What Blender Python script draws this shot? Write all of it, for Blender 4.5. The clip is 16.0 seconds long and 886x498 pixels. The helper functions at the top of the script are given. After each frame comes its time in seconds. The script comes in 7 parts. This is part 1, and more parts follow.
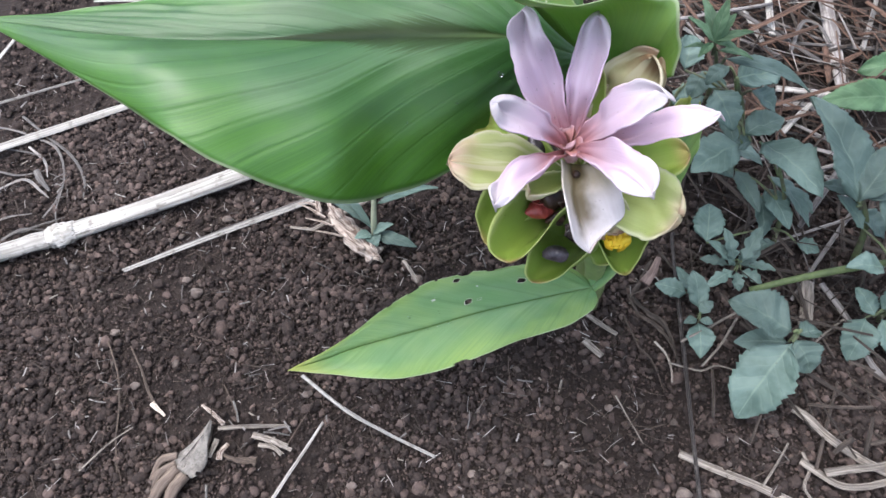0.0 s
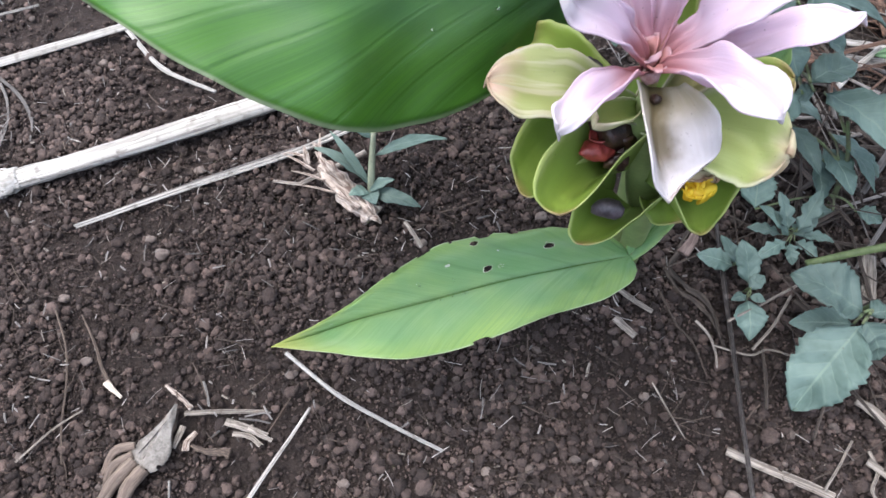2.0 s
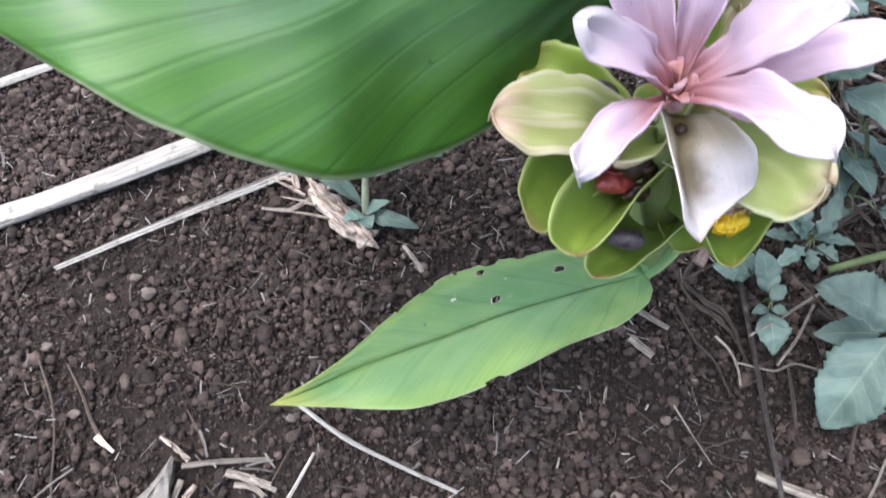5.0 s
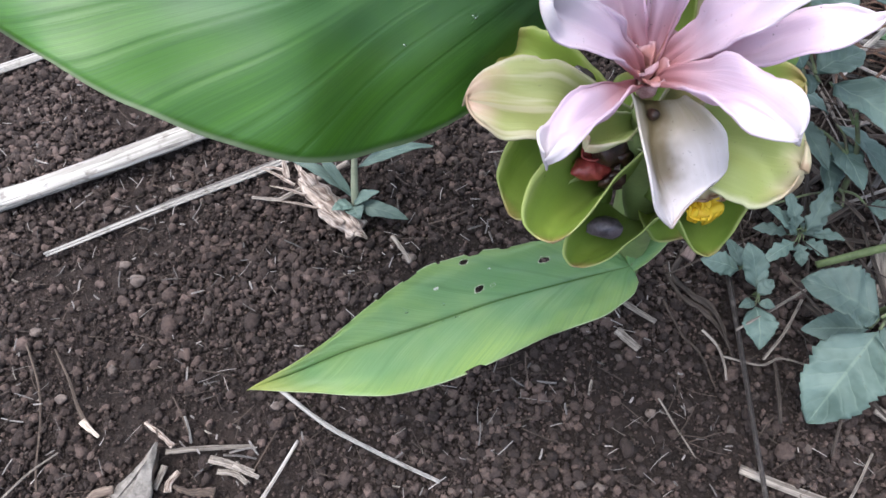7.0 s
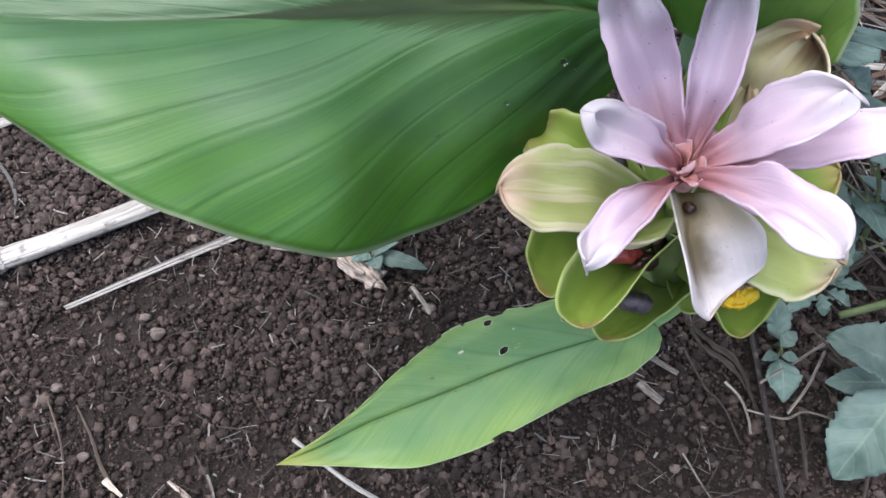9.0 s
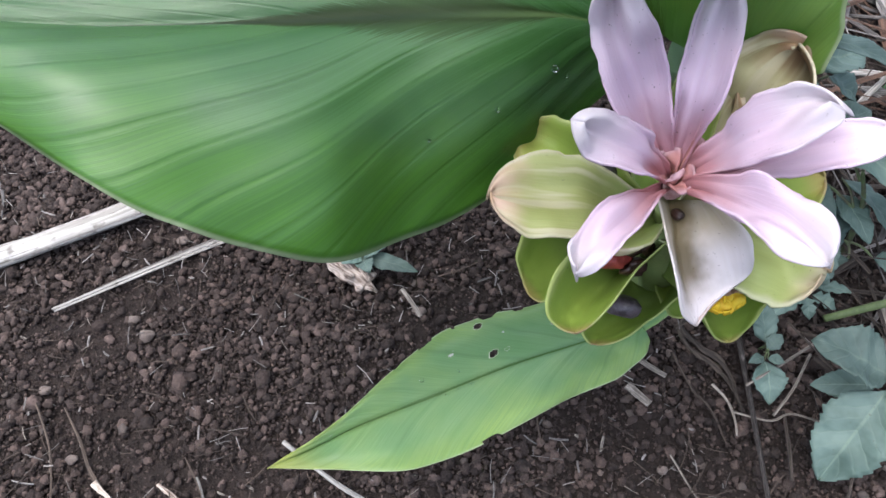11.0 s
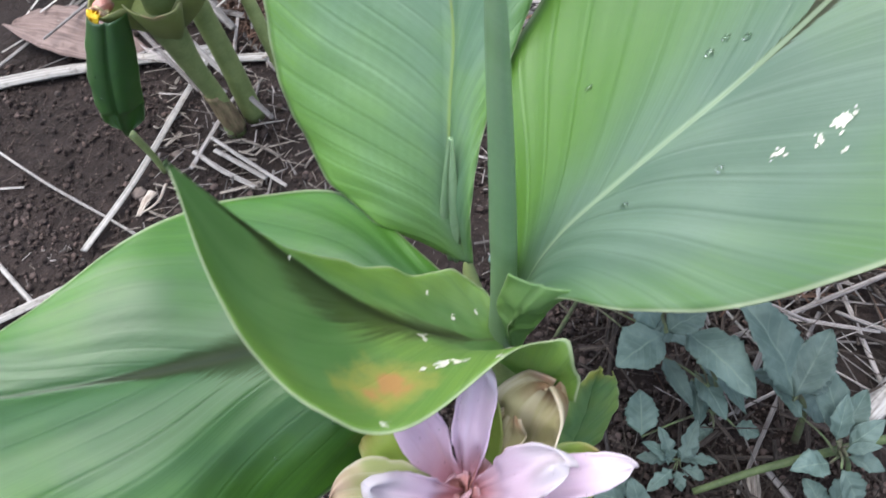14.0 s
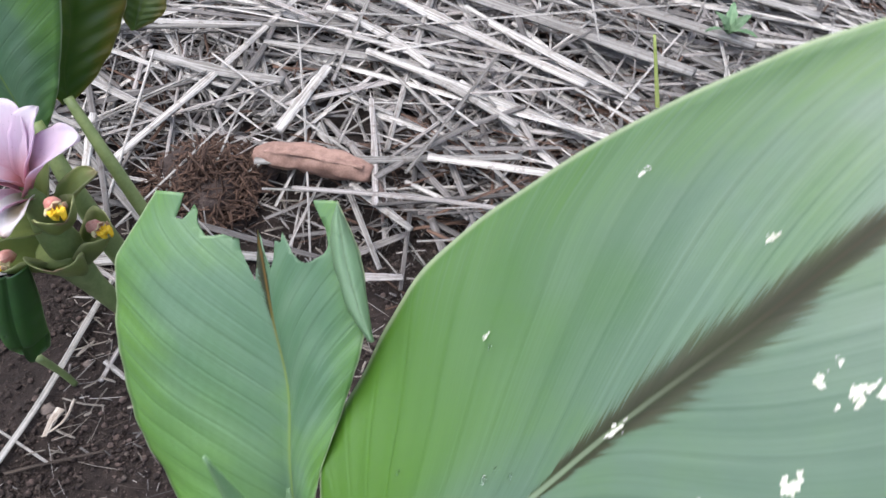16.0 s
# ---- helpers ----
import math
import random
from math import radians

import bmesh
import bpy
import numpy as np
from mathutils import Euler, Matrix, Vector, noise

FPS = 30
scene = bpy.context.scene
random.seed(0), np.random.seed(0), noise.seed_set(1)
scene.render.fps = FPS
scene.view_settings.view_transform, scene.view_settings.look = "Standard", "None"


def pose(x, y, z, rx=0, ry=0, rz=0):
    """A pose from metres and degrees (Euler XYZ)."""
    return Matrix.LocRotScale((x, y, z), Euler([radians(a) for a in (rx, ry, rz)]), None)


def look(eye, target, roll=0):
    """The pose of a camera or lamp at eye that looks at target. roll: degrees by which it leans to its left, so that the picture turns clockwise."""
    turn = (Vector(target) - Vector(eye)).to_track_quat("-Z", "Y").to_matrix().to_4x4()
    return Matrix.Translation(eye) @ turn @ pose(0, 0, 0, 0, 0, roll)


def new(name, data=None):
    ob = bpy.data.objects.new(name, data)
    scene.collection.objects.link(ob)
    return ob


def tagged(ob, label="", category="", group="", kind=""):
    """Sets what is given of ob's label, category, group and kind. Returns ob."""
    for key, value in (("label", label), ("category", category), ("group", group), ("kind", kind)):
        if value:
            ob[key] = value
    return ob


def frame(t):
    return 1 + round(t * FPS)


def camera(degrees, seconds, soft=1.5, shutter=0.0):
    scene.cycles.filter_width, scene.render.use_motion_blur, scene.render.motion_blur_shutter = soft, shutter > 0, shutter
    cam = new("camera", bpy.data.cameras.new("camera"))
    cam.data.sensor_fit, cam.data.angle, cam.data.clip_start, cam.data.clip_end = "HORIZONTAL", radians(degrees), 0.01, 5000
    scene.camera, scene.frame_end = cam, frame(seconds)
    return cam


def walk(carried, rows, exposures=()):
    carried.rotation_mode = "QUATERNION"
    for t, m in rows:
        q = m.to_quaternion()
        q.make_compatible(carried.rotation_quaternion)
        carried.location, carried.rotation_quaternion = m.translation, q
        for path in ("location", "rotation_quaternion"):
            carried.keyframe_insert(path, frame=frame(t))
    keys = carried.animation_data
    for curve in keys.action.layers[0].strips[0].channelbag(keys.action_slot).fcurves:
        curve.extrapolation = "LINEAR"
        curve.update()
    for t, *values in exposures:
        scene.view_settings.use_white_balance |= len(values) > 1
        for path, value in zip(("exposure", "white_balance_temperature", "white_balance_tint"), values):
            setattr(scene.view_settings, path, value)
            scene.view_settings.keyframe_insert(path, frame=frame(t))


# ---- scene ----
cam = camera(63.4, 16.0, shutter=0.35)
PATH = [
    (0, (0.102, 0.089, 0.569), (0.013, 1.144, -1.127), -4.7),
    (0.5, (0.094, 0.109, 0.548), (0.003, 1.156, -1.154), -4.3),
    (1, (0.081, 0.12, 0.524), (-0.003, 1.16, -1.183), -4.0),
    (1.5, (0.075, 0.128, 0.505), (0.02, 1.149, -1.214), -2.5),
    (2, (0.073, 0.123, 0.486), (0.05, 1.13, -1.241), -0.4),
    (2.5, (0.065, 0.132, 0.475), (0.047, 1.11, -1.27), -0.9),
    (3, (0.067, 0.129, 0.462), (0.069, 1.085, -1.294), -0.0),
    (3.5, (0.071, 0.133, 0.452), (0.081, 1.09, -1.304), -0.2),
    (4, (0.073, 0.14, 0.457), (0.087, 1.09, -1.303), -1.1),
    (4.5, (0.073, 0.146, 0.465), (0.08, 1.099, -1.293), -1.9),
    (5, (0.067, 0.16, 0.474), (0.062, 1.14, -1.27), -2.5),
    (5.2, (0.069, 0.169, 0.478), (0.064, 1.163, -1.257), -2.7),
    (7.3, (0.082, 0.154, 0.467), (0.054, 1.12, -1.284), -3.0),
    (7.5, (0.083, 0.156, 0.465), (0.052, 1.114, -1.29), -3.4),
    (8, (0.079, 0.174, 0.471), (0.047, 1.137, -1.282), -4.1),
    (8.5, (0.072, 0.188, 0.483), (0.051, 1.163, -1.263), -3.6),
    (9, (0.069, 0.184, 0.487), (0.038, 1.176, -1.249), -3.6),
    (9.2, (0.07, 0.184, 0.487), (0.023, 1.182, -1.246), -4.5),
    (11.5, (0.068, 0.186, 0.493), (0.075, 1.176, -1.245), -1.6),
    (12, (0.092, 0.199, 0.505), (0.113, 1.19, -1.232), -2.6),
    (12.5, (0.103, 0.217, 0.537), (0.138, 1.251, -1.174), -2.8),
    (13, (0.115, 0.229, 0.562), (0.164, 1.308, -1.122), -3.2),
    (13.5, (0.126, 0.229, 0.583), (0.18, 1.345, -1.076), -3.1),
    (14, (0.144, 0.242, 0.6), (0.207, 1.379, -1.044), -3.8),
    (14.5, (0.174, 0.27, 0.621), (0.269, 1.431, -1.005), -5.5),
    (15, (0.193, 0.274, 0.65), (0.312, 1.467, -0.951), -5.9),
    (15.5, (0.216, 0.294, 0.691), (0.368, 1.555, -0.854), -5.7),
    (16, (0.234, 0.331, 0.718), (0.407, 1.61, -0.81), -1.6),
]
EXPOSURES = [(0.0, 1.53, 6200, 11), (1.5, 1.58, 6200, 11), (2.5, 1.70, 6200, 11), (3.5, 1.82, 6200, 11), (4.5, 1.82, 6200, 11), (5.0, 1.69, 6200, 11), (5.2, 1.66, 6200, 11), (7.3, 1.49, 6200, 11), (8.2, 1.47, 6200, 11), (9.0, 1.40, 6200, 11), (12.0, 1.39, 6200, 11), (13.0, 1.34, 6200, 11), (14.5, 1.36, 6200, 11), (15.3, 1.29, 6200, 11), (16.0, 1.14, 6200, 11)]
walk(cam, [(t, look(eye, target, roll)) for t, eye, target, roll in PATH], EXPOSURES)

# ---- world, sun, exposure ----
world = bpy.data.worlds.new("sky")
scene.world = world
world.use_nodes = True
wn = world.node_tree
sky = wn.nodes.new("ShaderNodeTexSky")
sky.sky_type, sky.sun_disc = "NISHITA", False
sky.sun_elevation, sky.sun_rotation, sky.dust_density = radians(77), radians(285), 4.0
soften = wn.nodes.new("ShaderNodeHueSaturation")
soften.inputs["Saturation"].default_value = 0.75
background = wn.nodes["Background"]
background.inputs["Strength"].default_value = 0.145
wn.links.new(sky.outputs[0], soften.inputs["Color"])
wn.links.new(soften.outputs[0], background.inputs["Color"])
sun_data = bpy.data.lights.new("sun", "SUN")
sun_data.energy, sun_data.angle, sun_data.color = 1.45, radians(75), (1.0, 0.99, 0.97)
sun = new("sun", sun_data)
sun.matrix_world = look((-0.50, 0.13, 2.3), (0, 0, 0))


# ---- materials ----
class Nodes:
    """A small builder of node materials."""

    def __init__(self, name):
        self.mat = bpy.data.materials.new(name)
        self.mat.use_nodes = True
        self.tree = self.mat.node_tree
        self.bsdf = self.tree.nodes["Principled BSDF"]
        self.out = self.tree.nodes["Material Output"]

    def add(self, kind, **settings):
        n = self.tree.nodes.new(kind)
        for key, value in settings.items():
            if key == "operation":
                n.operation = value
            elif key == "data_type":
                n.data_type = value
            elif key == "blend_type":
                n.blend_type = value
        return n

    def put(self, socket, value):
        if isinstance(value, bpy.types.NodeSocket):
            self.tree.links.new(value, socket)
        elif isinstance(value, tuple) and len(value) == 3 and socket.type == "RGBA":
            socket.default_value = (*value, 1)
        else:
            socket.default_value = value

    def math(self, op, a, b=0.0, clamp=False):
        n = self.add("ShaderNodeMath", operation=op)
        n.use_clamp = clamp
        self.put(n.inputs[0], a)
        self.put(n.inputs[1], b)
        return n.outputs[0]

    def mix(self, fac, a, b):
        n = self.add("ShaderNodeMix", data_type="RGBA")
        self.put(n.inputs[0], fac)
        self.put(n.inputs[6], a)
        self.put(n.inputs[7], b)
        return n.outputs[2]

    def noise(self, scale, detail=3.0, vector=None, rough=0.55):
        n = self.add("ShaderNodeTexNoise")
        n.inputs["Scale"].default_value, n.inputs["Detail"].default_value = scale, detail
        n.inputs["Roughness"].default_value = rough
        self.put(n.inputs["Vector"], vector if vector is not None else self.coords())
        return n.outputs["Fac"]

    def coords(self):
        return self.add("ShaderNodeTexCoord").outputs["Object"]

    def uv(self):
        s = self.add("ShaderNodeSeparateXYZ")
        self.put(s.inputs[0], self.add("ShaderNodeTexCoord").outputs["UV"])
        return s.outputs[0], s.outputs[1]

    def join(self, x, y, z=0.0):
        c = self.add("ShaderNodeCombineXYZ")
        for i, value in enumerate((x, y, z)):
            self.put(c.inputs[i], value)
        return c.outputs[0]

    def ramp(self, fac, low, high):
        n = self.add("ShaderNodeMapRange")
        n.interpolation_type = "SMOOTHSTEP"
        self.put(n.inputs["Value"], fac)
        self.put(n.inputs["From Min"], low)
        self.put(n.inputs["From Max"], high)
        return n.outputs[0]

    def shift(self, color, value):
        n = self.add("ShaderNodeHueSaturation")
        self.put(n.inputs["Color"], color)
        self.put(n.inputs["Value"], value)
        return n.outputs[0]

    def bump(self, height, strength, distance):
        n = self.add("ShaderNodeBump")
        n.inputs["Strength"].default_value, n.inputs["Distance"].default_value = strength, distance
        self.put(n.inputs["Height"], height)
        self.put(self.bsdf.inputs["Normal"], n.outputs[0])
        return n.outputs[0]

    def finish(self, color, rough, spec=0.5, through_light=None, share=0.3):
        self.put(self.bsdf.inputs["Base Color"], color)
        self.put(self.bsdf.inputs["Roughness"], rough)
        self.put(self.bsdf.inputs["Specular IOR Level"], spec)
        if through_light is not None:
            t = self.add("ShaderNodeBsdfTranslucent")
            self.put(t.inputs["Color"], through_light)
            m = self.add("ShaderNodeMixShader")
            self.put(m.inputs[0], share)
            self.tree.links.new(self.bsdf.outputs[0], m.inputs[1])
            self.tree.links.new(t.outputs[0], m.inputs[2])
            self.tree.links.new(m.outputs[0], self.out.inputs[0])
        return self.mat


def blade_material(name, base, pale, lime, stripe=0.0, stripe_from=0.2, lean=0.5, veins=26, edge_lime=0.5, stripe_depth=0.93, rib=((0.26, 0.36, 0.16), (0.16, 0.25, 0.12)), blotch=None, stripe_to=0.85, feather=(0.072, 0.056, 0.045), tip=0.0, half_light=0.0, vein=0.32, rib_turn=0.1, core=(0.016, 0.010, 0.007), shine=0.95, rough=0.36):
    """A ginger-family leaf: u runs across from -1 to 1, v from the base to the tip."""
    n = Nodes(name)
    u, v = n.uv()
    au = n.math("ABSOLUTE", u)
    along = n.math("SUBTRACT", v, n.math("MULTIPLY", n.math("POWER", au, 0.8), lean * 0.5))
    wobble = n.noise(6, 1)
    along = n.math("ADD", along, n.math("MULTIPLY", wobble, 0.07))
    side = n.math("SIGN", u)
    fine = n.noise(1, 2, n.join(n.math("MULTIPLY", along, 240), n.math("MULTIPLY", u, 2.0), side))
    hair = n.noise(1, 1, n.join(n.math("MULTIPLY", along, 620), n.math("MULTIPLY", u, 1.5), side))
    band = n.noise(1, 2, n.join(n.math("MULTIPLY", along, veins), n.math("MULTIPLY", u, 1.2), side))
    slow = n.noise(1, 1, n.join(n.math("MULTIPLY", along, veins * 0.5), n.math("MULTIPLY", side, 4.0), 2.0))
    count = n.math("FRACT", n.math("ADD", n.math("MULTIPLY", along, veins), n.math("MULTIPLY", slow, 0.9)))
    away = n.math("ABSOLUTE", n.math("SUBTRACT", count, 0.5))
    ridge = n.math("SUBTRACT", 1.0, n.ramp(away, 0.0, 0.10))
    flank = n.math("MULTIPLY", n.ramp(away, 0.04, 0.11), n.math("SUBTRACT", 1.0, n.ramp(away, 0.12, 0.36)))
    cloud = n.noise(14, 3)
    col = n.mix(n.ramp(n.math("ADD", n.math("MULTIPLY", band, 0.5), n.math("MULTIPLY", cloud, 0.5)), 0.3, 0.7), base, pale)
    col = n.mix(n.math("MULTIPLY", n.ramp(cloud, 0.45, 0.75), 0.6), col, lime)
    rim = n.math("MULTIPLY", n.ramp(n.math("ADD", au, n.math("MULTIPLY", n.math("SUBTRACT", cloud, 0.5), 0.5)), 0.5, 1.0), edge_lime)
    col = n.mix(rim, col, lime)
    col = n.mix(n.math("MULTIPLY", n.math("MULTIPLY", flank, band), 0.25), col, pale)
    col = n.mix(n.math("MULTIPLY", n.math("MULTIPLY", ridge, n.ramp(slow, 0.25, 0.6)), vein), col, n.shift(base, 0.6))
    col = n.mix(n.math("MULTIPLY", n.ramp(fine, 0.40, 0.64), 0.34), col, base)
    col = n.mix(n.math("MULTIPLY", n.ramp(hair, 0.52, 0.68), 0.28), col, n.shift(pale, 1.12))
    col = n.mix(n.math("MULTIPLY", n.math("SUBTRACT", 1.0, n.ramp(hair, 0.32, 0.46)), 0.3), col, n.shift(base, 0.8))
    # young: one half's lost sheen and lime glow near its base, put into colour
    if half_light > 0:
        young = n.math("MULTIPLY", n.math("SUBTRACT", 1.0, n.ramp(n.math("ADD", v, n.math("MULTIPLY", n.math("SUBTRACT", cloud, 0.5), 0.3)), 0.34, 0.72)), n.ramp(u, -0.03, -0.50))
        col = n.mix(n.math("MULTIPLY", young, half_light), col, lime)
    gloss = shine
    if stripe > 0:
        reach = n.math("MULTIPLY", n.ramp(v, stripe_from, stripe_from + 0.25), stripe)
        reach = n.math("MULTIPLY", reach, n.math("SUBTRACT", 1.0, n.ramp(v, stripe_to - 0.2, stripe_to + 0.15)))
        tuft = n.math("ADD", n.math("ADD", n.math("MULTIPLY", n.ramp(fine, 0.3, 0.7), 0.42), n.math("MULTIPLY", n.ramp(band, 0.3, 0.7), 0.33)), n.math("MULTIPLY", n.ramp(hair, 0.3, 0.7), 0.25))
        reach = n.math("MULTIPLY", reach, n.math("ADD", 0.15, n.math("MULTIPLY", tuft, 1.5)))
        inside = n.math("SUBTRACT", 1.0, n.ramp(n.math("DIVIDE", au, n.math("ADD", reach, 0.002)), 0.80, 1.03))
        dark = n.mix(n.math("MULTIPLY", n.ramp(n.math("ADD", n.math("MULTIPLY", fine, 0.5), n.math("MULTIPLY", hair, 0.5)), 0.40, 0.60), n.ramp(au, 0.0, stripe * 0.5)), core, feather)
        heart = n.math("SUBTRACT", 1.0, n.ramp(au, 0.02, 0.09))
        gloss = n.math("SUBTRACT", shine, n.math("MULTIPLY", inside, shine - 0.2))
        col = n.mix(n.math("MULTIPLY", inside, n.math("MULTIPLY", stripe_depth, n.math("ADD", 0.76, n.math("MULTIPLY", heart, 0.24)))), col, dark)
    rib_line = n.math("SUBTRACT", 1.0, n.ramp(au, 0.006, n.math("SUBTRACT", 0.034, n.math("MULTIPLY", n.ramp(v, 0.2, 0.6), 0.024))))
    col = n.mix(n.math("MULTIPLY", rib_line, 0.9), col, n.mix(n.ramp(v, rib_turn, rib_turn + 0.3), rib[0], rib[1]))
    if blotch is not None:
        du = n.math("DIVIDE", n.math("SUBTRACT", u, blotch[0]), blotch[2])
        dv = n.math("DIVIDE", n.math("SUBTRACT", v, blotch[1]), blotch[3])
        near = n.math("SQRT", n.math("ADD", n.math("MULTIPLY", du, du), n.math("MULTIPLY", dv, dv)))
        near = n.math("ADD", near, n.math("MULTIPLY", n.math("SUBTRACT", n.noise(70, 3), 0.5), 1.6))
        col = n.mix(n.math("SUBTRACT", 1.0, n.ramp(near, 0.4, 0.95)), col, (0.30, 0.31, 0.06))
        col = n.mix(n.math("SUBTRACT", 1.0, n.ramp(near, 0.15, 0.45)), col, (0.46, 0.24, 0.08))
    if tip > 0:
        col = n.mix(n.math("MULTIPLY", n.ramp(n.math("ADD", v, n.math("MULTIPLY", n.math("SUBTRACT", cloud, 0.5), 0.2)), 0.78, 1.0), tip), col, (0.36, 0.36, 0.06))
    margin = n.ramp(au, 0.976, 0.994)
    col = n.mix(n.math("MULTIPLY", margin, 0.65), col, (0.52, 0.58, 0.38))
    height = n.math("ADD", n.math("ADD", n.math("MULTIPLY", ridge, -0.3), n.math("MULTIPLY", flank, 0.18)), n.math("ADD", n.math("MULTIPLY", fine, 0.35), n.math("MULTIPLY", hair, 0.2)))
    n.bump(height, 0.35, 0.0008)
    return n.finish(col, n.math("ADD", rough, n.math("MULTIPLY", cloud, 0.2)), gloss, n.mix(0.5, col, (0.30, 0.56, 0.06)), 0.36)


def petal_material(name, root, body, tip, fleck=0.0, tip_from=0.75, share=0.35, streak=0.5, edge=None, stain=None, edge_from=0.8, stain_at=-0.15, bands=None, burn=0.75):
    n = Nodes(name)
    u, v = n.uv()
    lines = n.noise(1, 3, n.join(n.math("MULTIPLY", u, 11.0), n.math("MULTIPLY", v, 1.3)))
    cloud = n.noise(60, 3)
    vv = n.math("ADD", v, n.math("MULTIPLY", n.math("SUBTRACT", cloud, 0.5), 0.25))
    col = n.mix(n.ramp(vv, 0.12, 0.55), root, body)
    col = n.mix(n.math("MULTIPLY", n.ramp(lines, 0.4, 0.75), streak * 0.4), col, n.mix(0.5, root, body))
    col = n.mix(n.ramp(vv, tip_from, 1.02), col, tip)
    if bands is not None:
        wide = n.noise(1, 2, n.join(n.math("MULTIPLY", u, 3.4), n.math("MULTIPLY", v, 1.1), 4.0))
        col = n.mix(n.math("MULTIPLY", n.math("MULTIPLY", n.ramp(wide, 0.47, 0.60), n.ramp(vv, 0.30, 0.62)), 0.8), col, bands)
    if stain is not None:
        off = n.math("ADD", n.math("ABSOLUTE", n.math("SUBTRACT", u, stain_at)), n.math("MULTIPLY", n.math("SUBTRACT", cloud, 0.5), 0.5))
        part = n.math("MULTIPLY", n.math("SUBTRACT", 1.0, n.ramp(off, 0.18, 0.55)), n.math("SUBTRACT", 1.0, n.ramp(vv, 0.50, 0.85)))
        col = n.mix(n.math("MULTIPLY", part, 0.9), col, stain)
    if edge is not None:
        col = n.mix(n.math("MULTIPLY", n.ramp(n.math("ADD", n.math("ABSOLUTE", u), n.math("MULTIPLY", n.math("SUBTRACT", cloud, 0.5), 0.4)), edge_from, 1.0), 0.5), col, edge)
    scorch = n.math("ADD", n.math("ADD", vv, n.math("MULTIPLY", n.math("ABSOLUTE", u), 0.10)), n.math("MULTIPLY", n.math("SUBTRACT", n.noise(150, 2), 0.5), 0.25))
    col = n.mix(n.math("MULTIPLY", n.ramp(scorch, 1.02, 1.14), burn), col, (0.36, 0.23, 0.14))
    if fleck > 0:
        spots = n.noise(800, 1)
        col = n.mix(n.math("MULTIPLY", n.ramp(spots, 0.73, 0.78), fleck), col, (0.09, 0.06, 0.05))
    n.bump(n.math("ADD", n.math("MULTIPLY", lines, 0.8), n.math("ADD", n.math("MULTIPLY", cloud, 0.4), n.math("MULTIPLY", n.noise(260, 2), 0.25))), 0.4, 0.0012)
    return n.finish(col, 0.5, 0.4, col, share)


def stalk_material(name, dark, light, stain, scale=90, rough=0.75, low=0.68, spread=0.52, streak=0.55):
    """Dry straw or cane: grain and dirt run along v."""
    n = Nodes(name)
    u, v = n.uv()
    grain = n.noise(1, 3, n.join(n.math("MULTIPLY", u, 16.0), n.math("MULTIPLY", v, 3.0), n.noise(7, 1)))
    dirt = n.noise(1, 4, n.join(n.math("MULTIPLY", u, 26.0), n.math("MULTIPLY", v, 5.0), n.noise(11, 2)), 0.65)
    spots = n.noise(scale, 4)
    rnd = n.add("ShaderNodeNewGeometry").outputs["Random Per Island"]
    rnd = n.math("FRACT", n.math("ADD", rnd, n.add("ShaderNodeObjectInfo").outputs["Random"]))
    col = n.mix(n.ramp(grain, 0.3, 0.7), dark, light)
    col = n.mix(n.math("MULTIPLY", n.ramp(dirt, 0.54, 0.68), streak), col, stain)
    col = n.mix(n.math("MULTIPLY", n.ramp(spots, 0.52, 0.75), 0.7), col, stain)
    col = n.shift(col, n.math("ADD", low, n.math("MULTIPLY", n.math("POWER", rnd, 1.3), spread)))
    n.bump(n.math("ADD", n.math("ADD", grain, spots), dirt), 0.5, 0.0012)
    return n.finish(col, rough, 0.3)


def plain_material(name, a, b, scale, rough=0.6, spec=0.4, relief=0.4, depth=0.001, share=0.0):
    n = Nodes(name)
    cloud, grain = n.noise(scale, 4), n.noise(scale * 6, 2)
    col = n.mix(n.ramp(n.math("ADD", n.math("MULTIPLY", cloud, 0.7), n.math("MULTIPLY", grain, 0.3)), 0.3, 0.7), a, b)
    n.bump(n.math("ADD", cloud, n.math("MULTIPLY", grain, 0.5)), relief, depth)
    return n.finish(col, rough, spec, col if share else None, share)


def soil_material(name, crumbs=False):
    n = Nodes(name)
    big, mid, fine = n.noise(5, 3), n.noise(90, 5, rough=0.65), n.noise(600, 3, rough=0.7)
    # Ground far darker than the crumbs: shade in the gaps, put into its colour
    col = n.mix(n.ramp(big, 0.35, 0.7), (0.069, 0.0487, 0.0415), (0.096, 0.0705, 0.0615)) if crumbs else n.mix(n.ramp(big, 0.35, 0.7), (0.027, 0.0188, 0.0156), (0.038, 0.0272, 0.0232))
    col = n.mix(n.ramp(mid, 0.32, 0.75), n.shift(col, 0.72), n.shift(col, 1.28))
    if crumbs:
        rnd = n.add("ShaderNodeNewGeometry").outputs["Random Per Island"]
        col = n.shift(col, n.math("ADD", 0.46, n.math("MULTIPLY", n.math("POWER", rnd, 2.4), 1.15)))
        pale = n.math("MULTIPLY", n.ramp(n.math("FRACT", n.math("MULTIPLY", rnd, 37.0)), 0.972, 0.985), 0.6)
        col = n.mix(pale, col, (0.150, 0.122, 0.106))
    col = n.mix(n.math("MULTIPLY", n.ramp(fine, 0.66, 0.76), 0.3), col, (0.12, 0.095, 0.08))
    n.bump(n.math("ADD", mid, n.math("MULTIPLY", fine, 0.7)), 1.0, 0.0035 if crumbs else 0.005)
    return n.finish(col, 0.9, 0.3)


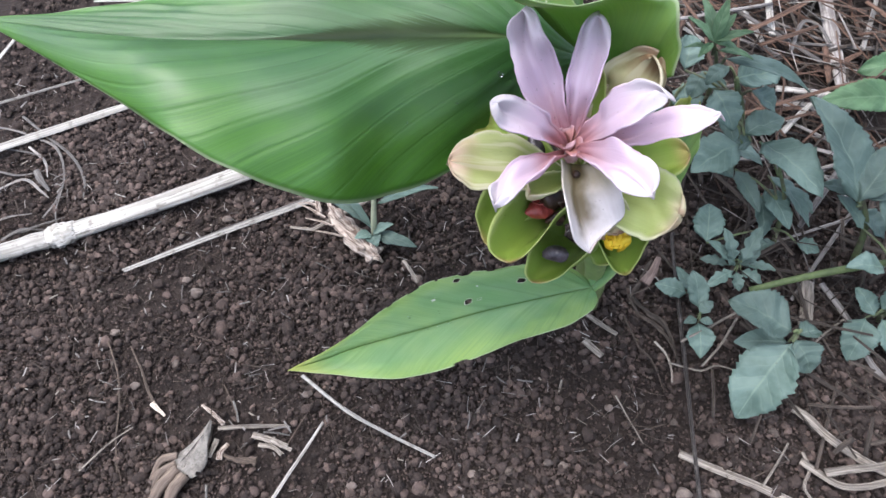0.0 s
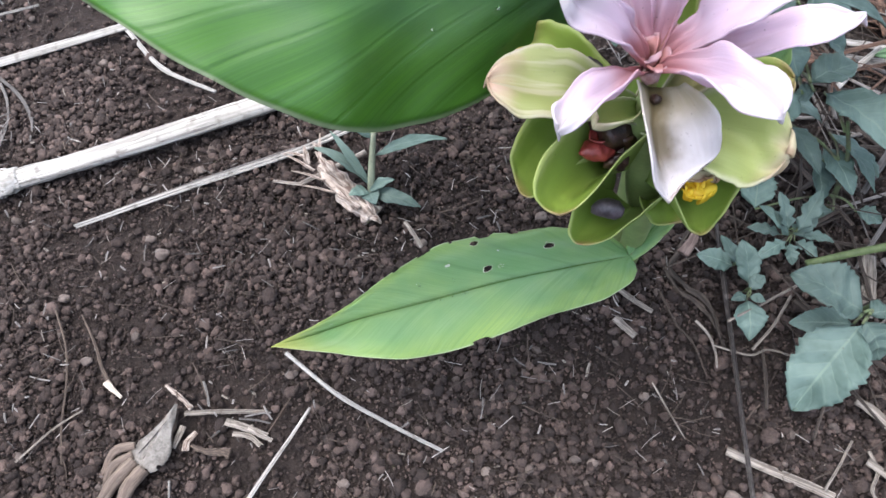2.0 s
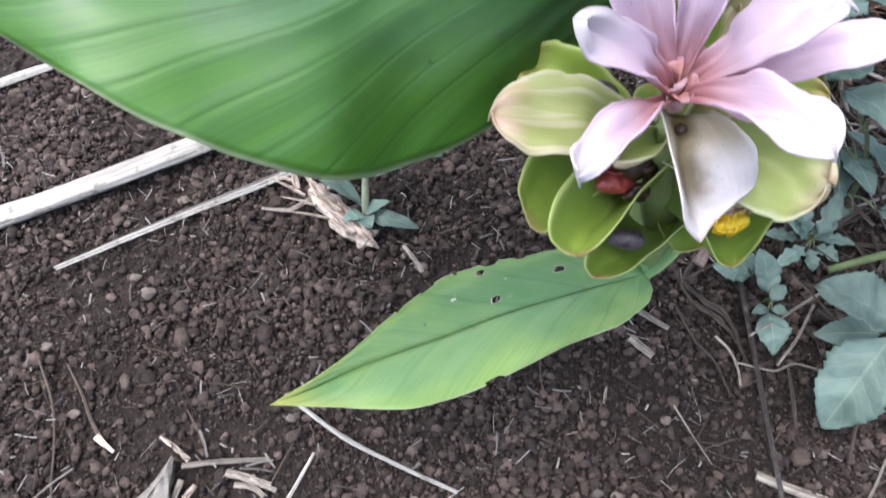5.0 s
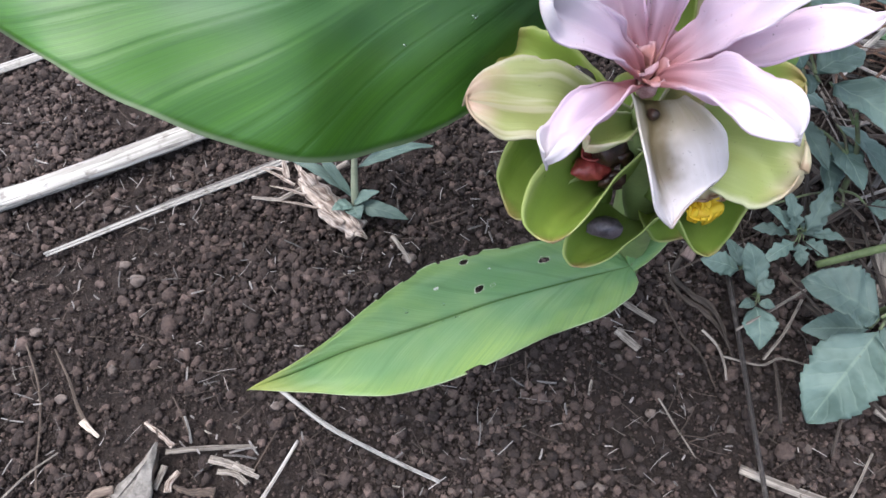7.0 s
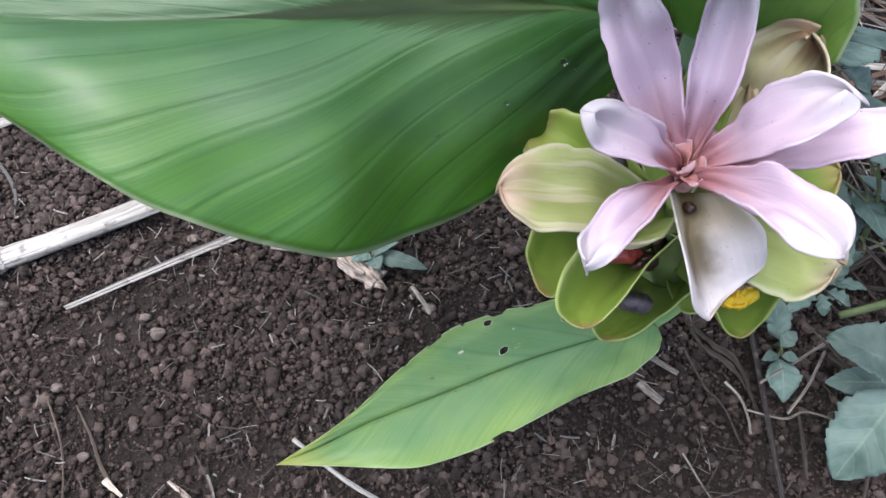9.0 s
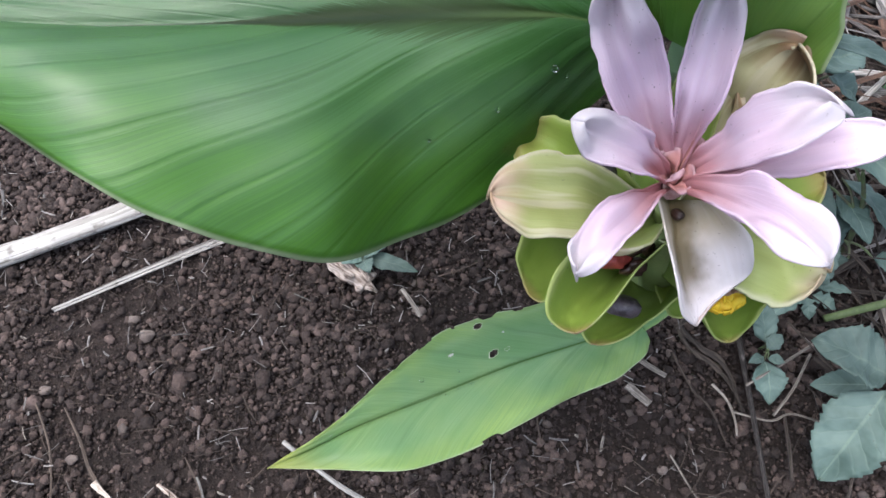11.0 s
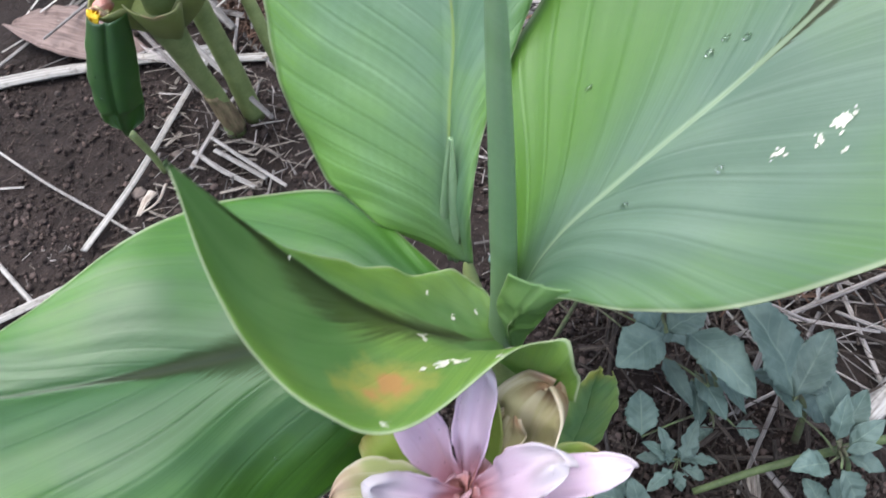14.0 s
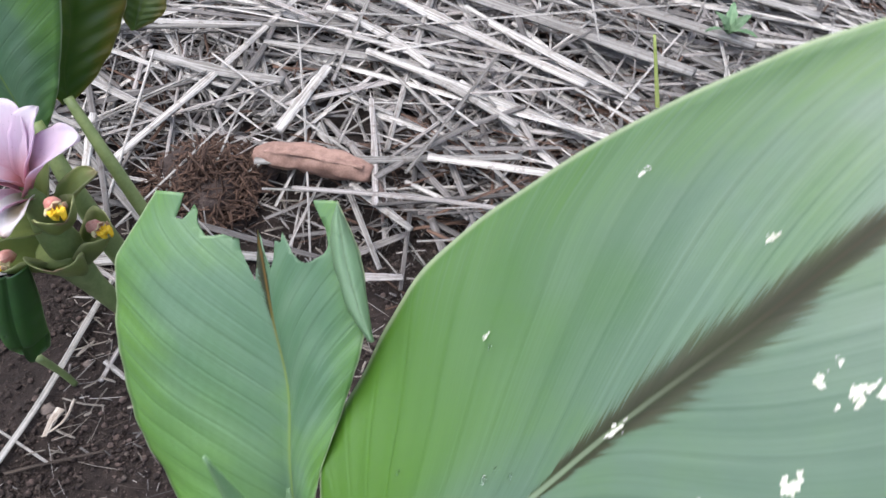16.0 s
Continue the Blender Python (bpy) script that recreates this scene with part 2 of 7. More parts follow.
M_LEAF = blade_material("turmeric_leaf", (0.074, 0.147, 0.088), (0.158, 0.246, 0.166), (0.076, 0.195, 0.010), 0.10, 0.40, 0.7, 17, 0.70, 0.84, rib=((0.29, 0.39, 0.24), (0.055, 0.045, 0.028)), half_light=0.95, feather=(0.078, 0.048, 0.036), vein=0.22, rib_turn=0.40, core=(0.022, 0.012, 0.008))
M_LEAF_SIDE = blade_material("spreading_leaf", (0.019, 0.083, 0.012), (0.074, 0.172, 0.058), (0.074, 0.220, 0.008), 0.15, 0.10, 1.1, 12, 0.8, 0.75, ((0.12, 0.19, 0.07), (0.014, 0.030, 0.012)), None, 0.5, (0.034, 0.031, 0.024), vein=0.16, shine=0.85, rough=0.33)
M_LEAF_PLAIN = blade_material("young_leaf", (0.094, 0.200, 0.104), (0.192, 0.310, 0.196), (0.145, 0.325, 0.014), 0.09, 0.62, 0.7, 18, 0.65, 0.9, ((0.24, 0.36, 0.10), (0.17, 0.105, 0.03)), half_light=0.38, vein=0.22, rib_turn=0.45)
M_LEAF_FRONT = blade_material("folded_leaf", (0.078, 0.195, 0.040), (0.160, 0.285, 0.092), (0.18, 0.31, 0.02), 0.24, 0.12, 1.3, 10, 0.7, 0.85, ((0.10, 0.15, 0.06), (0.030, 0.034, 0.018)), (-0.62, 0.56, 0.30, 0.10), vein=0.2, shine=1.2)
M_LEAF_LOW = blade_material("low_leaf", (0.112, 0.255, 0.092), (0.232, 0.378, 0.170), (0.31, 0.44, 0.10), 0.03, 0.02, 0.5, 7, 0.7, 0.45, ((0.13, 0.24, 0.07), (0.075, 0.165, 0.055)), None, 0.85, (0.072, 0.080, 0.045), 0.85, vein=0.35)
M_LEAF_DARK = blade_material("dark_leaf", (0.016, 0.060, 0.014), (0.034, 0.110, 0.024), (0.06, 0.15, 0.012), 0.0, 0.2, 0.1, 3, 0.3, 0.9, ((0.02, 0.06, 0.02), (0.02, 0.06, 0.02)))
M_LEAF_OLD = blade_material("yellowing_leaf", (0.042, 0.090, 0.012), (0.105, 0.150, 0.018), (0.30, 0.18, 0.02), 0.0, 0.2, 0.3, 9, 0.75, 0.9, ((0.10, 0.14, 0.03), (0.10, 0.12, 0.03)), None, 0.85, (0.072, 0.056, 0.045), 0.6, shine=1.1)
# Brighter than turmeric_leaf: the foot's backlight is put into its colour
M_FOOT_BACKLIT = blade_material("leaf_foot", (0.12, 0.24, 0.075), (0.19, 0.32, 0.13), (0.20, 0.36, 0.06), 0.0, 0.2, 0.2, 3, 0.4, vein=0.06)
M_SPEAR = blade_material("rolled_leaf", (0.20, 0.33, 0.19), (0.28, 0.41, 0.26), (0.22, 0.37, 0.13), 0.0, 0.2, 0.2, 3, 0.2)
M_PINK = petal_material("pink_bract", (0.50, 0.22, 0.23), (0.60, 0.475, 0.575), (0.64, 0.60, 0.635), 0.2, 0.60, 0.42, burn=0.15)
# Copy of pink_bract lightened to make up for shade on the upper bracts
M_PINK_LIFTED = petal_material("lightened_pink_bract", (0.54, 0.26, 0.30), (0.70, 0.56, 0.68), (0.74, 0.68, 0.73), 0.6, 0.66, 0.45, burn=0.15)
M_THROAT = petal_material("crown_throat", (0.30, 0.13, 0.09), (0.50, 0.235, 0.22), (0.56, 0.36, 0.40), 0.1, 0.7, burn=0.0)
M_WHITE = petal_material("withered_white_bract", (0.46, 0.41, 0.30), (0.76, 0.71, 0.72), (0.60, 0.50, 0.45), 0.4, 0.86, 0.3, 0.6, (0.62, 0.585, 0.58), (0.135, 0.100, 0.035), stain_at=-0.10, burn=0.9)
M_GREEN = petal_material("green_bract", (0.23, 0.32, 0.08), (0.30, 0.42, 0.075), (0.42, 0.36, 0.12), 0.4, 0.82, 0.40, 0.5, (0.50, 0.54, 0.24))
M_GREEN_PALE = petal_material("pale_green_bract", (0.24, 0.33, 0.09), (0.35, 0.41, 0.14), (0.50, 0.45, 0.30), 0.4, 0.80, 0.3, 0.9, (0.58, 0.55, 0.42))
M_GREEN_STREAKED = petal_material("streaked_green_bract", (0.18, 0.25, 0.07), (0.27, 0.30, 0.105), (0.46, 0.33, 0.26), 0.3, 0.76, 0.3, 0.9, (0.46, 0.42, 0.33), bands=(0.44, 0.41, 0.28))
M_GREEN_DULL = petal_material("dull_green_bract", (0.20, 0.25, 0.09), (0.27, 0.33, 0.10), (0.36, 0.30, 0.15), 0.3, 0.86, 0.3, 0.4, (0.46, 0.44, 0.24))
M_DRY = petal_material("dry_bract", (0.30, 0.30, 0.11), (0.43, 0.41, 0.22), (0.22, 0.135, 0.075), 0.3, 0.78, 0.25, 0.7, (0.56, 0.51, 0.42), bands=(0.49, 0.46, 0.30))
M_YELLOW = plain_material("yellow_lip", (0.82, 0.50, 0.01), (0.88, 0.66, 0.05), 200, 0.5, 0.4, 0.4, 0.0008, 0.3)
M_CREAM = petal_material("cream_corolla", (0.70, 0.60, 0.30), (0.74, 0.66, 0.40), (0.42, 0.25, 0.17), 0.2, 0.72)
M_RED = plain_material("red_bud", (0.15, 0.018, 0.016), (0.33, 0.06, 0.05), 130, 0.36, 0.5, 0.3, 0.0006)
M_CALYX = plain_material("pink_calyx", (0.42, 0.12, 0.10), (0.58, 0.32, 0.26), 130, 0.4, 0.4, 0.3, 0.0006)
M_HEART = plain_material("crown_heart", (0.22, 0.10, 0.09), (0.42, 0.26, 0.25), 260, 0.6, 0.3, 0.6, 0.001)
M_PURPLE = plain_material("purple_bud", (0.013, 0.009, 0.013), (0.10, 0.08, 0.095), 160, 0.35, 0.6, 0.4, 0.0008)
# Rot kept near black so it also stands for shade in hollows
M_BUDDARK = plain_material("bud_rot_and_dark_hollow", (0.012, 0.006, 0.005), (0.055, 0.022, 0.015), 200, 0.4, 0.5, 0.6, 0.001)
M_STEM = plain_material("green_stem", (0.14, 0.185, 0.065), (0.21, 0.26, 0.10), 60, 0.45, 0.4, 0.3, 0.0008)
M_SHEATH = stalk_material("dry_sheath", (0.13, 0.095, 0.055), (0.27, 0.21, 0.12), (0.10, 0.12, 0.045), 60, low=0.85, spread=0.2)
M_STEM_PURPLE = plain_material("weed_stem", (0.085, 0.070, 0.055), (0.12, 0.17, 0.07), 90, 0.6, 0.3, 0.4, 0.0006)
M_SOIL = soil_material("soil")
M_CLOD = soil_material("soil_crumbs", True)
M_STRAW = stalk_material("straw", (0.20, 0.182, 0.162), (0.48, 0.46, 0.435), (0.10, 0.08, 0.066), low=0.48, spread=0.90, streak=0.7)
M_STRAW_GREY = stalk_material("weathered_straw", (0.145, 0.13, 0.12), (0.32, 0.298, 0.285), (0.085, 0.062, 0.050), low=0.38, spread=1.05)
# Decaying litter, its colour darkened further for the shade under the weeds
M_LITTER = stalk_material("dark_litter", (0.026, 0.020, 0.016), (0.090, 0.070, 0.057), (0.020, 0.015, 0.012))
M_DULL = stalk_material("dull_straw", (0.105, 0.088, 0.074), (0.32, 0.285, 0.245), (0.06, 0.045, 0.036), 110, low=0.75, spread=0.4, streak=0.8)
M_CANE = stalk_material("bleached_cane", (0.25, 0.235, 0.21), (0.50, 0.48, 0.45), (0.10, 0.085, 0.070), 130, low=0.8, spread=0.25, streak=0.9)
M_BLEACHED = stalk_material("bleached_stalk", (0.30, 0.25, 0.20), (0.56, 0.50, 0.43), (0.16, 0.10, 0.07), 60, low=0.85, spread=0.25)
M_BRANCH = stalk_material("weathered_branch", (0.16, 0.145, 0.13), (0.42, 0.40, 0.375), (0.05, 0.042, 0.035), 75, low=0.9, spread=0.2)
M_FIBRE = stalk_material("rotting_fibre", (0.050, 0.028, 0.020), (0.150, 0.088, 0.060), (0.030, 0.018, 0.013))
# Light specks in the stain slot are the twig's gloss, put into colour
M_TWIG = stalk_material("dark_twig", (0.012, 0.009, 0.008), (0.060, 0.050, 0.046), (0.15, 0.13, 0.12), 150, rough=0.32)
M_ROOT = stalk_material("dry_root", (0.040, 0.029, 0.022), (0.112, 0.084, 0.066), (0.030, 0.022, 0.018))
M_DRYLEAF = stalk_material("brown_dry_leaf", (0.105, 0.074, 0.064), (0.195, 0.145, 0.128), (0.06, 0.038, 0.03), 50)
M_ROLLED = plain_material("rolled_leaf_brown", (0.17, 0.095, 0.072), (0.30, 0.185, 0.145), 70, 0.6, 0.35, 0.5, 0.002)
M_STUB = stalk_material("rotten_wood", (0.11, 0.075, 0.058), (0.50, 0.43, 0.37), (0.075, 0.045, 0.033), 170, low=0.8, spread=0.4)
M_HUSK = plain_material("grey_husk", (0.10, 0.090, 0.080), (0.25, 0.232, 0.21), 110, 0.85, 0.2, 0.6, 0.0012)
M_BRACE = stalk_material("brace_root", (0.135, 0.100, 0.080), (0.235, 0.185, 0.150), (0.07, 0.05, 0.04), 60)
M_PEBBLE = plain_material("pebble", (0.085, 0.066, 0.058), (0.16, 0.13, 0.112), 150, 0.85, 0.3, 0.6, 0.001)
M_FLAKE = plain_material("bleached_patch", (0.44, 0.45, 0.34), (0.66, 0.66, 0.57), 300, 0.7, 0.3, 0.4, 0.0006)
M_RIM = plain_material("hole_rim", (0.34, 0.38, 0.20), (0.62, 0.62, 0.48), 260, 0.7, 0.3, 0.4, 0.0006)


def weed_material(name, dark, light, line):
    n = Nodes(name)
    u, v = n.uv()
    au = n.math("ABSOLUTE", u)
    rnd = n.add("ShaderNodeObjectInfo").outputs["Random"]
    cloud, dust = n.noise(45, 3), n.noise(420, 3)
    veins = n.math("SINE", n.math("MULTIPLY", n.math("SUBTRACT", v, n.math("MULTIPLY", au, 0.22)), 46.0))
    vein = n.math("POWER", n.math("ADD", n.math("MULTIPLY", veins, 0.5), 0.5), 14.0)
    col = n.mix(n.ramp(cloud, 0.3, 0.7), dark, light)
    col = n.mix(n.math("MULTIPLY", vein, 0.22), col, line)
    col = n.mix(n.math("MULTIPLY", n.math("SUBTRACT", 1.0, n.ramp(au, 0.015, 0.07)), 0.7), col, line)
    col = n.mix(n.math("MULTIPLY", n.ramp(dust, 0.66, 0.74), 0.45), col, (0.085, 0.075, 0.062))
    col = n.shift(col, n.math("ADD", 0.72, n.math("MULTIPLY", rnd, 0.5)))
    n.bump(n.math("SUBTRACT", n.math("ADD", n.math("MULTIPLY", cloud, 0.8), n.math("MULTIPLY", dust, 0.25)), n.math("MULTIPLY", vein, 0.35)), 0.45, 0.0013)
    return n.finish(col, 0.6, 0.4, n.mix(0.5, col, (0.12, 0.28, 0.08)), 0.15)


M_WEED = weed_material("weed_leaf", (0.072, 0.116, 0.098), (0.138, 0.200, 0.172), (0.165, 0.230, 0.180))
M_WEED_OVAL = weed_material("oval_weed_leaf", (0.036, 0.082, 0.036), (0.075, 0.145, 0.068), (0.10, 0.17, 0.09))
M_WEED_BRIGHT = weed_material("bright_weed_leaf", (0.085, 0.165, 0.075), (0.155, 0.260, 0.140), (0.22, 0.32, 0.18))


# ---- builders ----
def mesh_object(name, verts, faces, material, uvs=None, smooth=True):
    me = bpy.data.meshes.new(name)
    me.from_pydata([tuple(p) for p in verts], [], faces)
    if uvs is not None:
        layer = me.uv_layers.new(name="uv")
        index = np.empty(len(me.loops), dtype=np.int32)
        me.loops.foreach_get("vertex_index", index)
        layer.data.foreach_set("uv", np.asarray(uvs, dtype=np.float32)[index].ravel())
    me.materials.append(material)
    if smooth:
        me.shade_smooth()
    return new(name, me)


def under(ob, parent, label=""):
    ob.parent = parent
    ob.matrix_parent_inverse = Matrix.Translation(-parent.location)
    return tagged(ob, label)


def thing(name, label, category, group="", at=(0, 0, 0)):
    ob = new(name)
    ob.location = at
    ob.empty_display_size = 0.02
    return tagged(ob, label, category, group)


def thick(ob, amount):
    m = ob.modifiers.new("thickness", "SOLIDIFY")
    m.thickness, m.offset = amount, 0.0
    return ob


def spline(points, s):
    """A point at s from 0 to 1 on a smooth curve through the given points."""
    n = len(points) - 1
    f = min(max(s, 0.0), 1.0) * n
    i = min(int(f), n - 1)
    t = f - i
    p1, p2 = Vector(points[i]), Vector(points[i + 1])
    p0 = Vector(points[i - 1]) if i > 0 else p1 * 2 - p2
    p3 = Vector(points[i + 2]) if i + 2 <= n else p2 * 2 - p1
    return 0.5 * (2 * p1 + (p2 - p0) * t + (2 * p0 - 5 * p1 + 4 * p2 - p3) * t * t + (3 * p1 - p0 - 3 * p2 + p3) * t ** 3)


def frames_along(points, steps):
    """Points and sideways directions along a curve."""
    ps = [spline(points, k / steps) for k in range(steps + 1)]
    out = []
    last = None
    for k, p in enumerate(ps):
        d = (ps[min(k + 1, steps)] - ps[max(k - 1, 0)])
        d = d.normalized() if d.length > 1e-9 else Vector((0, 0, 1))
        ref = last if last is not None else (Vector((0, 0, 1)) if abs(d.z) < 0.9 else Vector((1, 0, 0)))
        a = (ref - d * ref.dot(d)).normalized()
        last = a
        out.append((p, d, a, d.cross(a)))
    return out


def tube_data(points, radii, steps=24, sides=10, flat=1.0, lumps=0.0, seed=0):
    rs = [(r, 0, 0) for r in radii]
    verts, uvs, faces = [], [], []
    for k, (p, d, a, b) in enumerate(frames_along(points, steps)):
        s = k / steps
        r = max(spline(rs, s).x, 0.0001)
        for j in range(sides + 1):
            w = 2 * math.pi * j / sides
            rr = r * (1 + lumps * noise.noise(Vector((math.cos(w) * 1.5 + seed, math.sin(w) * 1.5, s * 9))))
            verts.append(p + a * math.sin(w) * rr * flat + b * math.cos(w) * rr)
            uvs.append((j / sides, s))
    row = sides + 1
    for k in range(steps):
        for j in range(sides):
            q = k * row + j
            faces.append((q, q + 1, q + row + 1, q + row))
    faces.append(tuple(range(sides - 1, -1, -1)))
    faces.append(tuple(steps * row + j for j in range(sides)))
    return verts, faces, uvs


def tube(name, points, radii, material, steps=24, sides=10, flat=1.0, lumps=0.0, seed=0):
    verts, faces, uvs = tube_data(points, radii, steps, sides, flat, lumps, seed)
    return mesh_object(name, verts, faces, material, uvs)


def blade_point(shape, u, v):
    """A point of a blade and its normal; u runs across from -1 to 1, v from base to tip."""
    stations, sag, ripple, waves, lean, seed, lower = shape
    mids, ones, others = zip(*stations)
    m, a, b = spline(mids, v), spline(ones, v), spline(others, v)
    ahead = spline(mids, min(v + 0.01, 1)) - spline(mids, max(v - 0.01, 0))
    normal = (a - b).cross(ahead)
    normal = normal.normalized() if normal.length > 1e-12 else Vector((0, 0, 1))
    if normal.z < 0:
        normal.negate()
    side, au = (a if u < 0 else b), abs(u)
    p = m.lerp(side, au)
    width = (side - m).length
    p += normal * ((sag if u < 0 else sag * lower) * width * (au - au * au) * 4)
    phase = (v - 0.5 * lean * au ** 0.8) * waves * 6.2832
    fade = min(1.0, au * 4) * min(1.0, (1 - v) * 6) * min(1.0, v * 8)
    p += normal * ripple * math.sin(phase) * fade
    edge = noise.noise(Vector((v * 9, 3 * u + seed, seed))) * 0.004 * au * au * fade * min(1.0, width / 0.03)
    p += normal * edge
    if width > 1e-6:
        p += (side - m) / width * edge * 0.4
    p -= normal * 0.0016 * max(0.0, 1 - au * 14) * min(1.0, v * 8)
    return p, normal


def blade(name, stations, material, sag=0.0, ripple=0.0012, waves=16, lean=0.5, nv=90, nu=26, holes=(), bites=(), seed=1, lower=1.0):
    """A leaf blade lofted through stations of (midrib, one margin, other margin), with pleats along its veins.
    holes: (u, v, radius u, radius v) eaten through it; bites: the same at the margin."""
    shape = (stations, sag, ripple, waves, lean, seed, lower)
    verts, uvs, faces, inside = [], [], [], []
    for k in range(nv + 1):
        for j in range(nu + 1):
            u, v, gone = 2 * j / nu - 1, k / nv, False
            for hu, hv, ru, rv in (*holes, *bites):
                du, dv = (u - hu) / ru, (v - hv) / rv
                d = math.hypot(du, dv)
                a = math.atan2(dv, du)
                edge = 1 + 0.5 * noise.noise(Vector((math.cos(a) * 1.6, math.sin(a) * 1.6, hu * 9 + hv * 7)))
                if d < edge:
                    gone = True
                    d = max(d, 1e-3)
                    u, v = hu + du / d * edge * ru, hv + dv / d * edge * rv
            u, v = min(1.0, max(-1.0, u)), min(1.0, max(0.0, v))
            verts.append(blade_point(shape, u, v)[0])
            uvs.append((u, v))
            inside.append(gone)
    row = nu + 1
    for k in range(nv):
        for j in range(nu):
            q = k * row + j
            quad = (q, q + 1, q + row + 1, q + row)
            if not all(inside[i] for i in quad):
                faces.append(quad)
    return thick(mesh_object(name, verts, faces, material, uvs), 0.0005)


def bract(name, root, tip, width, material, up=(0, 0, 1), rise=0.45, cup=0.5, droop=0.0, nose=0.35, flare=0.0, nv=36, nu=20, wavy=0.0022, claw=0.42, twist=0.0, torn=0.0, widest=0.66, neck=1.6, seed=0):
    """A boat-shaped bract from its root on the axis to its tip. rise: how much it climbs before it leans out;
    cup: how far its margins bend up; droop: how far the tip bends down; nose: how blunt it is; flare: how far
    its lip turns out; claw: the width of its foot; neck: how long the foot stays narrow; torn: how ragged its tip is."""
    root, tip, up = Vector(root), Vector(tip), Vector(up).normalized()
    span = tip - root
    length = span.length
    mid = root + span * 0.42 + up * rise * length
    verts, uvs = [], []
    for k in range(nv + 1):
        v = 1 - (1 - k / nv) ** 1.7
        d = ((mid - root) * (1 - v) + (tip - mid) * v).normalized()
        side = d.cross(up)
        side = side.normalized() if side.length > 1e-6 else Vector((1, 0, 0))
        normal = side.cross(d).normalized()
        turn = twist * v * v + 0.25 * noise.noise(Vector((seed * 2.3, v * 1.5, 7)))
        side, normal = side * math.cos(turn) + normal * math.sin(turn), normal * math.cos(turn) - side * math.sin(turn)
        w = 0.5 * width * (claw + (1 - claw) * math.sin(min(1.0, v / widest) * math.pi / 2) ** neck)
        if v > widest:
            w *= max(0.0, 1 - ((v - widest) / (1 - widest)) ** (2.0 + nose * 0.8)) ** (0.5 + 0.35 * (1 - nose))
        full = w
        for j in range(nu + 1):
            u = 2 * j / nu - 1
            w = full * (1 + (0.07 * noise.noise(Vector((v * 9, (u > 0) * 5.0, seed * 1.3))) + 0.05 * noise.noise(Vector((v * 24, (u > 0) * 5.0, seed * 2.9)))) * abs(u))
            rag = torn * max(0.0, v - 0.75) * 4 * (0.5 + noise.noise(Vector((u * 2.6, seed * 1.9, 3))))
            vv = v - rag * 0.25
            p = root * (1 - vv) ** 2 + mid * 2 * vv * (1 - vv) + tip * vv * vv
            p = p - normal * droop * length * vv ** 3
            bend = cup * (1.15 - 0.60 * v)
            angle = u * bend * 2.2
            if abs(bend) > 0.02:
                off = side * (w * math.sin(angle) / (bend * 2.2)) + normal * (w * (1 - math.cos(angle)) / (bend * 2.2))
            else:
                off = side * w * u
            wave = wavy * (0.25 + v) * (noise.noise(Vector((u * 1.3 + seed * 3.1, v * 3.0, seed))) + 0.7 * abs(u) * noise.noise(Vector((u * 0.6, v * 6.0 + seed, seed * 2.7))))
            lip = max(0.0, max(abs(u) - 0.5, (v - 0.7) * 1.4)) * v
            off = off + side * (u * flare * w * lip * 0.9) - normal * (flare * w * lip * lip * 1.3)
            crease = -0.05 * width * math.exp(-(u / 0.14) ** 2) * (1 - v) + 0.004 * width * math.sin(u * 11 + seed) * (0.4 + 0.6 * noise.noise(Vector((seed, v * 3, 1))))
            verts.append(p + off + normal * (wave * 1.6 + crease))
            uvs.append((u, v))
    row = nu + 1
    faces = [(k * row + j, k * row + j + 1, (k + 1) * row + j + 1, (k + 1) * row + j) for k in range(nv) for j in range(nu)]
    return thick(mesh_object(name, verts, faces, material, uvs), 0.0009)


def trough(name, stations, material, up, nv=40, nu=26, seed=0):
    """A pouch-shaped bract lofted through stations of (keel, one rim, other rim) with a rounded hollow section."""
    up = Vector(up).normalized()
    keels, ones, others = zip(*stations)
    verts, uvs = [], []
    for k in range(nv + 1):
        v = 1 - (1 - k / nv) ** 1.7
        m, a, b = spline(keels, v), spline(ones, v), spline(others, v)
        for j in range(nu + 1):
            u = 2 * j / nu - 1
            side = ((a if u < 0 else b) - m) * math.sqrt(max(0.0, 1 - v ** 4.5))
            lift = side.dot(up)
            flat = side - up * lift
            au = abs(u) * math.pi / 2
            p = m + flat * math.sin(au) + up * lift * (1 - math.cos(au))
            rim = max(0.0, abs(u) - 0.75) * 4
            p += flat * 0.10 * rim * rim + up * 0.0016 * noise.noise(Vector((u * 1.5 + seed, v * 4, seed * 1.7)))
            p += flat * 0.12 * abs(u) * noise.noise(Vector(((u > 0) * 3.0 + seed, v * 5, seed * 2.3)))
            p += up * 0.0007 * noise.noise(Vector((u * 5 + seed, v * 9, seed)))
            verts.append(p)
            uvs.append((u, v))
    row = nu + 1
    faces = [(k * row + j, k * row + j + 1, (k + 1) * row + j + 1, (k + 1) * row + j) for k in range(nv) for j in range(nu)]
    return thick(mesh_object(name, verts, faces, material, uvs), 0.0008)


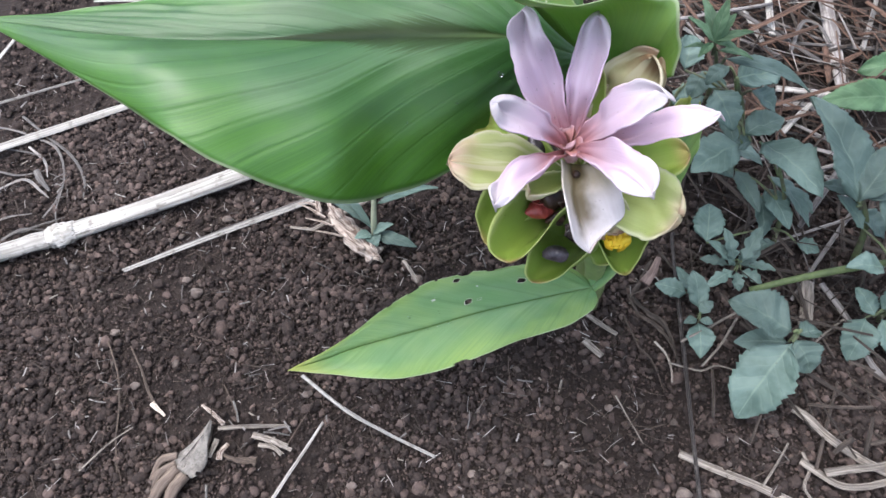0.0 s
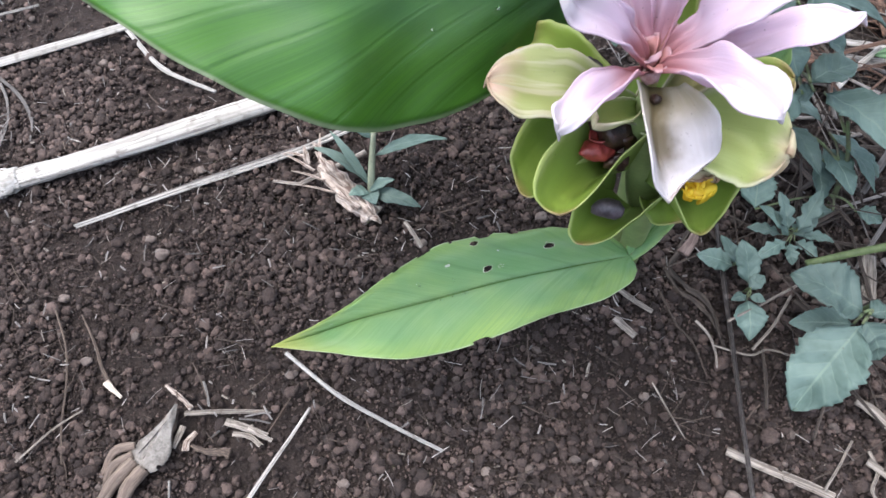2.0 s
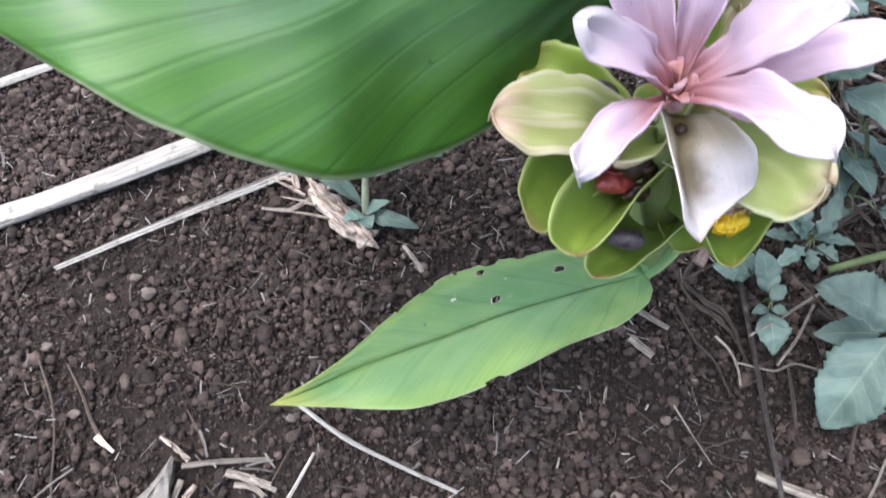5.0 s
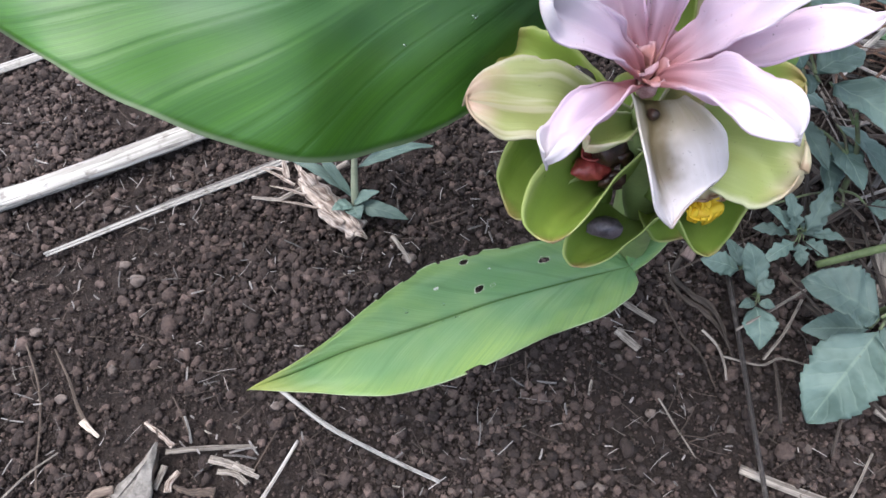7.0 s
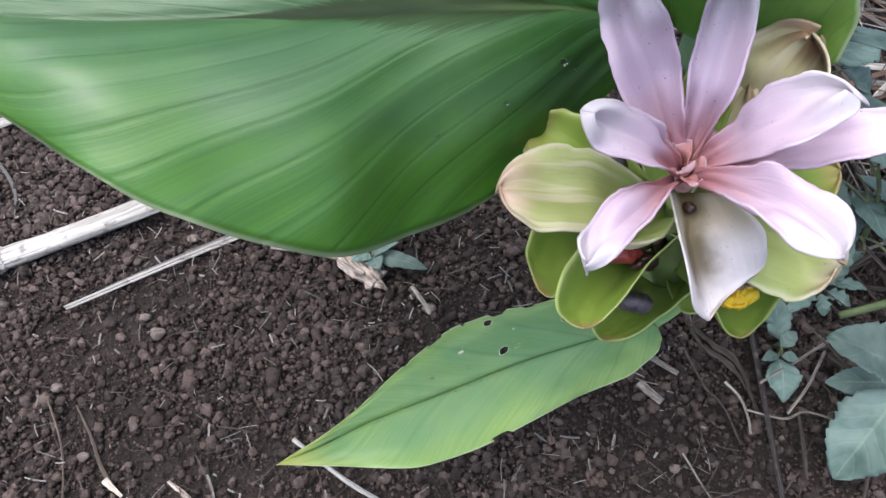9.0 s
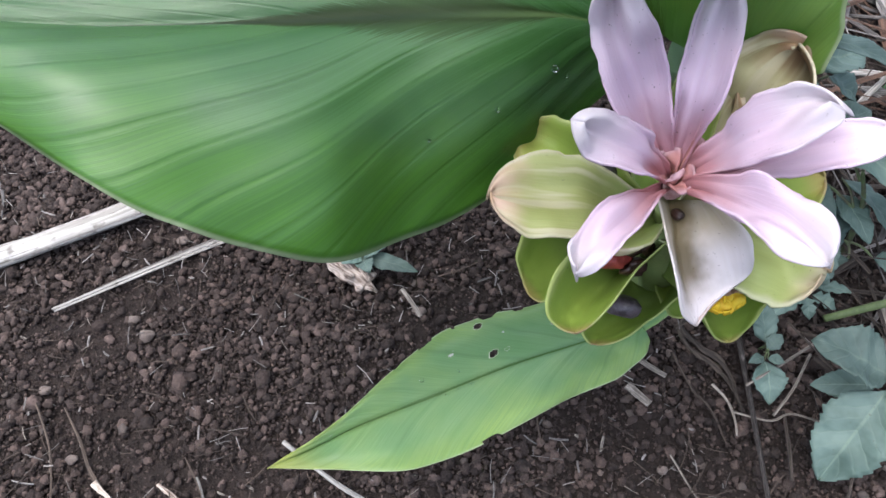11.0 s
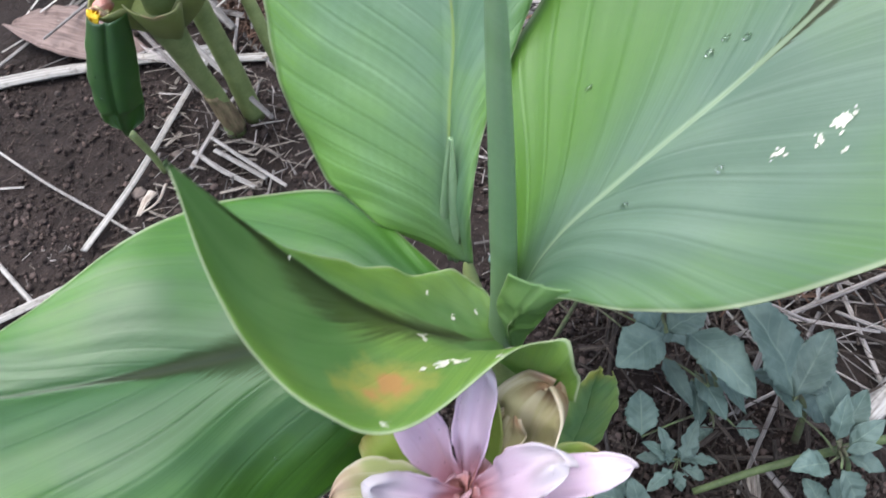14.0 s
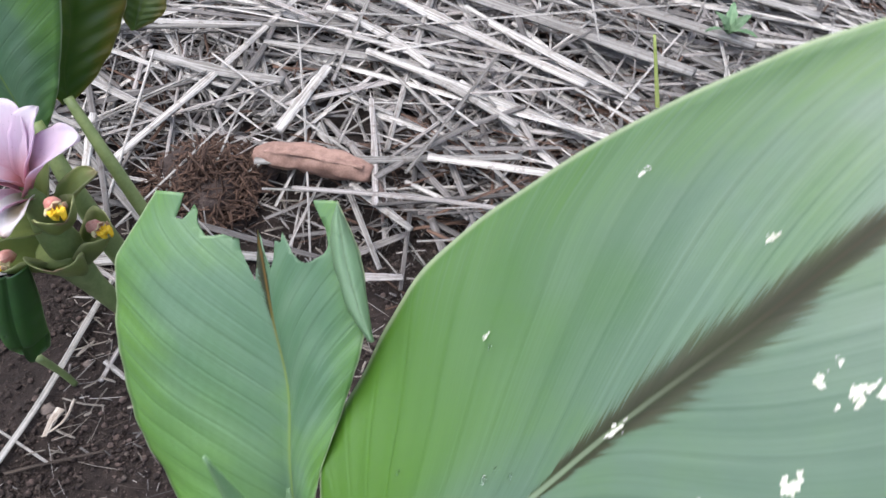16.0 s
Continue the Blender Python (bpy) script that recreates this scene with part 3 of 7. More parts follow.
def blob_data(center, size, seed, rings=8, sides=12, lumps=0.25, axis=None):
    turn = Vector((0, 0, 1)).rotation_difference(Vector(axis)) if axis is not None else None
    verts, uvs, faces = [], [], []
    for k in range(rings + 1):
        th = math.pi * k / rings
        for j in range(sides + 1):
            ph = 2 * math.pi * j / sides
            q = Vector((math.sin(th) * math.cos(ph), math.sin(th) * math.sin(ph), math.cos(th)))
            r = 1 + lumps * noise.noise(q * 1.3 + Vector((seed * 7.7, seed, 0)))
            q = Vector((q.x * size[0], q.y * size[1], q.z * size[2])) * r
            if turn:
                q = turn @ q
            verts.append(Vector(center) + q)
            uvs.append((j / sides, k / rings))
    row = sides + 1
    for k in range(rings):
        for j in range(sides):
            q = k * row + j
            faces.append((q, q + row, q + row + 1, q + 1))
    return verts, faces, uvs


def blob(name, center, size, material, seed=0, lumps=0.25, axis=None, rings=8, sides=12):
    v, f, uv = blob_data(center, size, seed, rings, sides, lumps, axis)
    return mesh_object(name, v, f, material, uv)


def relief(x, y):
    """The height of the soil."""
    far = min(1.0, max(0.0, 1.6 - 0.35 * math.hypot(x - 0.1, y - 0.6)))
    a = noise.noise(Vector((x * 5, y * 5, 0.3))) * 0.006
    b = noise.noise(Vector((x * 21, y * 21, 4.3))) * 0.0035
    c = noise.noise(Vector((x * 75, y * 75, 9.3))) * 0.0016
    return (a + b + c) * far - 0.003


def clods(x, y):
    """The lumpy crust of the soil, at most a few millimetres below or above its height."""
    near = noise.voronoi(Vector((x * 120, y * 120, 1.7)))[0]
    small = noise.voronoi(Vector((x * 300, y * 300, 6.1)))[0]
    return 0.0052 * (0.42 - near[0]) * min(1.0, 3.0 * (near[1] - near[0])) + 0.0018 * (0.42 - small[0]) - 0.0016


# ---- ground ----
def build_ground():
    core, ring = 360, 44
    side = [-0.50 + 0.0028 * i for i in range(core + 1)]
    step = 0.0028
    for i in range(ring):
        step *= 1.23
        side = [side[0] - step, *side, side[-1] + step]
    n = len(side) - 1
    verts = []
    for y in side:
        for x in side:
            z = relief(0.05 + x, 0.58 + y)
            if abs(x) < 0.53 and abs(y) < 0.53:
                z += clods(0.05 + x, 0.58 + y)
            verts.append((0.05 + x, 0.58 + y, z))
    row = n + 1
    faces = [(j * row + i, j * row + i + 1, (j + 1) * row + i + 1, (j + 1) * row + i) for j in range(n) for i in range(n)]
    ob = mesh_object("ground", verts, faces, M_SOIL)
    return tagged(ob, "brown crumbly garden soil, darkened for shade between its crumbs", "soil", kind="structure")


def icosphere(detail):
    """Unit points and triangles of a sphere, from an icosahedron split so many times."""
    bm = bmesh.new()
    bmesh.ops.create_icosphere(bm, subdivisions=detail, radius=1.0)
    pts = np.array([v.co[:] for v in bm.verts])
    tri = np.array([[v.index for v in f.verts] for f in bm.faces])
    bm.free()
    return pts, tri


def crumb_mesh(pts, size, sink, ball, rng, rough):
    """Lumpy rounded crumbs of the given sizes on the soil: points and triangles of them all."""
    shape, tri = ball
    count, k = len(pts), len(shape)
    verts = shape[None] * (1 + rng.uniform(-rough, rough, (count, k, 1)))
    lean = rng.normal(0, 0.35, (count, 1, 3))
    verts = verts * (1 + (verts * lean).sum(-1, keepdims=True) * 0.8 + 0.22 * np.sin(verts @ rng.normal(0, 2.4, (3, 3)) + rng.uniform(0, 6, (count, 1, 3))).sum(-1, keepdims=True) / 1.7)
    ang = rng.uniform(0, 6.283, count)
    c, s = np.cos(ang)[:, None], np.sin(ang)[:, None]
    stretch = rng.uniform(0.72, 1.3, (count, 3))
    stretch[:, 2] *= 0.85
    verts = verts * stretch[:, None, :]
    x, y = verts[..., 0] * c - verts[..., 1] * s, verts[..., 0] * s + verts[..., 1] * c
    verts = np.stack((x, y, verts[..., 2]), -1) * size[:, None, None]
    z = np.array([relief(px, py) for px, py in pts]) + size * sink
    verts += np.column_stack((pts, z))[:, None, :]
    return verts.reshape(-1, 3), (tri[None] + k * np.arange(count)[:, None, None]).reshape(-1, 3)


def build_crumbs():
    rng = np.random.default_rng(3)
    zones = [(-0.40, 0.50, 0.13, 0.62, 90000), (-0.46, 0.36, 0.62, 1.02, 17000), (-0.3, 0.6, 1.02, 1.5, 1500)]
    pts = np.concatenate([np.column_stack((rng.uniform(a, b, c), rng.uniform(d, e, c))) for a, b, d, e, c in zones])
    patch = np.array([noise.noise(Vector((x * 9, y * 9, 2.0))) for x, y in pts])
    keep = patch > rng.uniform(-0.95, 0.22, len(pts))
    pts, patch = pts[keep], patch[keep]
    size = (0.00068 + 0.00064 * rng.pareto(2.0, len(pts))) * (1 + 0.4 * patch)
    size = np.minimum(size, np.where(rng.random(len(pts)) < 0.05, 0.0046, 0.0029))
    large = size > 0.0023
    a, fa = crumb_mesh(pts[~large], size[~large], rng.uniform(0.2, 1.0, (~large).sum()), icosphere(1), rng, 0.34)
    b, fb = crumb_mesh(pts[large], size[large], rng.uniform(0.15, 0.8, large.sum()), icosphere(2), rng, 0.25)
    verts, faces = np.concatenate((a, b)), np.concatenate((fa, fb + len(a)))
    me = bpy.data.meshes.new("soil_crumbs")
    me.vertices.add(len(verts))
    me.vertices.foreach_set("co", verts.astype(np.float32).ravel())
    me.loops.add(len(faces) * 3)
    me.loops.foreach_set("vertex_index", faces.astype(np.int32).ravel())
    me.polygons.add(len(faces))
    me.polygons.foreach_set("loop_start", np.arange(0, len(faces) * 3, 3, dtype=np.int32))
    me.update(calc_edges=True)
    me.validate()
    me.shade_smooth()
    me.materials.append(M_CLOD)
    ob = new("soil_crumbs", me)
    return tagged(ob, "loose dark brown soil crumbs and small clods", "soil", kind="stuff")


build_ground()
build_crumbs()


def scatter(name, label, category, material, count, area, length, radius, seed, lift=0.01, heading=None, spread=1.6, keep=None, bend=0.12, tilt=0.12, loose=0, near=None, rest=0.0):
    """Many thin dry stalks lying across one another, as one mesh; the first few inside near are pieces of their own."""
    rng = random.Random(seed)
    verts, faces, uvs = [], [], []
    made, apart = 0, 0
    bed = thing(name, label, category, at=(area[0], area[2], 0)) if loose else None
    while made < count:
        x, y = rng.uniform(area[0], area[1]), rng.uniform(area[2], area[3])
        if keep and not keep(x, y, rng):
            made += 0.2
            continue
        made += 1
        ln = length[0] + (length[1] - length[0]) * rng.random() ** 2
        r = radius[0] + (radius[1] - radius[0]) * rng.random() ** 2.5
        a = (heading if heading is not None else 0) + rng.gauss(0, spread)
        d = Vector((math.cos(a), math.sin(a), rng.gauss(0, tilt)))
        c = Vector((x, y, relief(x, y) + rest + r + lift * rng.random() ** 1.5 + abs(d.z) * ln * 0.5))
        side = Vector((-d.y, d.x, 0)) * rng.gauss(0, bend) * ln
        pts = [c - d * ln / 2, c + side * 0.6, c + d * ln / 2 + side]
        tv, tf, tu = tube_data(pts, (r * 0.95, r, r * 0.7), 4, 5, rng.uniform(0.35, 0.9))
        if apart < loose and r > 0.0016 and near[0] < x < near[1] and near[2] < y < near[3]:
            apart += 1
            under(mesh_object("straw", tv, tf, material, tu), bed)
            continue
        base = len(verts)
        verts += tv
        uvs += tu
        faces += [tuple(i + base for i in f) for f in tf]
    ob = mesh_object("loose_straw" if loose else name, verts, faces, material, uvs)
    if loose:
        under(ob, bed)
        return tagged(ob, kind="stuff")
    return tagged(ob, label, category, kind="stuff")


def mulch_here(x, y, rng):
    edge = 1.09 + 0.04 * math.sin(x * 9) - 0.48 * max(0.0, x - 0.04) + 0.6 * max(0.0, -0.08 - x)
    hollow = (x - 0.005) ** 2 / 0.0095 + (y - 1.095) ** 2 / 0.0110
    inside = -0.62 + rng.gauss(0, 0.08) < x < 1.36 + rng.gauss(0, 0.08) and y < 2.15 + rng.gauss(0, 0.08)
    return y > edge + rng.gauss(0, 0.07) and hollow > 1 and inside


def weedy(x, y, rng):
    return x > 0.30 + 0.25 * max(0, 0.42 - y) + rng.gauss(0, 0.02) and y > 0.24


def bare(x, y, rng):
    return x < 0.32


def clumped(x, y, rng):
    return x < 0.34 and noise.noise(Vector((x * 16, y * 16, 7.0))) > rng.uniform(-0.5, 0.6)


scatter("straw_mulch", "thick layer of bleached dry straw mulch on the soil", "straw", M_STRAW, 950, (-0.75, 1.5, 0.9, 2.3), (0.12, 0.62), (0.0014, 0.0075), 11, 0.05, -0.85, 0.62, mulch_here, 0.05, 0.05, 300, (-0.25, 0.9, 0.95, 1.75))
scatter("straw_mulch", "thick layer of weathered grey straw mulch on the soil", "straw", M_STRAW_GREY, 2500, (-0.75, 1.5, 0.85, 2.3), (0.10, 0.50), (0.0012, 0.0065), 12, 0.035, -0.75, 0.85, mulch_here, 0.07, 0.05, 300, (-0.25, 0.7, 0.9, 1.6))
scatter("straw_mulch", "broad weathered canes lying side by side in the straw mulch", "straw", M_STRAW, 130, (0.25, 1.4, 1.05, 2.1), (0.30, 0.80), (0.0045, 0.0090), 19, 0.03, -0.88, 0.26, mulch_here, 0.03, 0.03, 200, (0.2, 1.5, 1.0, 2.2))
scatter("straw_mulch", "long thin straws lying across the mulch", "straw", M_STRAW, 120, (-0.5, 1.0, 1.05, 1.9), (0.3, 0.6), (0.0018, 0.0035), 20, 0.05, 0.95, 0.2, mulch_here, 0.04, 0.03, 200, (-0.6, 1.1, 1.0, 2.0))
scatter("straw_mulch", "thin rust-brown decaying stalks among the straw mulch", "straw", M_FIBRE, 1500, (-0.6, 1.4, 0.95, 2.0), (0.03, 0.2), (0.0008, 0.003), 18, 0.04, -0.8, 0.8, mulch_here, 0.1, 0.05)
scatter("straw_litter", "decaying straw and stalk litter, also darkened for shade under the weeds", "straw", M_LITTER, 2300, (0.28, 1.1, 0.25, 1.05), (0.02, 0.12), (0.0005, 0.0024), 13, 0.02, 1.2, 1.2, weedy, 0.15, 0.1)
scatter("straw_litter", "broken weathered straw among the weeds", "straw", M_STRAW_GREY, 480, (0.30, 1.1, 0.45, 1.1), (0.03, 0.22), (0.0006, 0.0034), 14, 0.03, 2.4, 0.9, weedy, 0.12, 0.1)
scatter("straw_litter", "rust-brown decaying stalks behind the weeds", "straw", M_FIBRE, 700, (0.30, 1.1, 0.55, 1.15), (0.05, 0.25), (0.0008, 0.0036), 27, 0.03, -0.7, 0.8, weedy, 0.08, 0.08)
scatter("straw_fragments", "brown stalk scraps lying round the second plant", "straw", M_DULL, 330, (-0.16, 0.22, 0.70, 1.12), (0.008, 0.050), (0.0005, 0.0022), 37, 0.006, -0.4, 1.2, None, 0.25, 0.08, rest=0.002)
scatter("straw_fragments", "small grey straw fragments scattered on the soil", "straw", M_STRAW_GREY, 1300, (-0.42, 0.34, 0.15, 0.72), (0.003, 0.015), (0.0002, 0.0009), 15, 0.003, 0, 2, clumped, 0.35, 0.12, rest=0.0028)
scatter("straw_fragments", "small pale straw slivers scattered on the soil", "straw", M_DULL, 170, (-0.42, 0.34, 0.15, 0.72), (0.002, 0.012), (0.0003, 0.0011), 25, 0.003, 0, 2, clumped, 0.35, 0.15, rest=0.0030)
scatter("straw_fragments", "thin brown root fibres scattered on the soil", "straw", M_ROOT, 1500, (-0.42, 0.34, 0.15, 0.95), (0.006, 0.032), (0.0002, 0.0006), 16, 0.003, 0, 2, bare, 0.5, 0.1, rest=0.0026)
scatter("straw_fragments", "broken straw pieces lying round the plant stems", "straw", M_STRAW_GREY, 420, (-0.14, 0.36, 0.62, 1.10), (0.010, 0.060), (0.0004, 0.0017), 17, 0.006, -0.6, 1.0, None, 0.12, 0.06, rest=0.002)


# ---- sticks, canes and other dry pieces lying on the soil ----
def stick(name, label, pts, radius, material, flat=0.8, taper=0.7, node_at=(), category="straw", lift=0.0, group="", lumps=0.12, sides=12):
    top = max(relief(*spline([(*p, 0) for p in pts], k / 20).xy) for k in range(21))
    path = [(x, y, max(relief(x, y), 0.65 * top + 0.35 * relief(x, y)) + radius * flat * 0.9 + lift + (0.0035 if radius < 0.003 else 0.0020)) for x, y in pts]
    steps = 30
    radii = []
    for k in range(13):
        s = k / 12
        r = radius * (1 + (taper - 1) * s)
        for nd in node_at:
            r *= 1 + 0.28 * math.exp(-((s - nd) / 0.05) ** 2)
        radii.append(r)
    ob = tube(name, path, radii, material, steps, sides, flat, lumps, hash_of(pts))
    return tagged(ob, label, category, group)


def hash_of(pts):
    return sum(p[0] * 13.1 + p[1] * 7.3 for p in pts)


def maize_cane():
    ob = thing("dry_cane", "thick bleached dry maize cane with a swollen node", "cane", at=(-0.30, 0.45, 0))
    def run(pts, lift=0.0):
        return [(x, y, 0.010 + lift) for x, y in pts]
    under(tube("internode", run(((-0.283, 0.461), (-0.21, 0.491), (-0.134, 0.526), (-0.03, 0.572))), (0.0096, 0.0088, 0.0090, 0.0098, 0.0100), M_CANE, 60, 18, 0.72, 0.10, 3), ob)
    under(tube("internode", run(((-0.57, 0.341), (-0.46, 0.388), (-0.347, 0.437), (-0.296, 0.456))), (0.0096, 0.0092, 0.0088, 0.0096), M_CANE, 50, 18, 0.85, 0.10, 8), ob)
    under(tube("node", run(((-0.304, 0.4525), (-0.297, 0.4555), (-0.290, 0.4582), (-0.280, 0.4622)), 0.0005), (0.0098, 0.0122, 0.0118, 0.0096), M_CANE, 20, 20, 0.85, 0.2, 5), ob, "swollen grey node")
    for i, (dy, r) in enumerate(((-0.0075, 0.0018), (-0.0048, 0.0014), (0.0065, 0.0014))):
        under(tube("fibre", [(x, y + dy, 0.0125 + 0.001 * i) for x, y in ((-0.262, 0.468), (-0.17, 0.509), (-0.08, 0.550))], (r * 0.5, r, r * 0.7), M_STRAW_GREY, 24, 8, 0.6, 0.2, i), ob)


maize_cane()
stick("dry_twig", "forked light brown twig scrap on the soil", ((-0.125, 0.290), (-0.114, 0.282), (-0.104, 0.274)), 0.0012, M_STUB, 0.7, 1.6, (), "twig", 0.001, "", 0.6)
stick("dry_stalk", "short pale straw standing out of the soil", ((-0.100, 0.294), (-0.096, 0.285), (-0.093, 0.276)), 0.0009, M_STRAW, 0.7, 0.9, (), "stalk", 0.001)
stick("dry_leaf_scrap", "small bleached scrap of dry leaf on the soil", ((-0.170, 0.293), (-0.164, 0.288), (-0.156, 0.282)), 0.0026, M_BLEACHED, 0.35, 0.4, (), "dry leaf", 0.001)
stick("wood_chip", "pale bark chip leaning on the maize stub", ((-0.098, 0.258), (-0.103, 0.251), (-0.103, 0.245)), 0.0020, M_STUB, 0.4, 1.3, (), "chip", 0.002)
stick("dry_root", "small swollen brown root on the soil", ((-0.100, 0.249), (-0.090, 0.245), (-0.080, 0.245), (-0.073, 0.244)), 0.0014, M_ROOT, 0.8, 2.4, (), "root", 0, "", 0.5)
stick("dry_stick", "thin grey straw sliver beside a splinter", ((-0.071, 0.268), (-0.060, 0.267), (-0.049, 0.265)), 0.0009, M_STRAW_GREY, 0.6, 0.7, (), "stick", 0.001)
stick("dry_stick", "thin grey straw sliver beside a splinter", ((-0.067, 0.269), (-0.058, 0.271), (-0.049, 0.272)), 0.0008, M_STRAW_GREY, 0.6, 0.7, (), "stick", 0.002)
stick("dry_stick", "frayed pale straw splinter on the soil", ((-0.063, 0.262), (-0.055, 0.257), (-0.046, 0.253)), 0.0024, M_DULL, 0.3, 0.5, (), "stick", 0.001, "", 0.5)
stick("dry_stick", "thin white straw stuck in the soil", ((-0.109, 0.225), (-0.106, 0.210)), 0.0009, M_STRAW, 0.6, 0.7, (), "stick", 0.001)
stick("dry_cane", "flat bleached dry cane lying on the soil", ((-0.50, 0.525), (-0.399, 0.569), (-0.30, 0.612), (-0.21, 0.655)), 0.006, M_CANE, 0.45, 0.8, (), "cane", 0.001)
stick("dry_stalk", "long split dry grass stalk", ((-0.228, 0.422), (-0.134, 0.4665), (-0.060, 0.500), (-0.006, 0.533)), 0.0010, M_CANE, 0.7, 1.7, (), "stalk", 0.001)
stick("dry_stalk", "thin split of a dry grass stalk", ((-0.226, 0.4205), (-0.134, 0.4635), (-0.060, 0.4965), (-0.002, 0.530)), 0.0010, M_CANE, 0.7, 1.7, (), "stalk", 0.0005)
stick("dry_stalk", "dark groove side of a split dry grass stalk", ((-0.200, 0.4375), (-0.134, 0.4695), (-0.060, 0.503)), 0.0009, M_STRAW_GREY, 0.7, 1.4, (), "stalk", 0)
stick("dry_stalk", "bent pale straw lying on the soil", ((-0.29, 0.70), (-0.233, 0.635), (-0.192, 0.590), (-0.139, 0.563)), 0.0026, M_CANE, 0.7, 0.7, (0.66,), "stalk")
stick("dry_stalk", "pale dry straw lying on the soil", ((-0.50, 0.605), (-0.421, 0.634), (-0.329, 0.670)), 0.0022, M_STRAW, 0.6, 0.8, (), "stalk")
stick("dry_stalk", "bent pale straw beside a seedling", ((0.0, 0.497), (-0.045, 0.468), (-0.054, 0.464), (-0.074, 0.466)), 0.0026, M_DULL, 0.6, 0.5, (), "stalk", 0.003)
stick("dry_stick", "thin white stick with a node on the soil", ((-0.044, 0.315), (-0.006, 0.286), (0.030, 0.266), (0.069, 0.247)), 0.0016, M_CANE, 0.8, 0.75, (0.38,), "stick", 0.001)
stick("dry_stick", "thin pale straw lying on the soil", ((-0.023, 0.276), (-0.036, 0.252), (-0.048, 0.231), (-0.062, 0.205)), 0.0011, M_STRAW, 0.7, 1.5, (), "stick")
stick("dry_stick", "flat grey straw piece lying on the soil", ((-0.109, 0.271), (-0.080, 0.273), (-0.053, 0.273)), 0.0020, M_DULL, 0.5, 0.7, (), "stick")
stick("dry_stick", "broken flat straw splinter on the soil", ((-0.080, 0.266), (-0.066, 0.262), (-0.050, 0.256)), 0.0028, M_DULL, 0.3, 0.8, (), "stick")
stick("dry_stick", "broken flat straw splinter on the soil", ((-0.074, 0.258), (-0.062, 0.256), (-0.054, 0.250)), 0.0020, M_DULL, 0.3, 0.8, (), "stick")
stick("dry_stick", "short pale straw chip on the soil", ((-0.108, 0.262), (-0.112, 0.247)), 0.0025, M_DULL, 0.4, 0.8, (), "stick")
stick("thin_twig", "thin curved brown twig on the soil", ((-0.222, 0.350), (-0.205, 0.318), (-0.197, 0.291), (-0.192, 0.262), (-0.184, 0.235)), 0.0008, M_ROOT, 0.9, 0.8, (), "twig")
stick("thin_twig", "thin brown twig with a pale bulbous end", ((-0.202, 0.346), (-0.186, 0.322), (-0.175, 0.302), (-0.162, 0.286)), 0.0006, M_ROOT, 0.9, 3.0, (), "twig")
stick("thin_twig", "thin pale twig on the soil", ((-0.215, 0.236), (-0.197, 0.258), (-0.180, 0.272)), 0.0009, M_DULL, 0.8, 0.7, (), "twig")
stick("dark_twig", "long straight dark brown twig lying beside the turmeric", ((0.283, 0.450), (0.280, 0.435), (0.274, 0.333), (0.266, 0.205), (0.262, 0.14)), 0.0016, M_TWIG, 0.95, 1.0, (0.45,), "twig", 0.008)
stick("dry_root", "gnarled brown root beside the stem", ((0.262, 0.425), (0.250, 0.405), (0.241, 0.391), (0.250, 0.376), (0.262, 0.366), (0.268, 0.350), (0.270, 0.333)), 0.0021, M_LITTER, 0.8, 0.4, (0.2, 0.45, 0.7), "root", -0.0004, "", 1.6)
stick("dry_root", "thin crooked brown rootlet", ((0.232, 0.372), (0.240, 0.345), (0.250, 0.330), (0.256, 0.305)), 0.0011, M_ROOT, 0.8, 0.5, (), "root", 0, "", 0.9)
stick("pale_straw", "white straw fork among small weeds", ((0.272, 0.341), (0.300, 0.355), (0.328, 0.370)), 0.0010, M_DULL, 0.8, 1.0, (), "straw", 0.012)
stick("pale_straw", "white straw fork among small weeds", ((0.286, 0.320), (0.304, 0.338), (0.322, 0.362)), 0.0010, M_DULL, 0.8, 1.0, (), "straw", 0.010)
stick("pale_straw", "curled pale straw among small weeds", ((0.262, 0.325), (0.285, 0.318), (0.300, 0.322), (0.318, 0.316)), 0.0009, M_DULL, 0.8, 0.8, (), "straw", 0.006)
stick("dry_cane", "long pale cane across the bare soil", ((-0.60, 0.91), (-0.368, 0.970), (-0.236, 0.990), (-0.09, 1.0)), 0.0085, M_CANE, 0.6, 1.0, (0.35,), "cane")
stick("dry_cane", "pale cane lying past the second plant", ((-0.14, 0.985), (0.0, 0.975), (0.10, 0.95)), 0.007, M_CANE, 0.6, 1.0, (), "cane")
stick("dry_cane", "bleached cane leaning beside the second plant", ((-0.200, 0.700), (-0.160, 0.790), (-0.116, 0.923), (-0.09, 0.99)), 0.0042, M_CANE, 0.5, 0.9, (), "cane", 0.004)
stick("dry_stalk", "thin straight straw on the bare soil", ((-0.345, 0.875), (-0.260, 0.802), (-0.186, 0.744), (-0.14, 0.708)), 0.0016, M_STRAW, 0.7, 0.9, (), "stalk", 0.002)
stick("dry_stalk", "short straight straw on the bare soil", ((-0.36, 0.803), (-0.328, 0.803), (-0.285, 0.801)), 0.0014, M_STRAW, 0.7, 0.9, (), "stalk")
stick("dry_stalk", "short thick straw by the second plant", ((-0.10, 0.80), (-0.075, 0.87), (-0.05, 0.93)), 0.0028, M_STRAW_GREY, 0.6, 0.9, (), "stalk", 0.002)
stick("dry_stalk", "flat broken straw near the second plant", ((-0.075, 0.825), (-0.045, 0.80), (-0.015, 0.775)), 0.0032, M_STRAW, 0.45, 0.9, (), "stalk", 0.003)
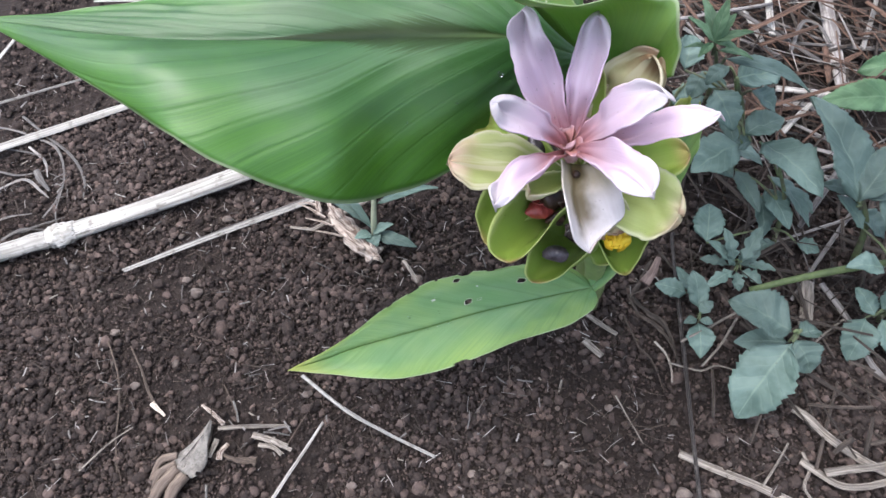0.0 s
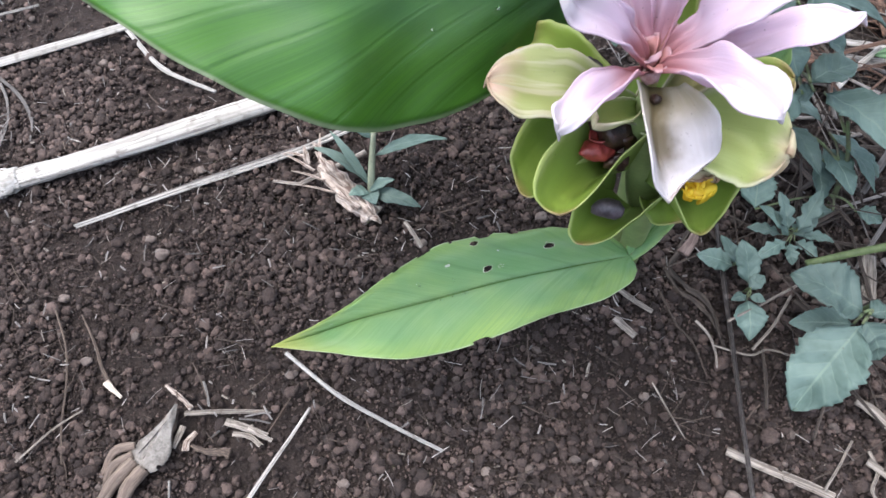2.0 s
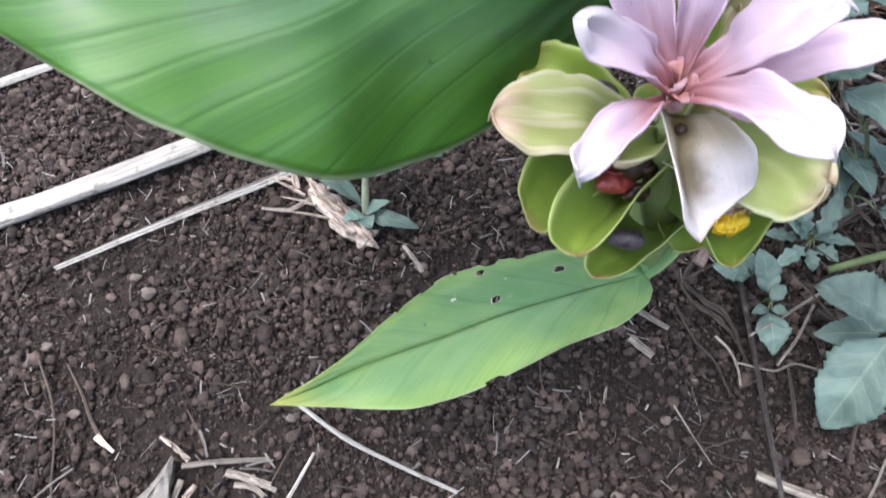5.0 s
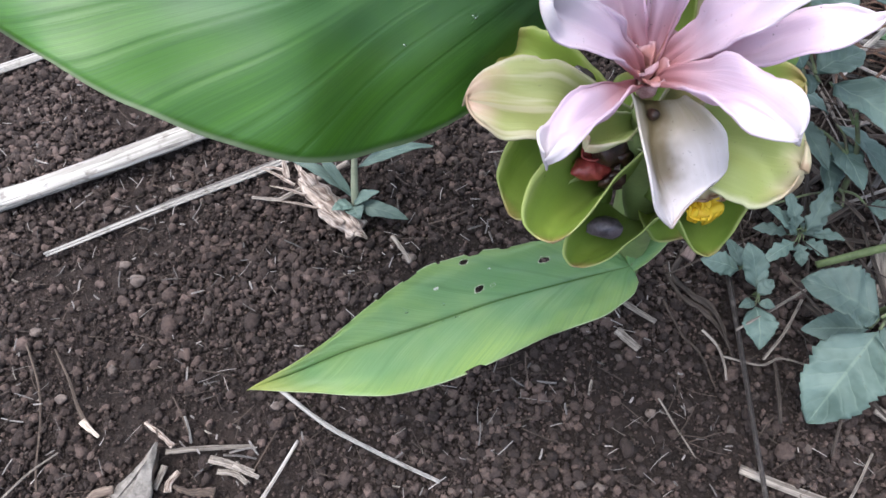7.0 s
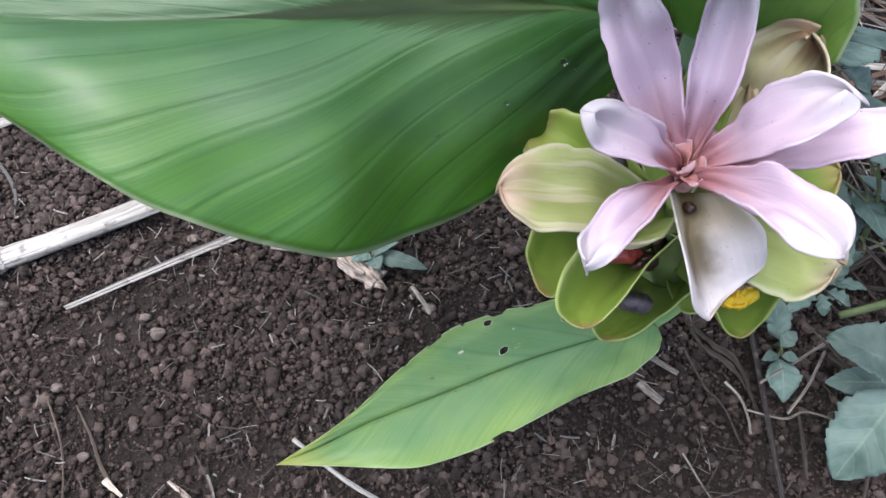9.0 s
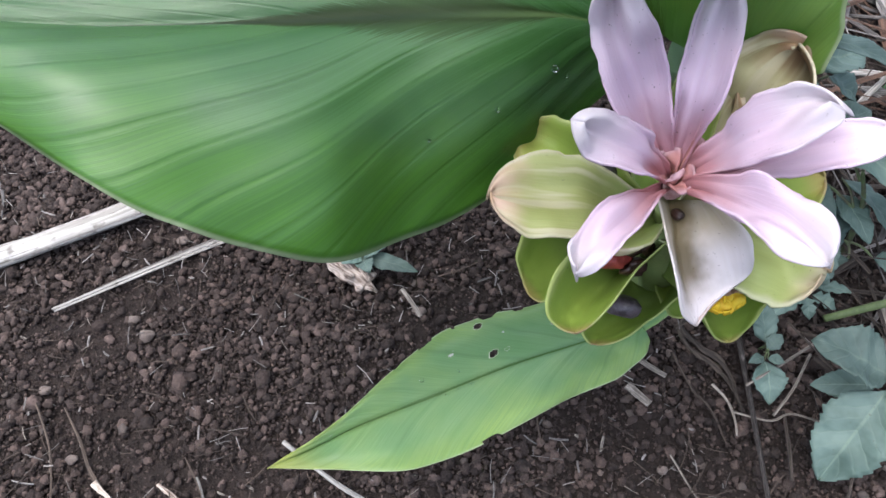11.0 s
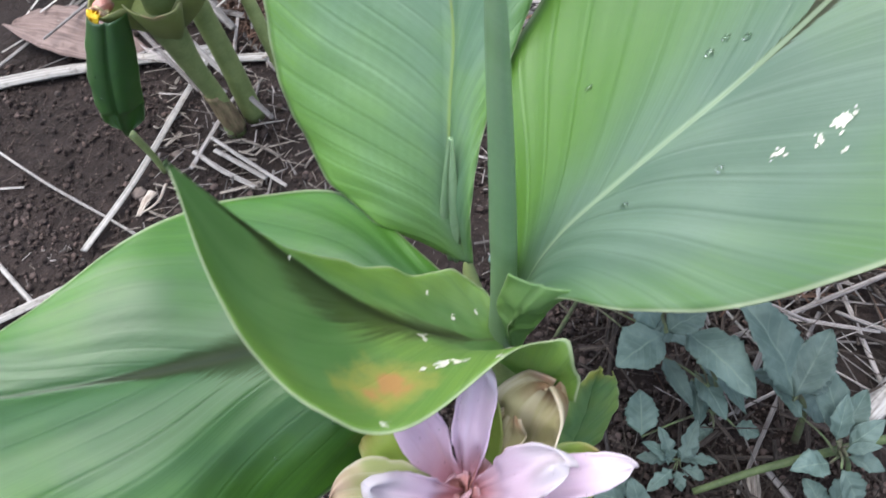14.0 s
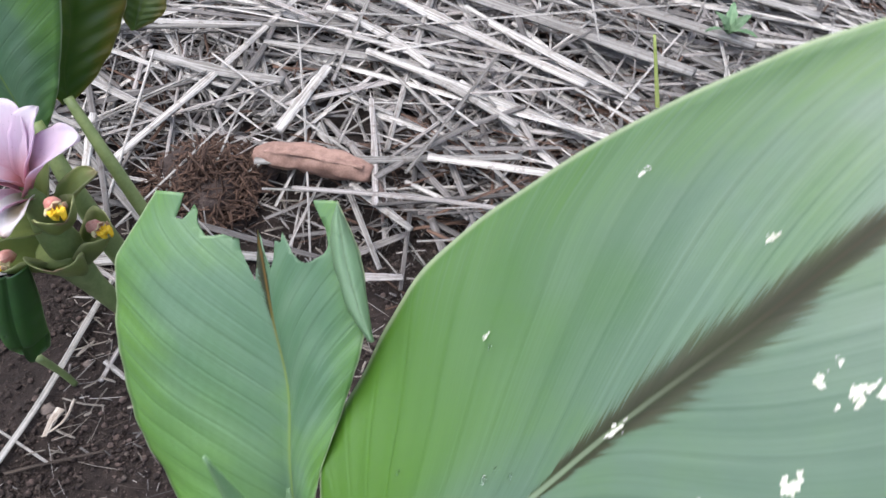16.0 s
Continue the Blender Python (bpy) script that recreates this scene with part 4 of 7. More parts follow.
for pts, r in (
    (((-0.168, 1.464), (0.05, 1.43), (0.247, 1.396)), 0.006),
    (((0.08, 1.09), (0.25, 1.062), (0.441, 1.033)), 0.0065),
    (((0.259, 1.538), (0.40, 1.37), (0.571, 1.169)), 0.010),
    (((0.343, 1.542), (0.50, 1.40), (0.74, 1.17)), 0.012),
    (((0.45, 1.60), (0.62, 1.44), (0.86, 1.22)), 0.012),
    (((0.60, 1.66), (0.76, 1.50), (1.0, 1.28)), 0.011),
    (((-0.088, 1.376), (0.02, 1.31), (0.12, 1.265)), 0.0105),
    (((-0.12, 1.12), (0.02, 1.31), (0.17, 1.53)), 0.0065),
    (((0.02, 1.22), (0.09, 1.36), (0.14, 1.56)), 0.005),
    (((0.11, 1.15), (0.15, 1.22), (0.19, 1.29)), 0.009),
    (((0.28, 1.30), (0.36, 1.22), (0.45, 1.10)), 0.0075),
    (((0.20, 1.46), (0.29, 1.36), (0.35, 1.26)), 0.008),
    (((0.13, 1.60), (0.30, 1.42), (0.42, 1.32)), 0.007),
    (((0.0, 1.55), (0.17, 1.42), (0.33, 1.30)), 0.006),
    (((0.235, 0.98), (0.245, 1.10), (0.25, 1.20)), 0.0045),
    (((0.24, 1.03), (0.36, 1.10), (0.47, 1.14)), 0.005),
    (((0.13, 1.03), (0.30, 0.98), (0.46, 0.92)), 0.004),
):
    stick("large_straw", "thick bleached straw stalk on top of the mulch", pts, r, M_STRAW if r > 0.0055 else M_STRAW_GREY, 0.55, 0.9, (0.42,), "straw", 0.045, "large straws on the mulch")
stick("dry_stalk", "pale dry stalk lying half in the soil", ((0.26, 0.252), (0.278, 0.243), (0.31, 0.229), (0.336, 0.216), (0.358, 0.204)), 0.0032, M_DULL, 0.6, 1.0, (), "stalk", -0.001)
stick("dry_stalk", "bleached dead stalk with a brown torn end", ((0.354, 0.287), (0.364, 0.278), (0.376, 0.263), (0.397, 0.245), (0.422, 0.231)), 0.0034, M_DULL, 0.6, 1.1, (0.2,), "stalk", 0.001)
stick("dry_grass_blade", "curled dry grass blade on the litter", ((0.349, 0.245), (0.361, 0.235), (0.375, 0.226), (0.395, 0.226), (0.422, 0.233)), 0.003, M_DULL, 0.3, 0.8, (), "grass", 0.003)
stick("dry_grass_blade", "flat dry grass blade on the litter", ((0.364, 0.235), (0.386, 0.238), (0.407, 0.24), (0.426, 0.247)), 0.0032, M_DULL, 0.3, 0.8, (), "grass", 0.007)
stick("dry_grass_blade", "thin curved dry grass blade", ((0.353, 0.252), (0.355, 0.239), (0.348, 0.226), (0.352, 0.214)), 0.0014, M_DULL, 0.5, 0.8, (), "grass", 0.002)
stick("dry_stalk", "thin straw standing in the soil near the weeds", ((0.317, 0.226), (0.33, 0.241), (0.344, 0.259)), 0.001, M_DULL, 0.7, 0.8, (), "stalk", 0.001)
stick("dry_stalk", "grey split straw under the weed leaf", ((0.376, 0.349), (0.385, 0.375), (0.392, 0.4)), 0.0058, M_DULL, 0.35, 0.9, (), "stalk", 0.006)
stick("dry_stalk", "grey dry stalk in the litter", ((0.405, 0.4), (0.415, 0.375), (0.422, 0.351), (0.426, 0.325), (0.436, 0.306)), 0.003, M_STRAW_GREY, 0.5, 0.9, (0.4,), "stalk", 0.004)
stick("dry_stalk", "pale straight straw across the litter", ((0.399, 0.555), (0.425, 0.582), (0.453, 0.606)), 0.003, M_CANE, 0.5, 0.8, (), "stalk", 0.02)
stick("dry_stalk", "thin straw across the litter", ((0.412, 0.549), (0.43, 0.508), (0.457, 0.459)), 0.0015, M_STRAW, 0.7, 0.9, (), "stalk", 0.014)
stick("dry_cane", "thick grey weathered cane in the litter", ((0.505, 0.79), (0.493, 0.706), (0.483, 0.626)), 0.0078, M_STRAW_GREY, 0.6, 0.9, (0.5,), "cane", 0.006)
stick("dry_cane", "flat pale cane in the litter", ((0.413, 0.624), (0.448, 0.617), (0.489, 0.607)), 0.004, M_STRAW, 0.45, 0.9, (), "cane", 0.012)
stick("dry_cane", "flat pale cane in the litter", ((0.413, 0.603), (0.443, 0.6), (0.481, 0.596)), 0.0046, M_STRAW, 0.4, 0.9, (), "cane", 0.01)
stick("dry_stalk", "bright short straw among the weeds", ((0.433, 0.76), (0.427, 0.723), (0.423, 0.695)), 0.004, M_CANE, 0.5, 0.9, (), "stalk", 0.02)
stick("dry_stalk", "pale straw leaning among the weeds", ((0.406, 0.743), (0.411, 0.711), (0.415, 0.684)), 0.0034, M_CANE, 0.4, 0.9, (), "stalk", 0.015)
stick("dry_stalk", "pale straw behind the leaf", ((0.31, 0.768), (0.329, 0.73), (0.355, 0.7)), 0.0026, M_CANE, 0.5, 0.9, (), "stalk", 0.01)
stick("dry_stalk", "straw curl in the litter", ((0.438, 0.673), (0.461, 0.716), (0.477, 0.711), (0.482, 0.684)), 0.0024, M_STRAW_GREY, 0.5, 0.8, (), "stalk", 0.016)
stick("dry_stalk", "straw in the litter beside the weeds", ((0.516, 0.679), (0.536, 0.718), (0.555, 0.759)), 0.003, M_STRAW, 0.5, 0.8, (), "stalk", 0.012)
stick("dry_stalk", "fine straws crossing in the litter", ((0.368, 0.324), (0.386, 0.344), (0.415, 0.365)), 0.0009, M_DULL, 0.8, 0.9, (), "stalk", 0.006)
stick("wood_chip", "pale wood chip on the soil near the stem", ((0.199, 0.374), (0.209, 0.365), (0.223, 0.354)), 0.0024, M_DULL, 0.6, 0.8, (), "chip", 0.001)
stick("wood_chip", "pale split wood chip on the soil near the stem", ((0.195, 0.349), (0.201, 0.342), (0.208, 0.334)), 0.0034, M_DULL, 0.5, 0.8, (), "chip", 0.001)
stick("dry_root", "crooked brown root at the foot of the stem", ((0.239, 0.402), (0.243, 0.377), (0.258, 0.363), (0.268, 0.347), (0.272, 0.327)), 0.0018, M_LITTER, 0.8, 0.6, (0.3, 0.6), "root", -0.0015, "", 1.6)
stick("dry_root", "dead twisted rootlet beside the dark twig", ((0.254, 0.347), (0.262, 0.335), (0.264, 0.322), (0.263, 0.31)), 0.0012, M_DULL, 0.8, 0.6, (), "root", 0.003)
stick("dry_leaf_scrap", "curled brown scrap of dry leaf by the stem", ((0.252, 0.402), (0.261, 0.414), (0.268, 0.428)), 0.005, M_DRYLEAF, 0.4, 0.5, (), "dry leaf", 0.003)
stick("dry_stalk", "thin straw on the soil", ((0.216, 0.299), (0.225, 0.277), (0.233, 0.259)), 0.0008, M_DULL, 0.6, 0.6, (), "stalk", 0.001)
stick("dry_stalk", "straw sliver on the soil", ((0.036, 0.429), (0.044, 0.416), (0.05, 0.405)), 0.0018, M_DULL, 0.5, 0.8, (), "stalk", 0.001)
stick("dry_stalk", "thin straw lying across bare soil", ((-0.444, 0.705), (-0.438, 0.728), (-0.431, 0.752)), 0.0024, M_CANE, 0.5, 0.8, (), "stalk", 0.002)
stick("dry_leaf_scrap", "pale curled scrap of dry leaf on the soil", ((-0.138, 0.771), (-0.145, 0.757), (-0.149, 0.739)), 0.0060, M_BLEACHED, 0.4, 0.4, (), "dry leaf", 0.003)
stick("dry_root", "curled pale rootlet on the soil", ((-0.125, 0.781), (-0.132, 0.756), (-0.152, 0.739)), 0.0018, M_BLEACHED, 0.7, 0.6, (), "root", 0.002)
stick("dry_stalk", "broken straw by the stalk of the second plant", ((-0.099, 0.827), (-0.064, 0.793), (-0.027, 0.765)), 0.0032, M_STRAW, 0.5, 0.9, (), "stalk", 0.003)
stick("dry_stalk", "split straw by the stalk of the second plant", ((-0.079, 0.842), (-0.039, 0.802), (0.008, 0.757)), 0.0024, M_STRAW, 0.5, 0.9, (), "stalk", 0.006)
stick("dry_root", "long thin root lying on bare soil", ((-0.182, 0.703), (-0.136, 0.708), (-0.084, 0.712)), 0.0018, M_ROOT, 0.8, 0.8, (), "root", 0.002)
stick("rough_branch", "grey weathered branch among the litter", ((0.50, 0.43), (0.545, 0.46), (0.628, 0.510), (0.72, 0.56)), 0.0095, M_BRANCH, 0.9, 0.9, (0.3, 0.7), "branch", 0.004, "", 0.4)


def grass_tuft():
    """Dead grass roots and blades, each lying in its own curve."""
    ob = thing("dead_grass_tuft", "tangle of dead grey grass blades and roots on the soil", "dry grass", at=(-0.29, 0.50, 0))
    for i, (pts, r) in enumerate((
    (((-0.427, 0.608), (-0.393, 0.598), (-0.364, 0.586), (-0.334, 0.569), (-0.317, 0.533), (-0.313, 0.491), (-0.305, 0.469)), 0.0013),
    (((-0.386, 0.615), (-0.348, 0.585), (-0.316, 0.559), (-0.296, 0.532), (-0.288, 0.505)), 0.0016),
    (((-0.366, 0.573), (-0.345, 0.555), (-0.333, 0.532)), 0.0013),
    (((-0.388, 0.516), (-0.358, 0.53), (-0.335, 0.515), (-0.326, 0.508)), 0.0014),
    (((-0.348, 0.466), (-0.327, 0.472), (-0.302, 0.484)), 0.0015),
    (((-0.365, 0.452), (-0.342, 0.468), (-0.32, 0.471)), 0.0016),
    (((-0.348, 0.541), (-0.338, 0.527), (-0.326, 0.515)), 0.003),
    (((-0.391, 0.542), (-0.366, 0.537), (-0.34, 0.541)), 0.0012),
    (((-0.396, 0.572), (-0.371, 0.57), (-0.349, 0.559)), 0.001),
    (((-0.325, 0.484), (-0.317, 0.504), (-0.316, 0.518)), 0.0011),
    (((-0.375, 0.478), (-0.36, 0.485), (-0.338, 0.49)), 0.0012),
    )):
        path = [(x, y, relief(x, y) + r + 0.003 + 0.002 * math.sin(3 * k + i)) for k, (x, y) in enumerate(pts)]
        under(tube("blade", path, (r, r * 1.15, r * 0.9, r * 0.4), M_STRAW_GREY, 22, 7, 0.5, 0.3, i), ob)


grass_tuft()


def dead_stub():
    ob = thing("dead_stub", "broken woody stub of a dead stem on the soil", "stub", at=(-0.02, 0.455, 0))
    z = relief(-0.02, 0.455)
    under(tube("core", [(-0.034, 0.482, z + 0.008), (-0.018, 0.461, z + 0.009), (-0.003, 0.445, z + 0.009), (0.010, 0.434, z + 0.006)], (0.0075, 0.0092, 0.0088, 0.0085), M_STUB, 40, 24, 0.75, 0.4, 3), ob)
    for i, (x, y, dx, dy, r) in enumerate(((-0.046, 0.478, -0.006, 0.022, 0.0030), (-0.034, 0.490, -0.012, 0.014, 0.0026), (-0.026, 0.470, -0.016, 0.024, 0.0034), (-0.012, 0.456, -0.026, 0.022, 0.0030), (0.000, 0.436, -0.024, 0.018, 0.0026), (0.004, 0.446, 0.010, -0.016, 0.0024), (0.010, 0.428, 0.008, -0.004, 0.0034), (-0.040, 0.472, -0.030, 0.020, 0.0016), (-0.030, 0.462, -0.030, 0.012, 0.0014), (-0.020, 0.450, -0.034, 0.010, 0.0013), (-0.036, 0.480, -0.004, 0.034, 0.0015), (-0.048, 0.486, -0.020, 0.006, 0.0016), (-0.006, 0.440, -0.016, 0.020, 0.0022))):
        under(tube("splinter", [(x, y, z + 0.015), (x + dx * 0.5, y + dy * 0.5, z + 0.0155), (x + dx, y + dy, z + 0.012)], (r, r * 0.8, r * 0.25), M_STUB, 10, 7, 0.35, 0.3, i), ob)


def dry_curled_leaf():
    ob = thing("dead_stub", "grey split maize stub with thick brown brace roots", "stub", at=(-0.125, 0.245, 0))
    z = relief(-0.13, 0.24)
    st = [((-0.1150, 0.276, z + 0.008), (-0.1160, 0.276, z + 0.006), (-0.1140, 0.276, z + 0.006)),
          ((-0.1165, 0.266, z + 0.013), (-0.1195, 0.265, z + 0.008), (-0.1125, 0.266, z + 0.009)),
          ((-0.1195, 0.255, z + 0.015), (-0.1270, 0.256, z + 0.009), (-0.1120, 0.253, z + 0.011)),
          ((-0.1230, 0.244, z + 0.015), (-0.1340, 0.247, z + 0.011), (-0.1100, 0.242, z + 0.010)),
          ((-0.1265, 0.237, z + 0.014), (-0.1365, 0.242, z + 0.011), (-0.1150, 0.232, z + 0.010)),
          ((-0.1285, 0.233, z + 0.013), (-0.1350, 0.238, z + 0.010), (-0.1205, 0.229, z + 0.010))]
    under(blade("husk", st, M_HUSK, 0.03, 0.0004, 4, nv=40, nu=22, bites=((0.95, 0.80, 0.12, 0.05), (0.6, 1.0, 0.15, 0.05))), ob, "grey fibrous husk with a dark split")
    # A solid dark tube stands in for the shade inside the split
    under(tube("split", [(-0.1155, 0.262, z + 0.0150), (-0.1225, 0.250, z + 0.0153), (-0.1295, 0.240, z + 0.0148)], (0.0002, 0.0005, 0.0002), M_TWIG, 16, 6, 0.7, 0.4, 4), ob, "dark tube standing in for the shaded gap of a split")
    # The dark core also fills in for the shaded hollow beside the husk
    under(tube("core", [(-0.1155, 0.272, z + 0.004), (-0.119, 0.255, z + 0.007), (-0.126, 0.237, z + 0.007)], (0.003, 0.007, 0.008), M_ROOT, 20, 12, 0.8, 0.3, 2), ob)
    for k, (a, m, e, r) in enumerate((((-0.134, 0.246), (-0.146, 0.242), (-0.154, 0.230), 0.0030), ((-0.134, 0.240), (-0.145, 0.232), (-0.151, 0.221), 0.0030), ((-0.132, 0.236), (-0.142, 0.222), (-0.153, 0.206), 0.0044), ((-0.125, 0.231), (-0.132, 0.219), (-0.139, 0.203), 0.0046))):
        under(tube("brace_root", [(*a, z + 0.012), (*m, z + 0.0125), (*e, z + 0.003)], (r, r * 1.05, r * 0.9), M_BRACE, 20, 12, 0.9, 0.18, k * 3.7), ob)


def brown_rolled_leaf():
    ob = thing("rolled_dry_leaf", "reddish-brown dry leaf rolled into a tube on the straw", "dry leaf", at=(0.158, 1.076, 0.03))
    z = 0.046
    under(tube("roll", [(0.080, 1.108, z), (0.118, 1.097, z + 0.003), (0.160, 1.078, z + 0.004), (0.200, 1.060, z + 0.002), (0.236, 1.043, z - 0.002)], (0.012, 0.020, 0.022, 0.0225, 0.021, 0.013), M_ROLLED, 40, 20, 0.8, 0.22, 2), ob)
    under(tube("fold", [(0.095, 1.096, z + 0.014), (0.150, 1.074, z + 0.021), (0.226, 1.040, z + 0.014)], (0.003, 0.007, 0.004), M_ROLLED, 24, 10, 0.35, 0.3, 9), ob, "overlapping edge of the rolled leaf")
    under(tube("tail", [(0.234, 1.045, z), (0.247, 1.010, z - 0.006), (0.242, 0.970, z - 0.02)], (0.004, 0.003, 0.002), M_DRYLEAF, 10, 7, 0.6, 0.2, 5), ob)


def fibre_clump():
    rng = random.Random(21)
    verts, faces, uvs = [], [], []
    for i in range(1100):
        a, r = rng.uniform(0, 6.283), 0.088 * rng.random() ** 0.6
        p = Vector((0.006 + r * math.cos(a), 1.092 + r * math.sin(a) * 1.1, 0.012 + 0.056 * (1 - r / 0.1) * rng.random()))
        d = Vector((rng.gauss(0, 1), rng.gauss(0, 1), rng.gauss(0, 0.6))).normalized() * rng.uniform(0.005, 0.026)
        w = rng.uniform(0.0007, 0.0022)
        tv, tf, tu = tube_data([p - d, p + Vector((0, 0, rng.uniform(0, 0.006))), p + d], (w * 0.6, w, w * 0.4), 4, 4)
        base = len(verts)
        verts += tv
        uvs += tu
        faces += [tuple(k + base for k in f) for f in tf]
    tagged(mesh_object("fibre_clump", verts, faces, M_FIBRE, uvs), "clump of dark brown rotting plant fibres", "plant debris", kind="stuff")
    heap = blob("soil_mound", (0.006, 1.092, 0.0), (0.086, 0.092, 0.036), M_CLOD, 4, 0.4, None, 20, 30)
    tagged(heap, "small heap of dark soil and fibres in the straw", "soil")


def flat_dead_leaf():
    ob = thing("fallen_leaf", "grey-brown fallen leaf lying flat on the soil", "dry leaf", at=(-0.27, 1.045, 0))
    st = []
    for k, w in enumerate((0.002, 0.03, 0.042, 0.034, 0.002)):
        x, y = -0.36 + 0.045 * k, 1.085 - 0.02 * k
        z = 0.010 + 0.008 * math.sin(k)
        st.append(((x, y, z), (x + 0.01, y + w, z + 0.008), (x - 0.01, y - w, z + 0.004)))
    under(blade("blade", st, M_DRYLEAF, 0.1, 0.0012, 6, nv=24, nu=14), ob)


dead_stub()
dry_curled_leaf()
brown_rolled_leaf()
fibre_clump()
flat_dead_leaf()

for i, (x, y, r) in enumerate(((0.259, 0.221, 0.0075), (0.282, 0.222, 0.0065), (0.169, 0.242, 0.0048), (-0.155, 0.400, 0.0075), (-0.167, 0.414, 0.0052), (0.004, 0.226, 0.0055), (-0.140, 0.482, 0.0062), (0.049, 0.411, 0.0065), (0.098, 0.235, 0.0050), (0.145, 0.438, 0.0065), (-0.04, 0.30, 0.0045), (0.21, 0.29, 0.0045), (-0.22, 0.36, 0.0055), (0.12, 0.46, 0.005), (-0.25, 0.60, 0.006), (-0.19, 0.31, 0.005), (0.06, 0.20, 0.005), (-0.12, 0.83, 0.008), (-0.155, 0.775, 0.011), (-0.148, 0.765, 0.008))):
    p = blob("pebble", (x, y, relief(x, y) + r * 0.3), (r * 0.8, r * 0.65, r * 0.5), M_PEBBLE, i + 1, 0.5, None, 7, 10)
    tagged(p, "small grey-brown pebble lying in the soil", "pebble", "pebbles in the soil")


# ---- the flowering turmeric plant ----
def leaf(parent, stations, material, label, sag=0.0, ripple=0.0012, waves=16, lean=0.5, nv=90, nu=26, holes=(), bites=(), scars=(), drops=(), seed=1, name="leaf", lower=1.0):
    ob = under(blade(name, stations, material, sag, ripple, waves, lean, nv, nu, holes, bites, seed, lower), parent, label)
    shape = (stations, sag, ripple, waves, lean, seed, lower)
    for i, (u, v, ru, rv) in enumerate(scars):
        under(scar(shape, u, v, ru, rv, i), ob, "bleached insect-eaten patch")
    for i, hole in enumerate(holes):
        under(hole_rim(shape, hole), ob, "pale dried rim of a hole")
    for i, (u, v, r) in enumerate(drops):
        p, normal = blade_point(shape, u, v)
        d = blob("water_drop", p + normal * r * 0.35, (r * 0.8, r * 0.65, r * 0.35), M_WATER, i, 0.15, normal, 8, 12)
        under(d, ob, "clear water drop")
    return ob


def hole_rim(shape, hole):
    """The dried edge round a hole, following the blade."""
    hu, hv, ru, rv = hole
    n, verts, faces = 26, [], []
    for ring, lift in ((0.97, 0.0004), (1.05, 0.0006), (1.11, 0.0003)):
        for j in range(n):
            a = 6.2832 * j / n
            edge = 1 + 0.5 * noise.noise(Vector((math.cos(a) * 1.6, math.sin(a) * 1.6, hu * 9 + hv * 7)))
            wide = ring if ring < 1 else 1 + (ring - 1) * (1 + 0.9 * noise.noise(Vector((math.cos(a) * 3, math.sin(a) * 3, hv * 31))))
            p, m = blade_point(shape, max(-0.99, hu + ru * edge * wide * math.cos(a)), hv + rv * edge * wide * math.sin(a))
            verts.append(p + m * lift)
    for k in range(2):
        for j in range(n):
            q = (j + 1) % n
            faces.append((k * n + j, k * n + q, (k + 1) * n + q, (k + 1) * n + j))
    return mesh_object("hole_rim", verts, faces, M_RIM)


def scar(shape, u, v, ru, rv, seed):
    """An eaten patch that follows the blade: a few ragged flakes run together."""
    verts, faces = [], []
    rng = random.Random(seed * 17 + int(u * 1000) + int(v * 5000))
    n = 22
    for flake in range(8):
        size = (0.44, 0.34, 0.26, 0.24, 0.18, 0.15, 0.12, 0.10)[flake]
        cu = u + (0 if flake == 0 else rng.gauss(0, 0.55) * ru)
        cv = v + (0 if flake == 0 else rng.gauss(0, 0.55) * rv)
        lift = 0.0006 + 0.0001 * flake
        base = len(verts)
        p, normal = blade_point(shape, cu, cv)
        verts.append(p + normal * lift)
        for ring in (0.6, 1.0):
            for j in range(n):
                a = 6.2832 * j / n
                q3 = Vector((math.cos(a) * 1.6 + seed * 5.3, math.sin(a) * 1.6, flake * 3.1 + u))
                r = size * ring * (1 + 0.6 * noise.noise(q3) + 0.6 * noise.noise(q3 * 3))
                q, m = blade_point(shape, min(0.99, max(-0.99, cu + ru * r * math.cos(a))), cv + rv * r * math.sin(a))
                verts.append(q + m * lift)
        for j in range(n):
            k = (j + 1) % n
            faces.append((base, base + 1 + j, base + 1 + k))
            faces.append((base + 1 + j, base + 1 + n + j, base + 1 + n + k, base + 1 + k))
    return mesh_object("eaten_patch", verts, faces, M_FLAKE)


def glass_material():
    n = Nodes("water")
    n.bsdf.inputs["Transmission Weight"].default_value = 1.0
    n.bsdf.inputs["IOR"].default_value = 1.33
    return n.finish((0.95, 0.98, 0.95), 0.02, 0.5)


M_WATER = glass_material()

plant = thing("turmeric_plant", "flowering turmeric plant with broad green leaves and a pink flower spike", "plant", at=(0.195, 0.40, 0.0))
# pseudostem and leaf sheaths
under(tube("pseudostem", [(0.205, 0.405, -0.01), (0.200, 0.408, 0.08), (0.190, 0.416, 0.17), (0.183, 0.423, 0.262)], (0.016, 0.0145, 0.0125, 0.0075), M_STEM, 30, 16, 0.85, 0.08, 2), plant, "pale green layered leaf sheaths")

